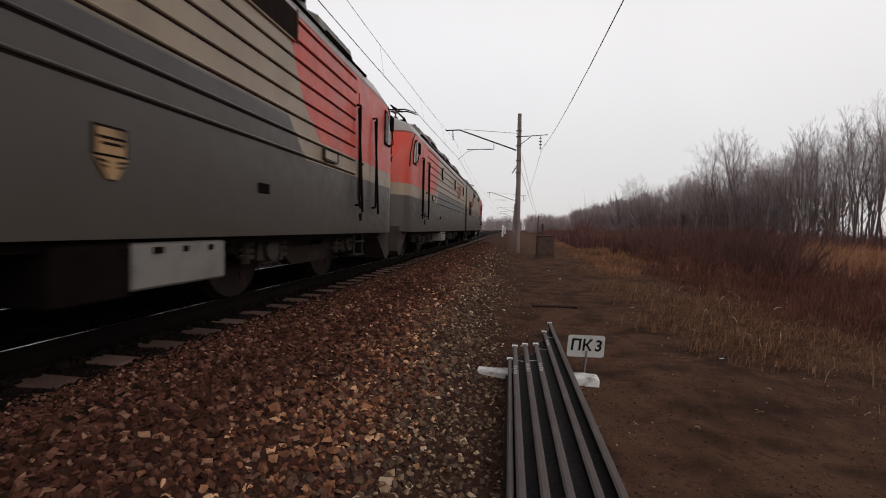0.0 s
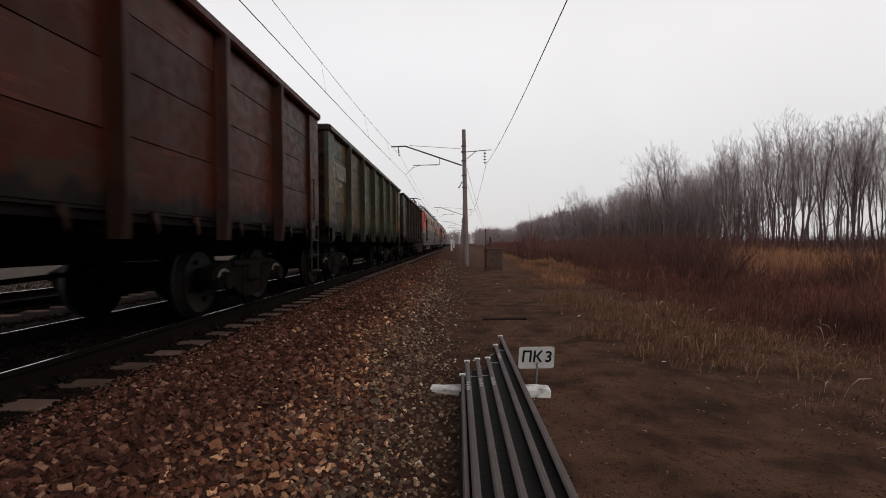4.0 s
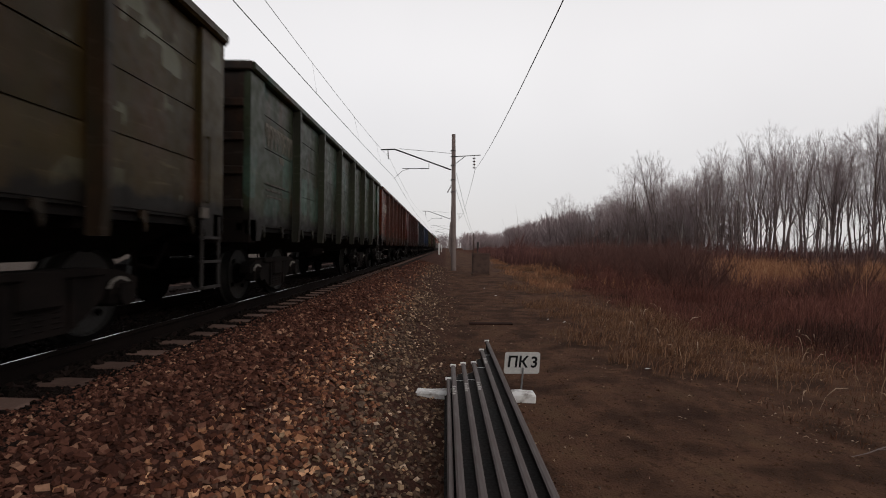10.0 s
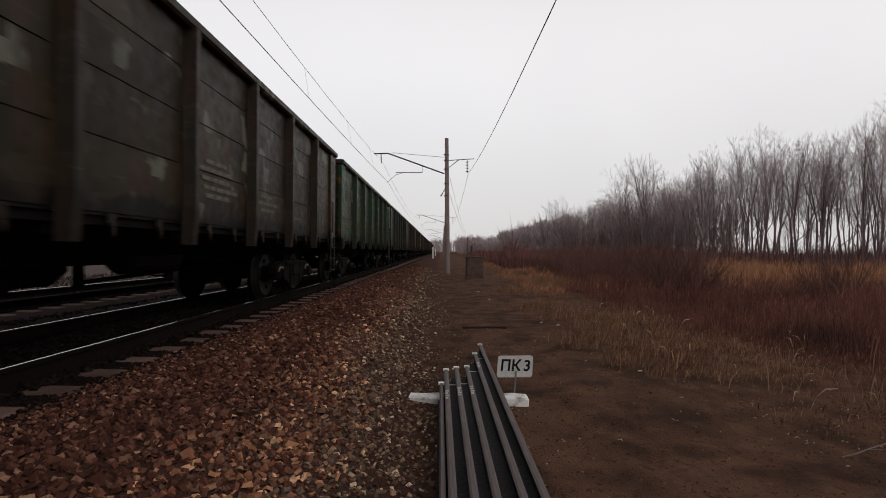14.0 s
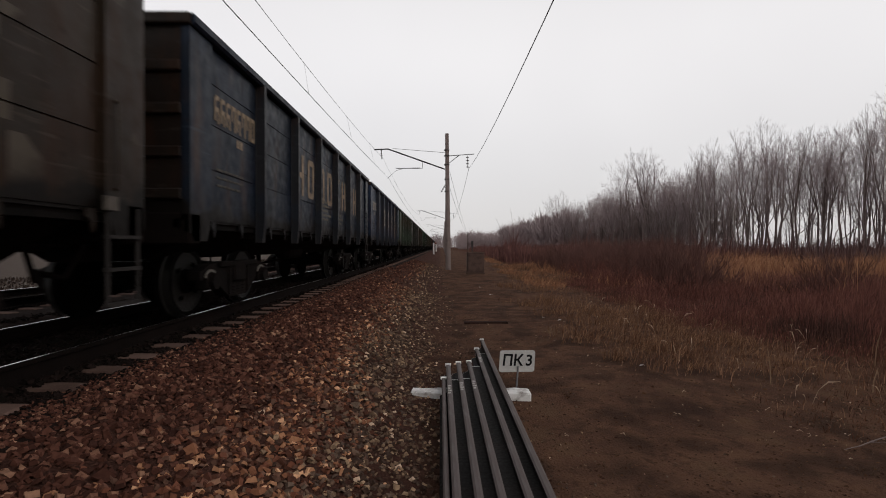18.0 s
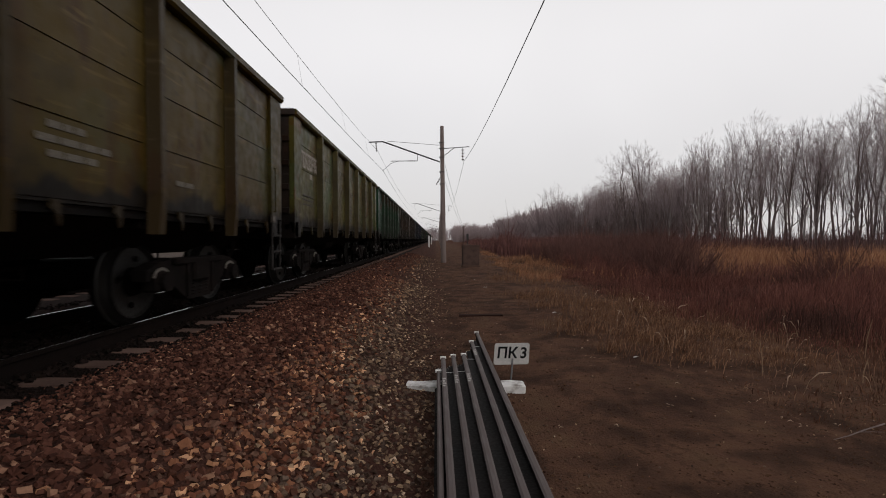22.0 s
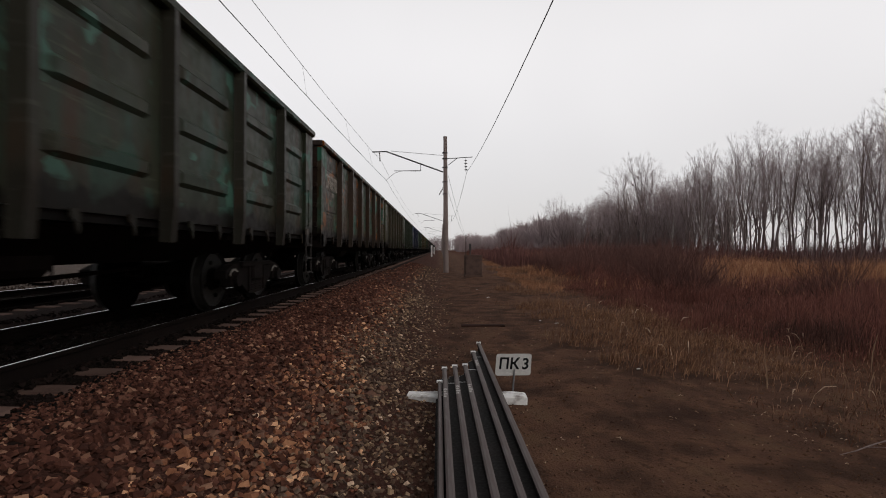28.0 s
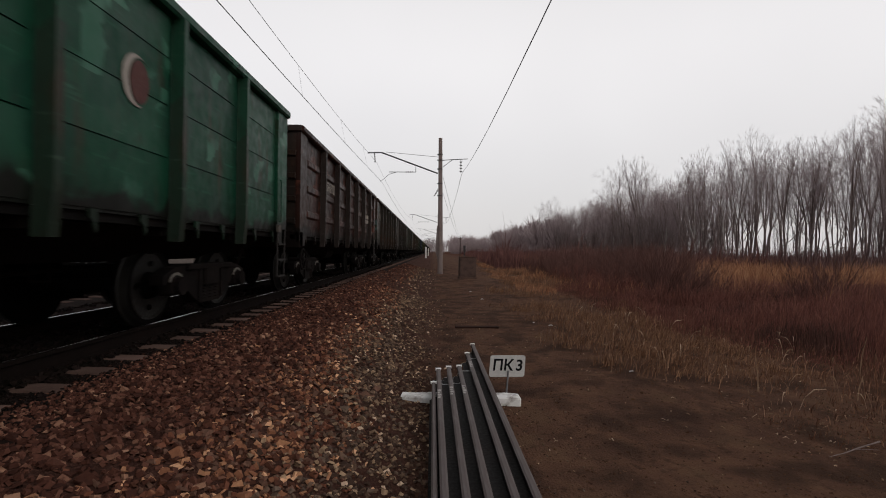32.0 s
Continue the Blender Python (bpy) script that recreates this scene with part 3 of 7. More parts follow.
    l.new(bp.outputs["Normal"], b.inputs["Normal"])
    return m


M_PLACE = material("wagon_paint_base", (0.06, 0.07, 0.05), 0.7)
POSTS = [-4.425 + 1.77 * i for i in range(6)]


def turned(bm, at, profile, n=12):
    """A shape of revolution about an upright axis: (radius, height) pairs."""
    prev = None
    for r, z in profile:
        ring = [bm.verts.new((at[0] + r * math.cos(a * math.tau / n), at[1] + r * math.sin(a * math.tau / n), at[2] + z)) for a in range(n)]
        if prev:
            for a in range(n):
                bm.faces.new((prev[a], prev[(a + 1) % n], ring[(a + 1) % n], ring[a]))
        prev = ring


def wheelset(parent, y):
    bm = bmesh.new()
    rod(bm, (-1.0, 0, 0), (1.0, 0, 0), 0.08, n=12)
    for s in (-1, 1):
        rings = [(0.66, 0.505), (0.69, 0.505), (0.70, WHEEL_R + 0.002), (0.80, WHEEL_R - 0.006), (0.805, 0.42), (0.77, 0.40), (0.755, 0.17), (0.83, 0.15), (0.83, 0.0)]
        prev = None
        for x, r in rings:
            ring = [bm.verts.new((s * x, r * math.cos(a * math.tau / 28), r * math.sin(a * math.tau / 28))) for a in range(28)] if r else None
            if prev and ring:
                for a in range(28):
                    f = bm.faces.new((prev[a], prev[(a + 1) % 28], ring[(a + 1) % 28], ring[a]))
                    f.material_index = 1 if 0.69 < x < 0.801 else 0
            elif prev:
                bm.faces.new(prev)
            prev = ring or prev
        rod(bm, (s * 0.62, 0, 0), (s * 0.68, 0, 0), 0.5, n=28)
        for a in range(4):
            rod(bm, (s * 0.80, 0.27 * math.cos(a * 1.571), 0.27 * math.sin(a * 1.571)), (s * 0.775, 0.27 * math.cos(a * 1.571), 0.27 * math.sin(a * 1.571)), 0.035, n=6)
    bmesh.ops.recalc_face_normals(bm, faces=bm.faces)
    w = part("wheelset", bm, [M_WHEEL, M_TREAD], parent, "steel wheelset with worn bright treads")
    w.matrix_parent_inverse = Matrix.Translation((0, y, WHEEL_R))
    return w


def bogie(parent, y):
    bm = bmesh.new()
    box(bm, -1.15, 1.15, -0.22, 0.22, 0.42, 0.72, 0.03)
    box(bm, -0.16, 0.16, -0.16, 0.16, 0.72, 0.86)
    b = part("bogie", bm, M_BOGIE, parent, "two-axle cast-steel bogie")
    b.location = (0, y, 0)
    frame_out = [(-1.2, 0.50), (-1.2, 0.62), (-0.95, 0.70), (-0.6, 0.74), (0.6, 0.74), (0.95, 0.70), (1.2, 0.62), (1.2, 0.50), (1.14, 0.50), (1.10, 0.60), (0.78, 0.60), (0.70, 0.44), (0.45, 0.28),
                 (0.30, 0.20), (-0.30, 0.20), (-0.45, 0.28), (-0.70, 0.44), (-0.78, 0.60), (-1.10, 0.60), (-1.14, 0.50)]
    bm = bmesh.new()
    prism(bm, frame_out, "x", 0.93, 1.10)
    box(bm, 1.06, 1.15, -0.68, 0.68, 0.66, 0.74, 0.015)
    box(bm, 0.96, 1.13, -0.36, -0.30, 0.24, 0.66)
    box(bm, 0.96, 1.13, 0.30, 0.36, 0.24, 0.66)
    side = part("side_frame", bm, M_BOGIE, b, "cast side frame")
    again(side, "side_frame", pose(0, 0, 0, 0, 0, 180), b)
    bm = bmesh.new()
    turned(bm, (1.04, 0, 0.24), [(0.05 + 0.03 * (k % 2), k * 0.022) for k in range(11)], 10)
    sp = part("spring", bm, M_BOGIE, b, "coil spring")
    sp.location.y = -0.18
    for s_, yy in ((0, 0), (0, 0.18), (180, -0.18), (180, 0), (180, 0.18)):
        again(sp, "spring", pose(0, yy, 0, 0, 0, s_), b)
    bm = bmesh.new()
    box(bm, 0.93, 1.14, -0.13, 0.13, 0.36, 0.60, 0.03)
    rod(bm, (1.12, 0, WHEEL_R), (1.20, 0, WHEEL_R), 0.115, n=12)
    ab = part("axle_box", bm, M_BOGIE, b)
    ab.location.y = 0.925
    for s, yy in ((1, -0.925), (-1, 0.925), (-1, -0.925)):
        again(ab, "axle_box", pose(0, yy, 0, 0, 0, 0 if s > 0 else 180), b)
    bm = bmesh.new()
    arc = [radians(28 + i * 17.7) for i in range(8)]
    prism(bm, [(0.195 * math.cos(a), 0.195 * math.sin(a)) for a in arc] + [(0.165 * math.cos(a), 0.165 * math.sin(a)) for a in arc[::-1]], "x", 1.105, 1.12)
    mk = part("pedestal_mark", bm, M_MARK, b, "pale painted arch over the axle box")
    mk.location = (0, 0.925, 0.45)
    again(mk, "pedestal_mark", pose(0, -0.925, 0.45), b)
    for yy in (-0.925, 0.925):
        wheelset(b, yy)
    return b


M_MARK = material("worn_pale_paint", (0.13, 0.118, 0.105), 0.8, second=(0.08, 0.06, 0.05), scale=8, amount=0.6)


def gondola(style):
    """An open freight wagon. style: plain (flat boards), short (the same with a shorter body), ribbed (pressed ribs), braced (diagonal end braces)."""
    g = empty("gondola_car")
    half, zb, zt = (LENGTH if style != "short" else SHORT) / 2, 1.25, 3.56
    # sides: sheets between the posts
    for s in (1, -1):
        bm = bmesh.new()
        x0, x1 = (1.40, 1.43) if s > 0 else (-1.43, -1.40)
        box(bm, x0, x1, -half, half, zb, zt - 0.1)
        ys = [-half] + POSTS + [half]
        for bay, (a, b_) in enumerate(zip(ys[:-1], ys[1:])):
            a2, b2 = a + 0.16, b_ - 0.16
            if a == -half:
                a2 += 0.42
            if b_ == half:
                b2 -= 0.42
            if style == "ribbed":
                for zc in (1.74, 2.32, 2.90):
                    q = [(1.43, zc - 0.10), (1.475, zc - 0.055), (1.475, zc + 0.055), (1.43, zc + 0.10)]
                    bm2 = bm
                    if s < 0:
                        q = [(-u, v) for u, v in q[::-1]]
                    else:
                        bm2 = bmesh.new()
                    flat = [(math.copysign(1.432, u), zc + 0.75 * (v - zc)) for u, v in q]
                    ya, yb = a2 + 0.06, b2 - 0.06
                    rings = [[bm2.verts.new((u, yy, v)) for u, v in prof] for yy, prof in ((ya, flat), (ya + 0.11, q), (yb - 0.11, q), (yb, flat))]
                    for r0, r1 in zip(rings[:-1], rings[1:]):
                        for u in range(3):
                            bm2.faces.new((r0[u], r1[u], r1[u + 1], r0[u + 1]))
                    bmesh.ops.recalc_face_normals(bm2, faces=bm2.faces)
                    if s > 0:
                        part("pressed_rib", bm2, M_PLACE, g)
            elif s > 0:
                for z0, z1 in ((1.28, 1.90), (1.915, 2.46), (2.475, 2.97), (2.985, 3.42)):
                    bm2 = bmesh.new()
                    # each board dented a little, its own way
                    n_ = 6
                    va = [[bm2.verts.new((1.447 + 0.010 * noise.noise((u * 2.1 + bay * 3, v + z0, 4.0)) * (0 < u < n_) , a2 - 0.04 + (b2 - a2 + 0.08) * u / n_, v)) for u in range(n_ + 1)] for v in (z0, z0 + (z1 - z0) * 0.5, z1)]
                    for r_ in range(2):
                        for u in range(n_):
                            bm2.faces.new((va[r_][u], va[r_][u + 1], va[r_ + 1][u + 1], va[r_ + 1][u]))
                    r_ = bmesh.ops.extrude_face_region(bm2, geom=list(bm2.faces))
                    for v in r_["geom"]:
                        if isinstance(v, bmesh.types.BMVert):
                            v.co.x = 1.43
                    bmesh.ops.recalc_face_normals(bm2, faces=bm2.faces)
                    o = part("board", bm2, M_PLACE, g)
                    o["bay"] = bay
        part("side_wall", bm, M_PLACE, g)
        bm = bmesh.new()
        prism(bm, [(s * 1.38, zt - 0.13), (s * 1.53, zt - 0.13), (s * 1.56, zt - 0.10), (s * 1.56, zt - 0.02), (s * 1.54, zt), (s * 1.38, zt)], "y", -half, half)
        part("top_rail", bm, M_PLACE, g)
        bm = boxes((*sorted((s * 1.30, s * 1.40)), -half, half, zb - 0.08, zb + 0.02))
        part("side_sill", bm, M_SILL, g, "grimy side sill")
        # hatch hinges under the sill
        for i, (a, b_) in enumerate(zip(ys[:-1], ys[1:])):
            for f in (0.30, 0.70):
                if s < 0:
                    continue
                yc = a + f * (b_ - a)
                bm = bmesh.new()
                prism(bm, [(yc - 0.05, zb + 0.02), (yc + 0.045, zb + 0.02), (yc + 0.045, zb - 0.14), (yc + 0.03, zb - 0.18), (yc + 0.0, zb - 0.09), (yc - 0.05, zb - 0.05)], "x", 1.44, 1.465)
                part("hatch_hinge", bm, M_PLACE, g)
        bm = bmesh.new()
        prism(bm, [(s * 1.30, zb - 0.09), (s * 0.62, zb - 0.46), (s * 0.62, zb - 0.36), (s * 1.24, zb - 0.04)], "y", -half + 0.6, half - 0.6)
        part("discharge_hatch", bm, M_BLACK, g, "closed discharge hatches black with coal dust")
    # posts, hat-shaped, with wider feet that hang below the side
    bm = bmesh.new()
    prev = None
    for z, w, x_ in ((zt - 0.12, 0.0, 1.575), (1.40, 0.0, 1.575), (1.22, 0.012, 1.562), (1.02, 0.016, 1.545)):
        ring = [bm.verts.new((px, py, z)) for px, py in ((1.44, -0.060 - w), (1.46, -0.054 - w), (x_, -0.042 - w), (x_, 0.042 + w), (1.46, 0.054 + w), (1.44, 0.060 + w))]
        if prev:
            for k in range(6):
                bm.faces.new((prev[k], prev[(k + 1) % 6], ring[(k + 1) % 6], ring[k]))
        else:
            bm.faces.new(ring)
        prev = ring
    bm.faces.new(prev[::-1])
    bmesh.ops.recalc_face_normals(bm, faces=bm.faces)
    first = None
    for y in POSTS:
        for s in (0, 180):
            if first is None:
                first = part("side_post", bm, M_PLACE, g)
                first.matrix_basis = pose(0, y, 0)
            else:
                again(first, "side_post", pose(0, y, 0, 0, 0, s), g)
    # corner plates with cut feet
    bm = bmesh.new()
    prism(bm, [(half, 1.12), (half, zt - 0.12), (half - 0.52, zt - 0.12), (half - 0.52, 1.34), (half - 0.40, 1.02), (half - 0.10, 1.02)], "x", 1.43, 1.50)
    plate = part("corner_plate", bm, M_PLACE, g)
    again(plate, "corner_plate", pose(0, 0, 0, 0, 0, 180), g)
    bm = bmesh.new()
    prism(bm, [(-half, 1.12), (-half, zt - 0.12), (-half + 0.52, zt - 0.12), (-half + 0.52, 1.34), (-half + 0.40, 1.02), (-half + 0.10, 1.02)], "x", 1.43, 1.50)
    plate = part("corner_plate", bm, M_PLACE, g)
    again(plate, "corner_plate", pose(0, 0, 0, 0, 0, 180), g)
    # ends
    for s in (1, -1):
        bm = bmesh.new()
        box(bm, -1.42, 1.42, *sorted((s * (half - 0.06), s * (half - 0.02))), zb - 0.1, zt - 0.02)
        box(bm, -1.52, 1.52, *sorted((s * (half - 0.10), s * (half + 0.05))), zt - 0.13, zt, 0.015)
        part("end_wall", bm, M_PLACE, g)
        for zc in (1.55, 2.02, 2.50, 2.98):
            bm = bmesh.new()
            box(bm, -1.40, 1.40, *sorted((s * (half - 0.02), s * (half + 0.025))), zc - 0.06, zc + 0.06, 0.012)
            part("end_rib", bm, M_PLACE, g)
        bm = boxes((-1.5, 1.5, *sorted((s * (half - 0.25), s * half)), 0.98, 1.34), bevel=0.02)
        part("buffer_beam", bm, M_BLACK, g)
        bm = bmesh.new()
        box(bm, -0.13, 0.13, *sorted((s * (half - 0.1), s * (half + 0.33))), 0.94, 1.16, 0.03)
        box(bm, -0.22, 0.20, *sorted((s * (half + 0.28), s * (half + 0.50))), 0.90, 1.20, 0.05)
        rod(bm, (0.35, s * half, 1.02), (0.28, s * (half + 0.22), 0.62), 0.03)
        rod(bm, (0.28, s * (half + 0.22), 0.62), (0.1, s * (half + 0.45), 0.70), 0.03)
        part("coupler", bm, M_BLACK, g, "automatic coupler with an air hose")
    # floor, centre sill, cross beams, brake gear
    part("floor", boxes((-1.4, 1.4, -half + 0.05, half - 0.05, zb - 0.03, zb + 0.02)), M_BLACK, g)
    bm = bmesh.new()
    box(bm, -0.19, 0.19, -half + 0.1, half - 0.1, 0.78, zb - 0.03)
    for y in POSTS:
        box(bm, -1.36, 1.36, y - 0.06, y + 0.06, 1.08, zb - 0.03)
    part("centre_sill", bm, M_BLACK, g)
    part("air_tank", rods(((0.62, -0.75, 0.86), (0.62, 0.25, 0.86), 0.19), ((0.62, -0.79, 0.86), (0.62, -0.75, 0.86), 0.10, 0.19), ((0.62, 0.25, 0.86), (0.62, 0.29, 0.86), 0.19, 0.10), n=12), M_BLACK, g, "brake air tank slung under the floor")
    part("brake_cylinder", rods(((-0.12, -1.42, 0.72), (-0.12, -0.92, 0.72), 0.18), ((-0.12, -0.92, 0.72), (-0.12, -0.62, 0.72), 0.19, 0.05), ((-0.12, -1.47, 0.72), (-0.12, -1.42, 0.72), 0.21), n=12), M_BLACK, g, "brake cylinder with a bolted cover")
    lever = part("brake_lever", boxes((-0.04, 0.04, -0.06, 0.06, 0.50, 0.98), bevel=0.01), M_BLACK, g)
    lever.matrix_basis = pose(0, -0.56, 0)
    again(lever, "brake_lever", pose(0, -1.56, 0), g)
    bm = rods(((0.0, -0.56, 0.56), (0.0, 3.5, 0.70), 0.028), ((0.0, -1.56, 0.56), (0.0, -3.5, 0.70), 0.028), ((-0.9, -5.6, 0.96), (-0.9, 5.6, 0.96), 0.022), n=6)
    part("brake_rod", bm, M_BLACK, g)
    hanger = None
    for y in (-2.7, 1.1, 2.7):
        m = pose(0, y, 0)
        if hanger is None:
            hanger = part("rod_hanger", rods(((-0.11, 0, 1.0), (-0.11, 0, 0.56), 0.016), ((-0.11, 0, 0.56), (0.11, 0, 0.56), 0.016), ((0.11, 0, 0.56), (0.11, 0, 1.0), 0.016), n=5), M_BLACK, g)
            hanger.matrix_basis = m
        else:
            again(hanger, "rod_hanger", m, g)
    # ladder and grab rails at the leading right corner, and their opposites
    y = half - 0.30
    bm = bmesh.new()
    for dy in (-0.20, 0.20):
        rod(bm, (1.50, y + dy, 1.30), (1.50, y + dy, 0.46), 0.018, n=6)
    for z in (0.46, 0.76, 1.04):
        box(bm, 1.47, 1.53, y - 0.21, y + 0.21, z - 0.015, z + 0.015)
    lad = part("step_ladder", bm, M_STEP, g, "steel steps under the corner")
    again(lad, "step_ladder", pose(0, 0, 0, 0, 0, 180), g)
    bm = rods(((1.53, y - 0.1, 1.45), (1.53, y - 0.1, 2.2), 0.014), ((1.50, y - 0.1, 1.45), (1.53, y - 0.1, 1.45), 0.014), ((1.50, y - 0.1, 2.2), (1.53, y - 0.1, 2.2), 0.014), n=6)
    grab = part("grab_rail", bm, M_PLACE, g)
    again(grab, "grab_rail", pose(0, 0, 0, 0, 0, 180), g)
    bm = boxes((1.50, 1.54, y - 0.26, y - 0.12, 1.26, 1.38))
    part("card_plate", bm, M_CARD, g, "small pale notice plate")
    if style == "braced":
        for e in (1, -1):
            for s in (1, -1):
                bm = bmesh.new()
                prism(bm, [(e * (half - 0.12), zt - 0.2), (e * (half - 0.26), zt - 0.2), (e * (half - 1.98), 1.38), (e * (half - 1.84), 1.38)], "x", *sorted((s * 1.447, s * 1.53)))
                part("diagonal_brace", bm, M_PLACE, g)
    if style in ("ribbed", "braced"):
        wy = -half + 0.22
        bm = bmesh.new()
        for i in range(16):
            a0, a1 = i * math.tau / 16, (i + 1) * math.tau / 16
            rod(bm, (1.52, wy + 0.22 * math.cos(a0), 0.74 + 0.22 * math.sin(a0)), (1.52, wy + 0.22 * math.cos(a1), 0.74 + 0.22 * math.sin(a1)), 0.022, n=5)
        for i in range(5):
            a0 = i * math.tau / 5
            rod(bm, (1.50, wy, 0.74), (1.52, wy + 0.22 * math.cos(a0), 0.74 + 0.22 * math.sin(a0)), 0.018, n=5)
        rod(bm, (1.2, wy, 0.74), (1.54, wy, 0.74), 0.04)
        part("hand_brake_wheel", bm, M_BOGIE, g, "spoked hand brake wheel")
    for y in (-4.325, 4.325):
        bogie(g, y)
    return g


M_CARD = material("dull_notice_plate", (0.075, 0.062, 0.052), 0.8, second=(0.03, 0.025, 0.02), scale=12)
# near black like the undercarriage, the shade there put into the colour
M_SILL = material("near_black_sill", (0.0045, 0.004, 0.0038), 0.95, second=(0.008, 0.006, 0.0055), fine=20, spec=0.1)
M_STEP = material("worn_step_steel", (0.022, 0.019, 0.018), 0.7, 0.0, spec=0.15)
PAINTED = ("side_wall", "hatch_hinge", "board", "pressed_rib", "end_rib", "top_rail", "side_post", "corner_plate", "end_wall", "grab_rail", "diagonal_brace")


MARK_MESH = {}


def stencil(g, name, shape, mat, y, z, sy=1.0, sz=1.0, x=1.452, label=""):
    """One painted mark: a flat shape on the side that faces the path; alike marks share a mesh."""
    key = (shape, mat.name)
    if key not in MARK_MESH:
        bm = bmesh.new()
        if shape == "ring":
            out = [(0.0, 0.08), (0.07, 0.0), (0.42, 0.0), (0.49, 0.08), (0.49, 0.75), (0.42, 0.83), (0.07, 0.83), (0.0, 0.75)]
            inn = [(0.13, 0.15), (0.16, 0.12), (0.33, 0.12), (0.36, 0.15), (0.36, 0.68), (0.33, 0.71), (0.16, 0.71), (0.13, 0.68)]
            for i in range(8):
                j = (i + 1) % 8
                prism(bm, [out[i], out[j], inn[j], inn[i]], "x", 0, 0.004)
            bmesh.ops.remove_doubles(bm, verts=bm.verts, dist=0.0005)
        elif shape in OUTLINES:
            prism(bm, OUTLINES[shape], "x", 0, 0.004)
        else:
            for y0, y1, z0, z1 in SHAPES[shape]:
                box(bm, 0, 0.004, y0, y1, z0, z1)
        o = part(name, bm, mat, g, label)
        MARK_MESH[key] = o.data
    else:
        o = new(name, MARK_MESH[key])
        o.parent = g
        if label:
            o["label"] = label
    o.matrix_basis = Matrix.Translation((x, y, z)) @ Matrix.Diagonal((1, sy, sz, 1))
    return o


SHAPES = {"bar": [(0, 1, 0, 1)],
          "digit": [(0, 0.03, 0.02, 0.24), (0.03, 0.105, 0.215, 0.26), (0.03, 0.10, 0.11, 0.15), (0.08, 0.11, 0.0, 0.11)],
          "digit_b": [(0.08, 0.115, 0.0, 0.26), (0, 0.08, 0.215, 0.26), (0.0, 0.03, 0.10, 0.215)],
          "digit_c": [(0, 0.03, 0.0, 0.26), (0.085, 0.115, 0.0, 0.26), (0.03, 0.085, 0.0, 0.04), (0.03, 0.085, 0.22, 0.26)]}
OUTLINES = {"uprights": [(0, 0), (0.14, 0), (0.14, 0.36), (0.35, 0.36), (0.35, 0), (0.49, 0), (0.49, 0.83), (0.35, 0.83), (0.35, 0.47), (0.14, 0.47), (0.14, 0.83), (0, 0.83)],
            "post": [(0.17, 0), (0.31, 0), (0.31, 0.71), (0.46, 0.71), (0.46, 0.83), (0.03, 0.83), (0.03, 0.71), (0.17, 0.71)]}
NAME_ROW = ("uprights", "ring", "ring", "ring", "post", "uprights", "uprights", "uprights", "ring")


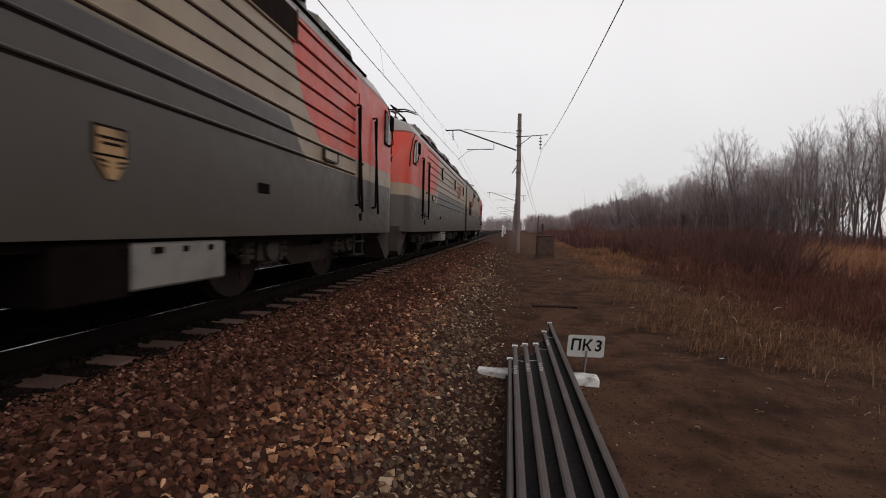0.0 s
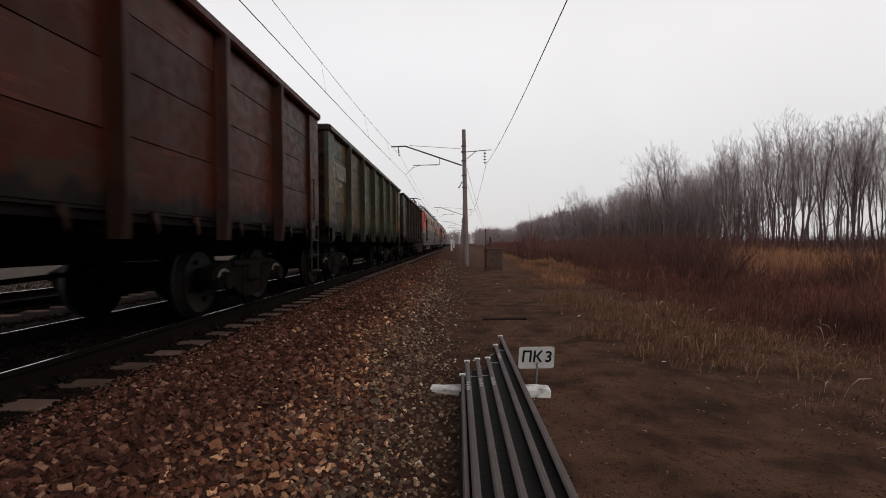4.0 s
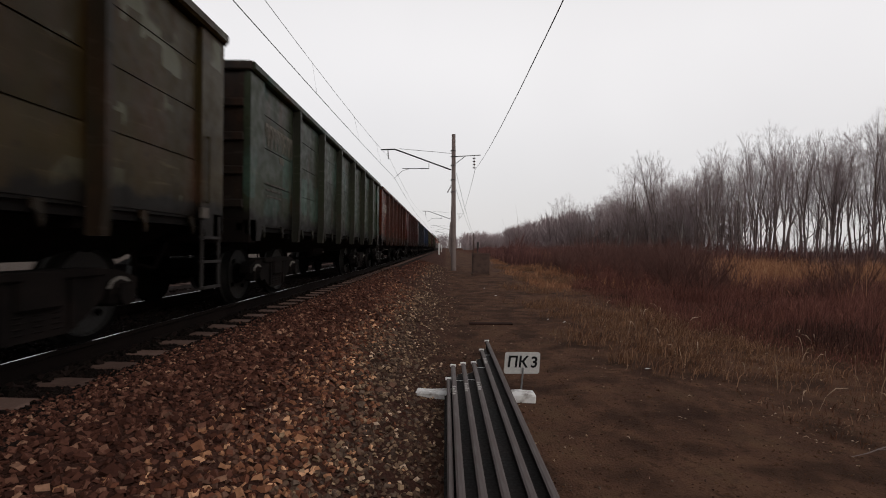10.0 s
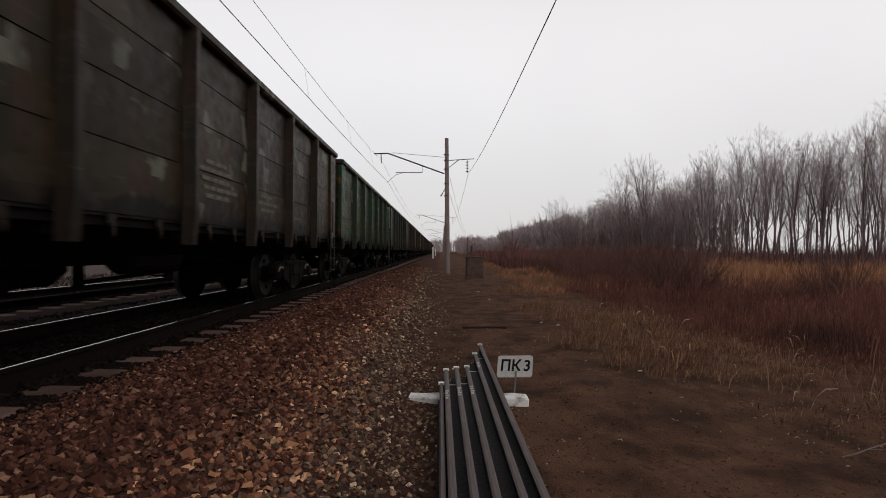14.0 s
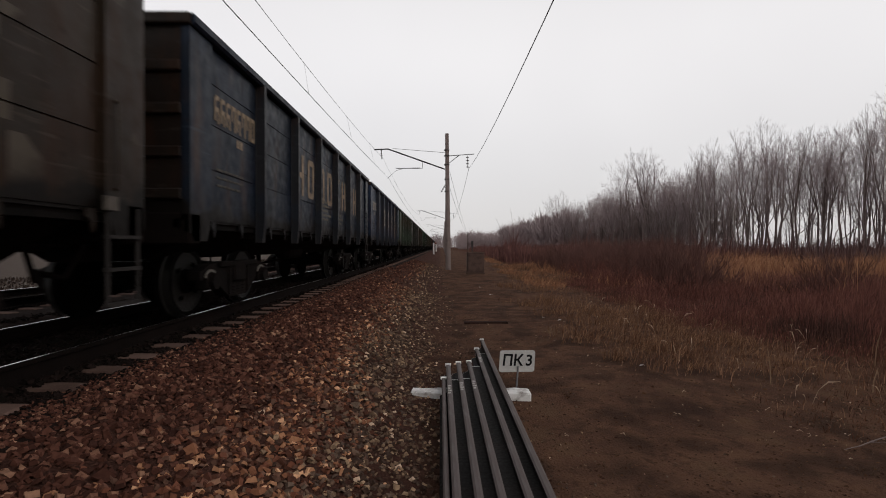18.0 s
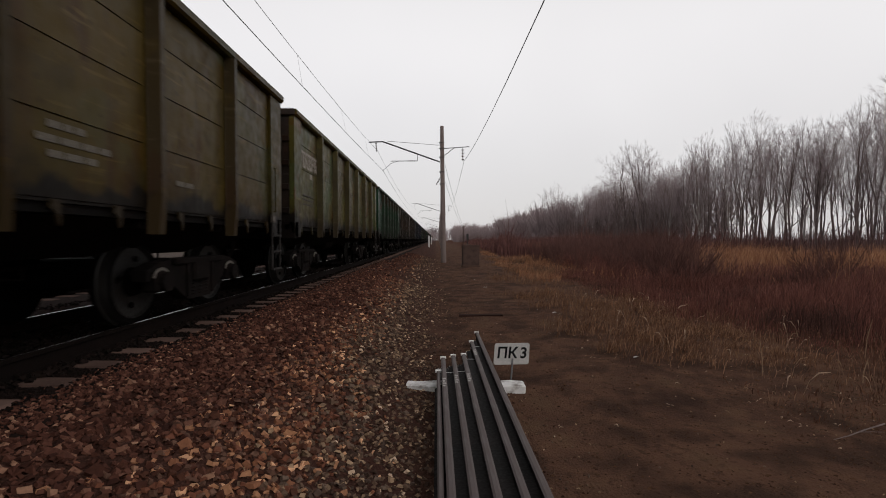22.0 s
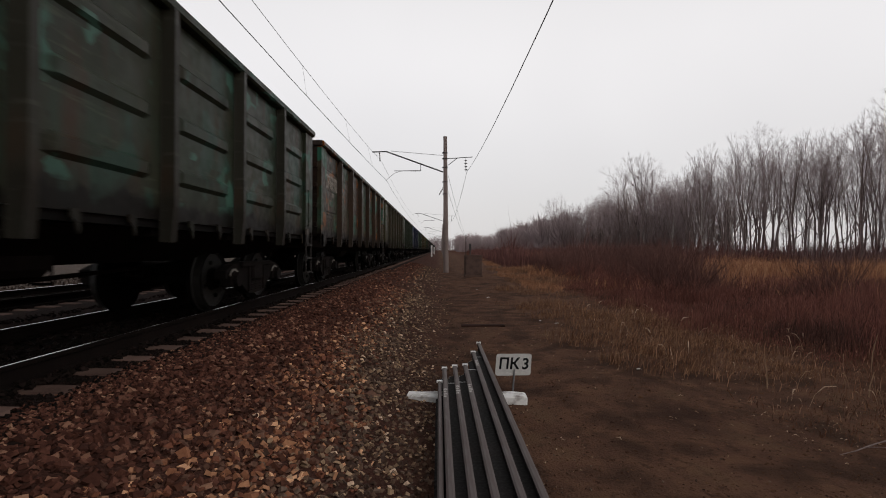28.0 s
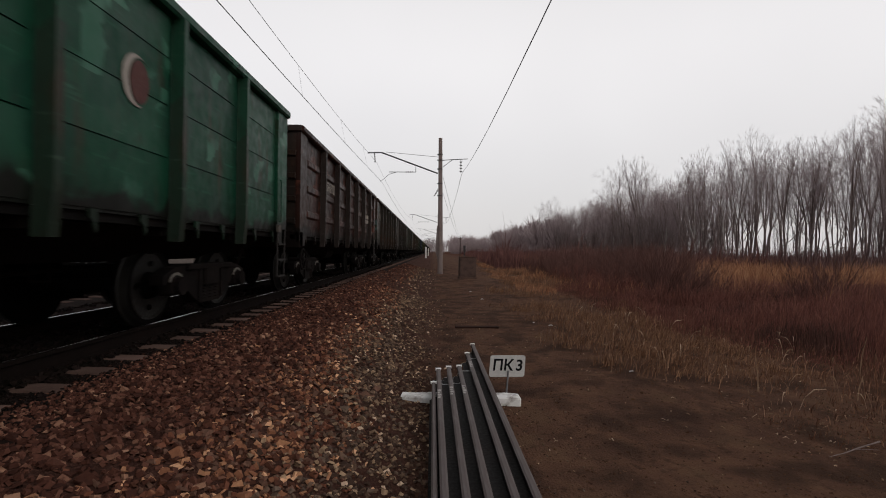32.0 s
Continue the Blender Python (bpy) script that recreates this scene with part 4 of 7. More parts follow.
def lettering(g, kind, colour, count=9, big=1.0):
    """Writing on the side that faces the path: bars and plain shapes."""
    x = 1.452
    mat = MARK_PAINTS[colour]
    if kind == "name":
        for i, shape in enumerate(NAME_ROW[:count]):
            stencil(g, "block_mark", shape, mat, -2.655 + 0.24 + (i // 2) * 1.77 + (i % 2) * 0.80, 2.0, label="large faded painted block shape")
    if kind in ("name", "number", "logo", "rows", "ringnum"):
        for i in range(8):
            stencil(g, "number_mark", random.choice(("digit", "digit_b", "digit_c")), mat, -5.86 + i * 0.165, 2.52, 1.12, 1.35)
        stencil(g, "text_bar", "bar", mat, -5.20, 2.33, 0.07, 0.11)
        stencil(g, "text_bar", "bar", mat, -5.10, 2.33, 0.09, 0.11)
        for i in range(3):
            q = 0.0
            while q < 0.6 + 0.12 * i:
                d = random.uniform(0.08, 0.2)
                stencil(g, "text_bar", "bar", MARK_PAINTS["faint"], -5.8 + q, 1.72 + 0.1 * i, d, 0.032)
                q += d + 0.035
    if kind in ("rows", "name"):
        for y, z, w in ((-0.45, 2.02, 0.55), (-0.62, 1.92, 0.9), (-0.55, 1.81, 0.7), (-0.50, 1.70, 0.85), (-0.45, 1.60, 0.6), (1.35, 1.80, 0.4), (1.25, 1.69, 0.75), (1.35, 1.58, 0.5), (3.1, 1.56, 0.28)):
            q = 0.0
            while q < w:
                d = random.uniform(0.09, 0.24)
                stencil(g, "text_bar", "bar", MARK_PAINTS["dim"], y + q, z, d, 0.055)
                q += d + 0.022
    if kind == "logo":
        bm = bmesh.new()
        yc, zc = 1.98, 2.54
        pts = [(yc + 0.22 * big * math.cos(a), zc + 0.25 * big * math.sin(a)) for a in [radians(60 + i * 20) for i in range(12)]]
        inn = [(yc + big * (0.055 + 0.18 * math.cos(a)), zc + 0.23 * big * math.sin(a)) for a in [radians(60 + i * 20) for i in range(11, -1, -1)]]
        prism(bm, pts + inn, "x", x, x + 0.005)
        part("emblem_arc", bm, MARK_PAINTS["pale"], g, "pale arc of a painted emblem")
        bm = bmesh.new()
        prism(bm, [(yc + big * (0.05 + 0.15 * math.cos(a)), zc + 0.21 * big * math.sin(a)) for a in [i * math.tau / 18 for i in range(18)]], "x", x, x + 0.004)
        part("emblem_disc", bm, MARK_PAINTS["red"], g, "dull red disc of a painted emblem")
    if kind in ("ring", "ringnum"):
        bm = bmesh.new()
        xr = 1.478 if kind == "ring" else x
        yc, zc = 3.20, 2.46
        for first, steps in ((84, 20), (0, 9)):
            arc = [radians(first + i * 8.5) for i in range(steps)]
            prism(bm, [(yc + 0.43 * math.cos(a), zc + 0.43 * math.sin(a)) for a in arc] + [(yc + 0.355 * math.cos(a), zc + 0.355 * math.sin(a)) for a in arc[::-1]], "x", xr, xr + 0.005)
        part("emblem_ring", bm, MARK_PAINTS["pale"], g, "pale ring emblem in two arcs")
        bm = bmesh.new()
        prism(bm, [(yc + 0.02, zc + 0.27), (yc - 0.06, zc + 0.20), (yc + 0.03, zc + 0.12), (yc + 0.06, zc - 0.06), (yc - 0.02, zc - 0.12), (yc - 0.02, zc - 0.38),
                   (yc + 0.05, zc - 0.38), (yc + 0.05, zc - 0.15), (yc + 0.13, zc - 0.05), (yc + 0.11, zc + 0.14)], "x", xr, xr + 0.005)
        part("emblem_stroke", bm, MARK_PAINTS["pale"], g, "pale upright stroke of an emblem")
        for z in (2.28, 2.07):
            for k in range(8):
                stencil(g, "text_bar", "bar", MARK_PAINTS["pale"], yc + 0.10 + k * 0.125, z, 0.075, 0.15, xr)
        for i in range(8 if kind == "ring" else 0):
            stencil(g, "number_mark", random.choice(("digit", "digit_b", "digit_c")), mat, -3.95 + i * 0.165, 2.52, x=1.436)


MARK_PAINTS = {"pale": material("pale_marking", (0.30, 0.27, 0.24), 0.75, second=(0.14, 0.11, 0.09), scale=4, amount=0.6),
               "buff": material("buff_marking", (0.26, 0.19, 0.125), 0.75, second=(0.12, 0.085, 0.06), scale=4, amount=0.6),
               "dim": material("dim_marking", (0.12, 0.105, 0.085), 0.8, second=(0.05, 0.045, 0.035), scale=5, amount=0.7),
               "faint": material("faint_marking", (0.075, 0.068, 0.058), 0.85, second=(0.035, 0.03, 0.026), scale=9, amount=0.8),
               "red": material("dull_red_marking", (0.075, 0.024, 0.020), 0.75, second=(0.045, 0.017, 0.015), scale=4)}

G_DARK, G_GREEN, G_LIGHT, OLIVE, YELLOW, BROWN, RED, BLUE, NAVY, GREY = ((0.030, 0.040, 0.031), (0.030, 0.068, 0.045), (0.062, 0.085, 0.058), (0.058, 0.058, 0.034), (0.128, 0.124, 0.056), (0.055, 0.040, 0.028),
                                                                          (0.105, 0.036, 0.027), (0.029, 0.066, 0.155), (0.022, 0.030, 0.050), (0.045, 0.046, 0.042))
# style, paint, patches, rust, share of patches, writing, its colour, words
WAGONS = [
    ("plain", (0.045, 0.033, 0.027), (0.070, 0.125, 0.100), 0.6, 0.18, "number", "dim", "dark grimy brown-green open wagon with teal repainted patches"),
    ("short", (0.084, 0.108, 0.068), (0.135, 0.080, 0.044), 0.5, 0.35, "number", "pale", "dark green open wagon with rusty orange scars"),
    ("plain", RED, BROWN, 0.3, 0.3, "number", "pale", "red-brown open wagon with dull paint"),
    ("braced", YELLOW, OLIVE, 0.4, 0.3, "number", "pale", "yellow-green open wagon with diagonal end braces"),
    ("plain", BLUE, NAVY, 0.2, 0.15, "name", "pale", "blue open wagon with large pale block lettering"),
    ("plain", NAVY, GREY, 0.25, 0.15, "name", "buff", "sooty dark blue open wagon with buff block lettering"),
    ("ribbed", (0.088, 0.027, 0.025), (0.105, 0.033, 0.028), 0.25, 0.2, "ring", "pale", "maroon open wagon with pressed ribs and a ring emblem"),
    ("plain", (0.130, 0.040, 0.028), (0.15, 0.066, 0.046), 0.35, 0.12, "ringnum", "pale", "rust-red open wagon with white running number and ring emblem"),
    ("plain", (0.046, 0.058, 0.036), (0.06, 0.11, 0.09), 0.4, 0.15, "number", "dim", "faded grey-green open wagon with teal patches"),
    ("plain", (0.062, 0.049, 0.023), (0.10, 0.095, 0.065), 0.6, 0.10, "logo", "dim", "brown-olive open wagon with pale patches"),
    ("plain", (0.066, 0.062, 0.040), (0.040, 0.12, 0.088), 0.5, 0.16, "logo", "dim", "dark olive open wagon with a worn emblem"),
    ("plain", (0.036, 0.064, 0.046), (0.040, 0.040, 0.034), 0.5, 0.35, "number", "faint", "dark green open wagon streaked with dirt"),
    ("plain", (0.030, 0.078, 0.046), (0.110, 0.080, 0.030), 0.4, 0.3, "logo", "dim", "green open wagon with a red and white emblem"),
    ("plain", (0.050, 0.042, 0.029), (0.084, 0.069, 0.048), 0.6, 0.16, "rows", "dim", "dark brown-green open wagon with scraped pale patches"),
    ("plain", G_DARK, GREY, 0.4, 0.25, "rows", "pale", "dark green open wagon with small white lettering"),
    ("plain", (0.060, 0.098, 0.066), OLIVE, 0.4, 0.3, "number", "dim", "light green open wagon with olive boards"),
    ("plain", (0.043, 0.065, 0.115), (0.038, 0.050, 0.078), 0.35, 0.25, "name", "pale", "slate-blue open wagon with one buff and one green panel"),
    ("plain", (0.022, 0.032, 0.050), NAVY, 0.3, 0.2, "name", "buff", "dark blue open wagon with buff block lettering"),
    ("plain", (0.070, 0.060, 0.050), (0.05, 0.034, 0.026), 0.6, 0.3, "rows", "dim", "grimy olive-brown open wagon"),
    ("braced", (0.048, 0.050, 0.038), (0.044, 0.046, 0.034), 0.4, 0.25, "number", "dim", "olive-grey open wagon with diagonal end braces"),
    ("ribbed", (0.024, 0.070, 0.040), G_GREEN, 0.15, 0.2, "number", "dim", "bottle-green open wagon with pressed ribs"),
    ("plain", (0.150, 0.142, 0.058), (0.080, 0.112, 0.056), 0.6, 0.22, "rows", "pale", "yellow-olive open wagon bleeding rust"),
    ("plain", (0.118, 0.090, 0.034), (0.075, 0.085, 0.048), 0.45, 0.15, "rows", "pale", "ochre open wagon with olive boards"),
    ("short", (0.066, 0.122, 0.080), (0.056, 0.098, 0.068), 0.3, 0.2, "number", "dim", "mid-green open wagon with clean flat boards"),
    ("plain", (0.026, 0.050, 0.125), NAVY, 0.2, 0.15, "name", "pale", "deep blue open wagon with pale block lettering"),
    ("short", (0.034, 0.068, 0.034), (0.030, 0.056, 0.032), 0.15, 0.15, "rows", "pale", "green open wagon with small white lettering"),
    ("plain", (0.075, 0.075, 0.042), G_LIGHT, 0.4, 0.3, "number", "dim", "pale olive open wagon"),
    ("plain", (0.080, 0.058, 0.040), (0.05, 0.19, 0.135), 0.65, 0.25, "rows", "pale", "brown open wagon with many teal-green repairs"),
    ("ribbed", (0.058, 0.068, 0.050), (0.05, 0.105, 0.085), 0.35, 0.25, "number", "dim", "faded green open wagon with pressed ribs"),
    ("plain", (0.040, 0.037, 0.030), (0.036, 0.042, 0.032), 0.5, 0.3, "number", "faint", "dark brown-grey open wagon"),
    ("plain", (0.034, 0.037, 0.028), (0.050, 0.031, 0.026), 0.5, 0.3, "logo", "dim", "dark grey-green open wagon with a worn emblem"),
    ("ribbed", (0.045, 0.027, 0.023), (0.085, 0.036, 0.030), 0.3, 0.18, "ring", "pale", "brown open wagon with pressed ribs and a ring emblem"),
    ("plain", (0.033, 0.120, 0.078), (0.023, 0.070, 0.049), 0.2, 0.2, "logo", "dim", "fresh green open wagon with a red and white emblem"),
]
# flaked spots that show rust, primer or old paint, by wagon
SCABS = {0: (0.034, 0.060, 0.048), 1: (0.20, 0.10, 0.05), 7: (0.20, 0.10, 0.072), 9: (0.10, 0.10, 0.075), 10: (0.11, 0.055, 0.030), 12: (0.10, 0.062, 0.026), 13: (0.12, 0.12, 0.10),
         18: (0.10, 0.085, 0.07), 21: (0.085, 0.050, 0.022), 27: (0.20, 0.085, 0.040), 28: (0.06, 0.12, 0.095), 30: (0.07, 0.10, 0.095), 31: (0.10, 0.045, 0.036),
         32: (0.06, 0.14, 0.10)}
# near-black ends: coal dust plus the gap's shade, put into one colour
M_END = paint("coal_and_shade_end", (0.017, 0.013, 0.011), (0.024, 0.016, 0.012), 0.6, 0.3, 60.0)
M_BUFFBOARD = paint("buff_panel", (0.30, 0.215, 0.145), (0.24, 0.17, 0.11), 0.35, 0.3, 40.0)
M_GREENBOARD = paint("green_panel", (0.085, 0.125, 0.090), (0.05, 0.09, 0.07), 0.45, 0.3, 41.0)
protos = {s: gondola(s) for s in ("plain", "short", "ribbed", "braced")}
cars = []
used = set()
for i, (style, base, patch, rust, share, kind, mark, words) in enumerate(WAGONS):
    p = protos[style]
    if style in used:
        g = copy_thing(p, Matrix())
    else:
        used.add(style)
        g = p
    cars.append(g)
for i, (g, (style, base, patch, rust, share, kind, mark, words)) in enumerate(zip(cars, WAGONS)):
    tint, old = tuple(0.52 * q * w for q, w in zip(base, (1.06, 0.98, 0.95))), tuple(0.66 * q for q in patch)
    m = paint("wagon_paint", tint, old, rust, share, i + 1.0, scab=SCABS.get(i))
    m_post = paint("post_paint", tuple(0.42 * q + g_ for q, g_ in zip(tint, (0.0135, 0.0115, 0.0105))), tint, rust, 0.1, i + 1.5, soot_shade=0.35)   # posts: greyer, darker paint with a weaker darkening at the foot
    for o in g.children:
        if o.name.split(".")[0] in PAINTED:
            o.material_slots[0].link = "OBJECT"
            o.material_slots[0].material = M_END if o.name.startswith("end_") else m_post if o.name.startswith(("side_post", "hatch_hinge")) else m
            if i == 16 and o.name.startswith("board") and o["bay"] > 4:
                o.material_slots[0].material = M_BUFFBOARD if o["bay"] == 5 else M_GREENBOARD
    if i == 0:
        bm = bmesh.new()
        for k in range(14):
            a0, a1 = k * math.tau / 14, (k + 1) * math.tau / 14
            rod(bm, (1.49 + 0.14 * math.cos(a0), 6.12 + 0.14 * math.sin(a0), 3.70), (1.49 + 0.14 * math.cos(a1), 6.12 + 0.14 * math.sin(a1), 3.70), 0.013, n=5)
            if k % 3 == 0:
                rod(bm, (1.49, 6.12, 3.67), (1.49 + 0.14 * math.cos(a0), 6.12 + 0.14 * math.sin(a0), 3.70), 0.010, n=5)
        rod(bm, (1.49, 6.12, 3.54), (1.49, 6.12, 3.70), 0.018, n=6)
        part("hand_wheel", bm, M_STEEL, g, "small spoked wheel standing on the top rail")
    lettering(g, kind, mark, 6 if i == 16 else 9, 1.5 if i in (10, 12, 30) else 1.0)
    tagged(g, words, "freight wagon", "wagons of the freight train")
# ---- the electric locomotives: two pairs of sections ----
HALF = 8.55           # half a section's body


def loco_paint():
    """Livery on the body: grey below, buff above, a dark waist stripe, red towards the cab with a slanting edge."""
    m = bpy.data.materials.new("locomotive_livery")
    m.use_nodes = True
    n, l = m.node_tree.nodes, m.node_tree.links
    b = n["Principled BSDF"]
    b.inputs["Specular IOR Level"].default_value = 0.42
    tc = n.new("ShaderNodeTexCoord")
    sep = n.new("ShaderNodeSeparateXYZ")
    l.new(tc.outputs["Object"], sep.inputs[0])
    y, z = sep.outputs["Y"], sep.outputs["Z"]
    def math_(op, a, c):
        x = n.new("ShaderNodeMath")
        x.operation = op
        for s, v in zip(x.inputs, (a, c)):
            if isinstance(v, (int, float)):
                s.default_value = v
            else:
                l.new(v, s)
        return x.outputs[0]
    def mix(fac, a, c):
        x = n.new("ShaderNodeMix")
        x.data_type = "RGBA"
        for s, v in ((x.inputs["Factor"], fac), (x.inputs["A"], a), (x.inputs["B"], c)):
            if isinstance(v, tuple):
                s.default_value = (*v, 1)
            else:
                l.new(v, s)
        return x.outputs["Result"]
    def noise_at(s, stretch=(1, 1, 1)):
        mp = n.new("ShaderNodeMapping")
        mp.inputs["Scale"].default_value = stretch
        l.new(tc.outputs["Object"], mp.inputs["Vector"])
        t = n.new("ShaderNodeTexNoise")
        t.inputs["Scale"].default_value, t.inputs["Detail"].default_value = s, 6
        l.new(mp.outputs["Vector"], t.inputs["Vector"])
        return t.outputs["Fac"]
    def ramp(fac, a, c, lo=0.0, hi=1.0):
        r = n.new("ShaderNodeMapRange")
        r.inputs["From Min"].default_value, r.inputs["From Max"].default_value = a, c
        r.inputs["To Min"].default_value, r.inputs["To Max"].default_value = lo, hi
        l.new(fac, r.inputs["Value"])
        return r.outputs["Result"]
    d = math_("SUBTRACT", HALF, y)
    def along(k, c0):
        q = math_("MULTIPLY_ADD", z, k)
        q.node.inputs[2].default_value = c0
        return math_("SUBTRACT", d, q)                     # distance from the cab less a slanting edge
    grey, buff, stripe, red, roof = (0.058, 0.046, 0.039), (0.295, 0.222, 0.155), (0.056, 0.046, 0.044), (0.55, 0.060, 0.034), (0.32, 0.305, 0.29)
    c = mix(ramp(z, 2.02, 2.10), grey, stripe)
    c = mix(ramp(z, 2.25, 2.30), c, buff)
    low = math_("MULTIPLY", math_("GREATER_THAN", z, 1.80), math_("LESS_THAN", along(1.06, 3.35), 0.0))
    c = mix(low, c, buff)
    edge = math_("MAXIMUM", along(1.49, 1.58), along(0.61, 3.77))
    redzone = math_("MULTIPLY", math_("GREATER_THAN", z, 2.12), math_("LESS_THAN", edge, 0.0))
    c = mix(redzone, c, red)
    c = mix(math_("GREATER_THAN", z, 3.61), c, roof)
    line = math_("MULTIPLY", math_("GREATER_THAN", z, 3.555), math_("LESS_THAN", z, 3.605))
    c = mix(line, c, (0.16, 0.04, 0.03))
    c = mix(ramp(noise_at(1.4, (1, 1, 0.3)), 0.48, 0.80, 0, 0.38), c, (0.075, 0.060, 0.050))
    c = mix(ramp(noise_at(22.0), 0.6, 0.8, 0, 0.3), c, (0.03, 0.025, 0.022))
    run = math_("MULTIPLY", math_("MULTIPLY", ramp(d, 13.9, 14.2), ramp(d, 15.6, 15.3)), math_("MULTIPLY", ramp(z, 1.36, 1.80), math_("LESS_THAN", z, 1.88)))
    c = mix(math_("MULTIPLY", run, ramp(noise_at(7.0, (1, 1, 0.15)), 0.38, 0.62, 0.3, 0.9)), c, (0.165, 0.105, 0.068))
    l.new(c, b.inputs["Base Color"])
    l.new(ramp(noise_at(6.0), 0.3, 0.7, 0.30, 0.48), b.inputs["Roughness"])
    return m


M_LOCO = loco_paint()
M_DUSTY = material("dusty_motor_bogie", (0.020, 0.0145, 0.0125), 0.85, second=(0.036, 0.024, 0.019), fine=30, spec=0.10)
M_SPRING = material("greasy_spring_steel", (0.040, 0.032, 0.028), 0.7, second=(0.022, 0.016, 0.014), scale=6, spec=0.2)
# the sky's reflection is put into this pane's pale base colour
M_CABGLASS = material("sky_reflection_pane", (0.30, 0.29, 0.285), 0.25, fine=5, bump=0.0, spec=0.5)
M_GLASS = material("dark_window_glass", (0.008, 0.008, 0.009), 0.3, fine=5, bump=0.0, spec=0.10)
M_GRILLE = material("dark_brown_trim", (0.013, 0.008, 0.007), 0.9, second=(0.020, 0.012, 0.010), spec=0.06)
M_RUSTBAR = material("rust_streaked_bar", (0.150, 0.088, 0.058), 0.8, second=(0.075, 0.040, 0.027), scale=5, amount=0.6, spec=0.15)
M_FRAME = material("grimy_window_frame", (0.045, 0.029, 0.023), 0.8, second=(0.085, 0.055, 0.040), scale=6, spec=0.15)
M_LTEXT = material("small_white_text", (0.24, 0.22, 0.20), 0.7, second=(0.09, 0.08, 0.07), scale=20, amount=0.7)
M_LRED = material("faded_red_mark", (0.34, 0.080, 0.052), 0.7, second=(0.27, 0.090, 0.062), scale=4, spec=0.2)
M_BADGE = material("yellow_badge", (0.36, 0.215, 0.10), 0.6, second=(0.12, 0.07, 0.04), scale=6)
M_PLOUGH = material("sooty_plough", (0.050, 0.040, 0.035), 0.85, second=(0.022, 0.016, 0.013), spec=0.08)
M_EQUIP = material("grey_equipment_box", (0.19, 0.172, 0.158), 0.6, second=(0.12, 0.105, 0.095), scale=3)


def loft(bm, rings):
    prev = None
    for r in rings:
        cur = [bm.verts.new(p) for p in r]
        if prev:
            for i in range(len(cur)):
                j = (i + 1) % len(cur)
                bm.faces.new((prev[i], prev[j], cur[j], cur[i]))
        else:
            bm.faces.new(cur)
        prev = cur
    bm.faces.new(prev[::-1])
    bmesh.ops.recalc_face_normals(bm, faces=bm.faces)


def loco_bogie(parent, y):
    bm = bmesh.new()
    box(bm, -1.1, 1.1, -0.35, 0.35, 0.45, 0.85, 0.03)
    b = part("bogie", bm, M_DUSTY, parent, "two-axle motor bogie")
    b.location = (0, y, 0)
    bm = bmesh.new()
    prism(bm, [(-2.2, 0.62), (-2.1, 0.86), (-0.7, 0.86), (-0.5, 0.62), (0.5, 0.62), (0.7, 0.86), (2.1, 0.86), (2.2, 0.62), (1.9, 0.55), (0.95, 0.55), (0.6, 0.36), (-0.6, 0.36), (-0.95, 0.55), (-1.9, 0.55)], "x", 1.05, 1.2)
    side = part("bogie_frame", bm, M_DUSTY, b)
    again(side, "bogie_frame", pose(0, 0, 0, 0, 0, 180), b)
    for yy in (-1.45, 1.45):
        for s in (1, -1):
            bm = bmesh.new()
            box(bm, *sorted((s * 1.08, s * 1.30)), yy - 0.2, yy + 0.2, 0.45, 0.80, 0.04)
            rod(bm, (s * 1.26, yy, 0.62), (s * 1.36, yy, 0.62), 0.15, n=12)
            part("axle_box", bm, M_SPRING, b)
            for dy in (-0.42, 0.42):
                bm = bmesh.new()
                for i in range(5):
                    rod(bm, (s * 1.22, yy + dy, 0.52 + i * 0.075), (s * 1.22, yy + dy, 0.56 + i * 0.075), 0.105, n=10)
                rod(bm, (s * 1.22, yy + dy, 0.46), (s * 1.22, yy + dy, 0.92), 0.06, n=8)
                part("suspension_spring", bm, M_SPRING, b)
        bm = bmesh.new()
        rod(bm, (-1.1, 0, 0), (1.1, 0, 0), 0.1, n=12)
        for s in (-1, 1):
            rod(bm, (s * 0.70, 0, 0), (s * 0.83, 0, 0), 0.625, n=32)
            rod(bm, (s * 0.66, 0, 0), (s * 0.70, 0, 0), 0.65, n=32)
            rod(bm, (s * 0.80, 0, 0), (s * 0.90, 0, 0), 0.2, n=16)
            for a in range(6):
                rod(bm, (s * 0.83, 0.4 * math.cos(a * 1.047), 0.4 * math.sin(a * 1.047)), (s * 0.84, 0.4 * math.cos(a * 1.047), 0.4 * math.sin(a * 1.047)), 0.09, n=8)
        w = part("wheelset", bm, M_DUSTY, b, "large dusty driving wheelset")
        w.matrix_parent_inverse = Matrix.Translation((0, yy, 0.625))
    for yy in (-2.25, 2.25):
        for s in (1, -1):
            bm = rods(((s * 1.1, yy, 0.85), (s * 0.85, yy + (0.12 if yy < 0 else -0.12), 0.18), 0.03), n=6)
            part("sand_pipe", bm, M_BLACK, b)
    return b


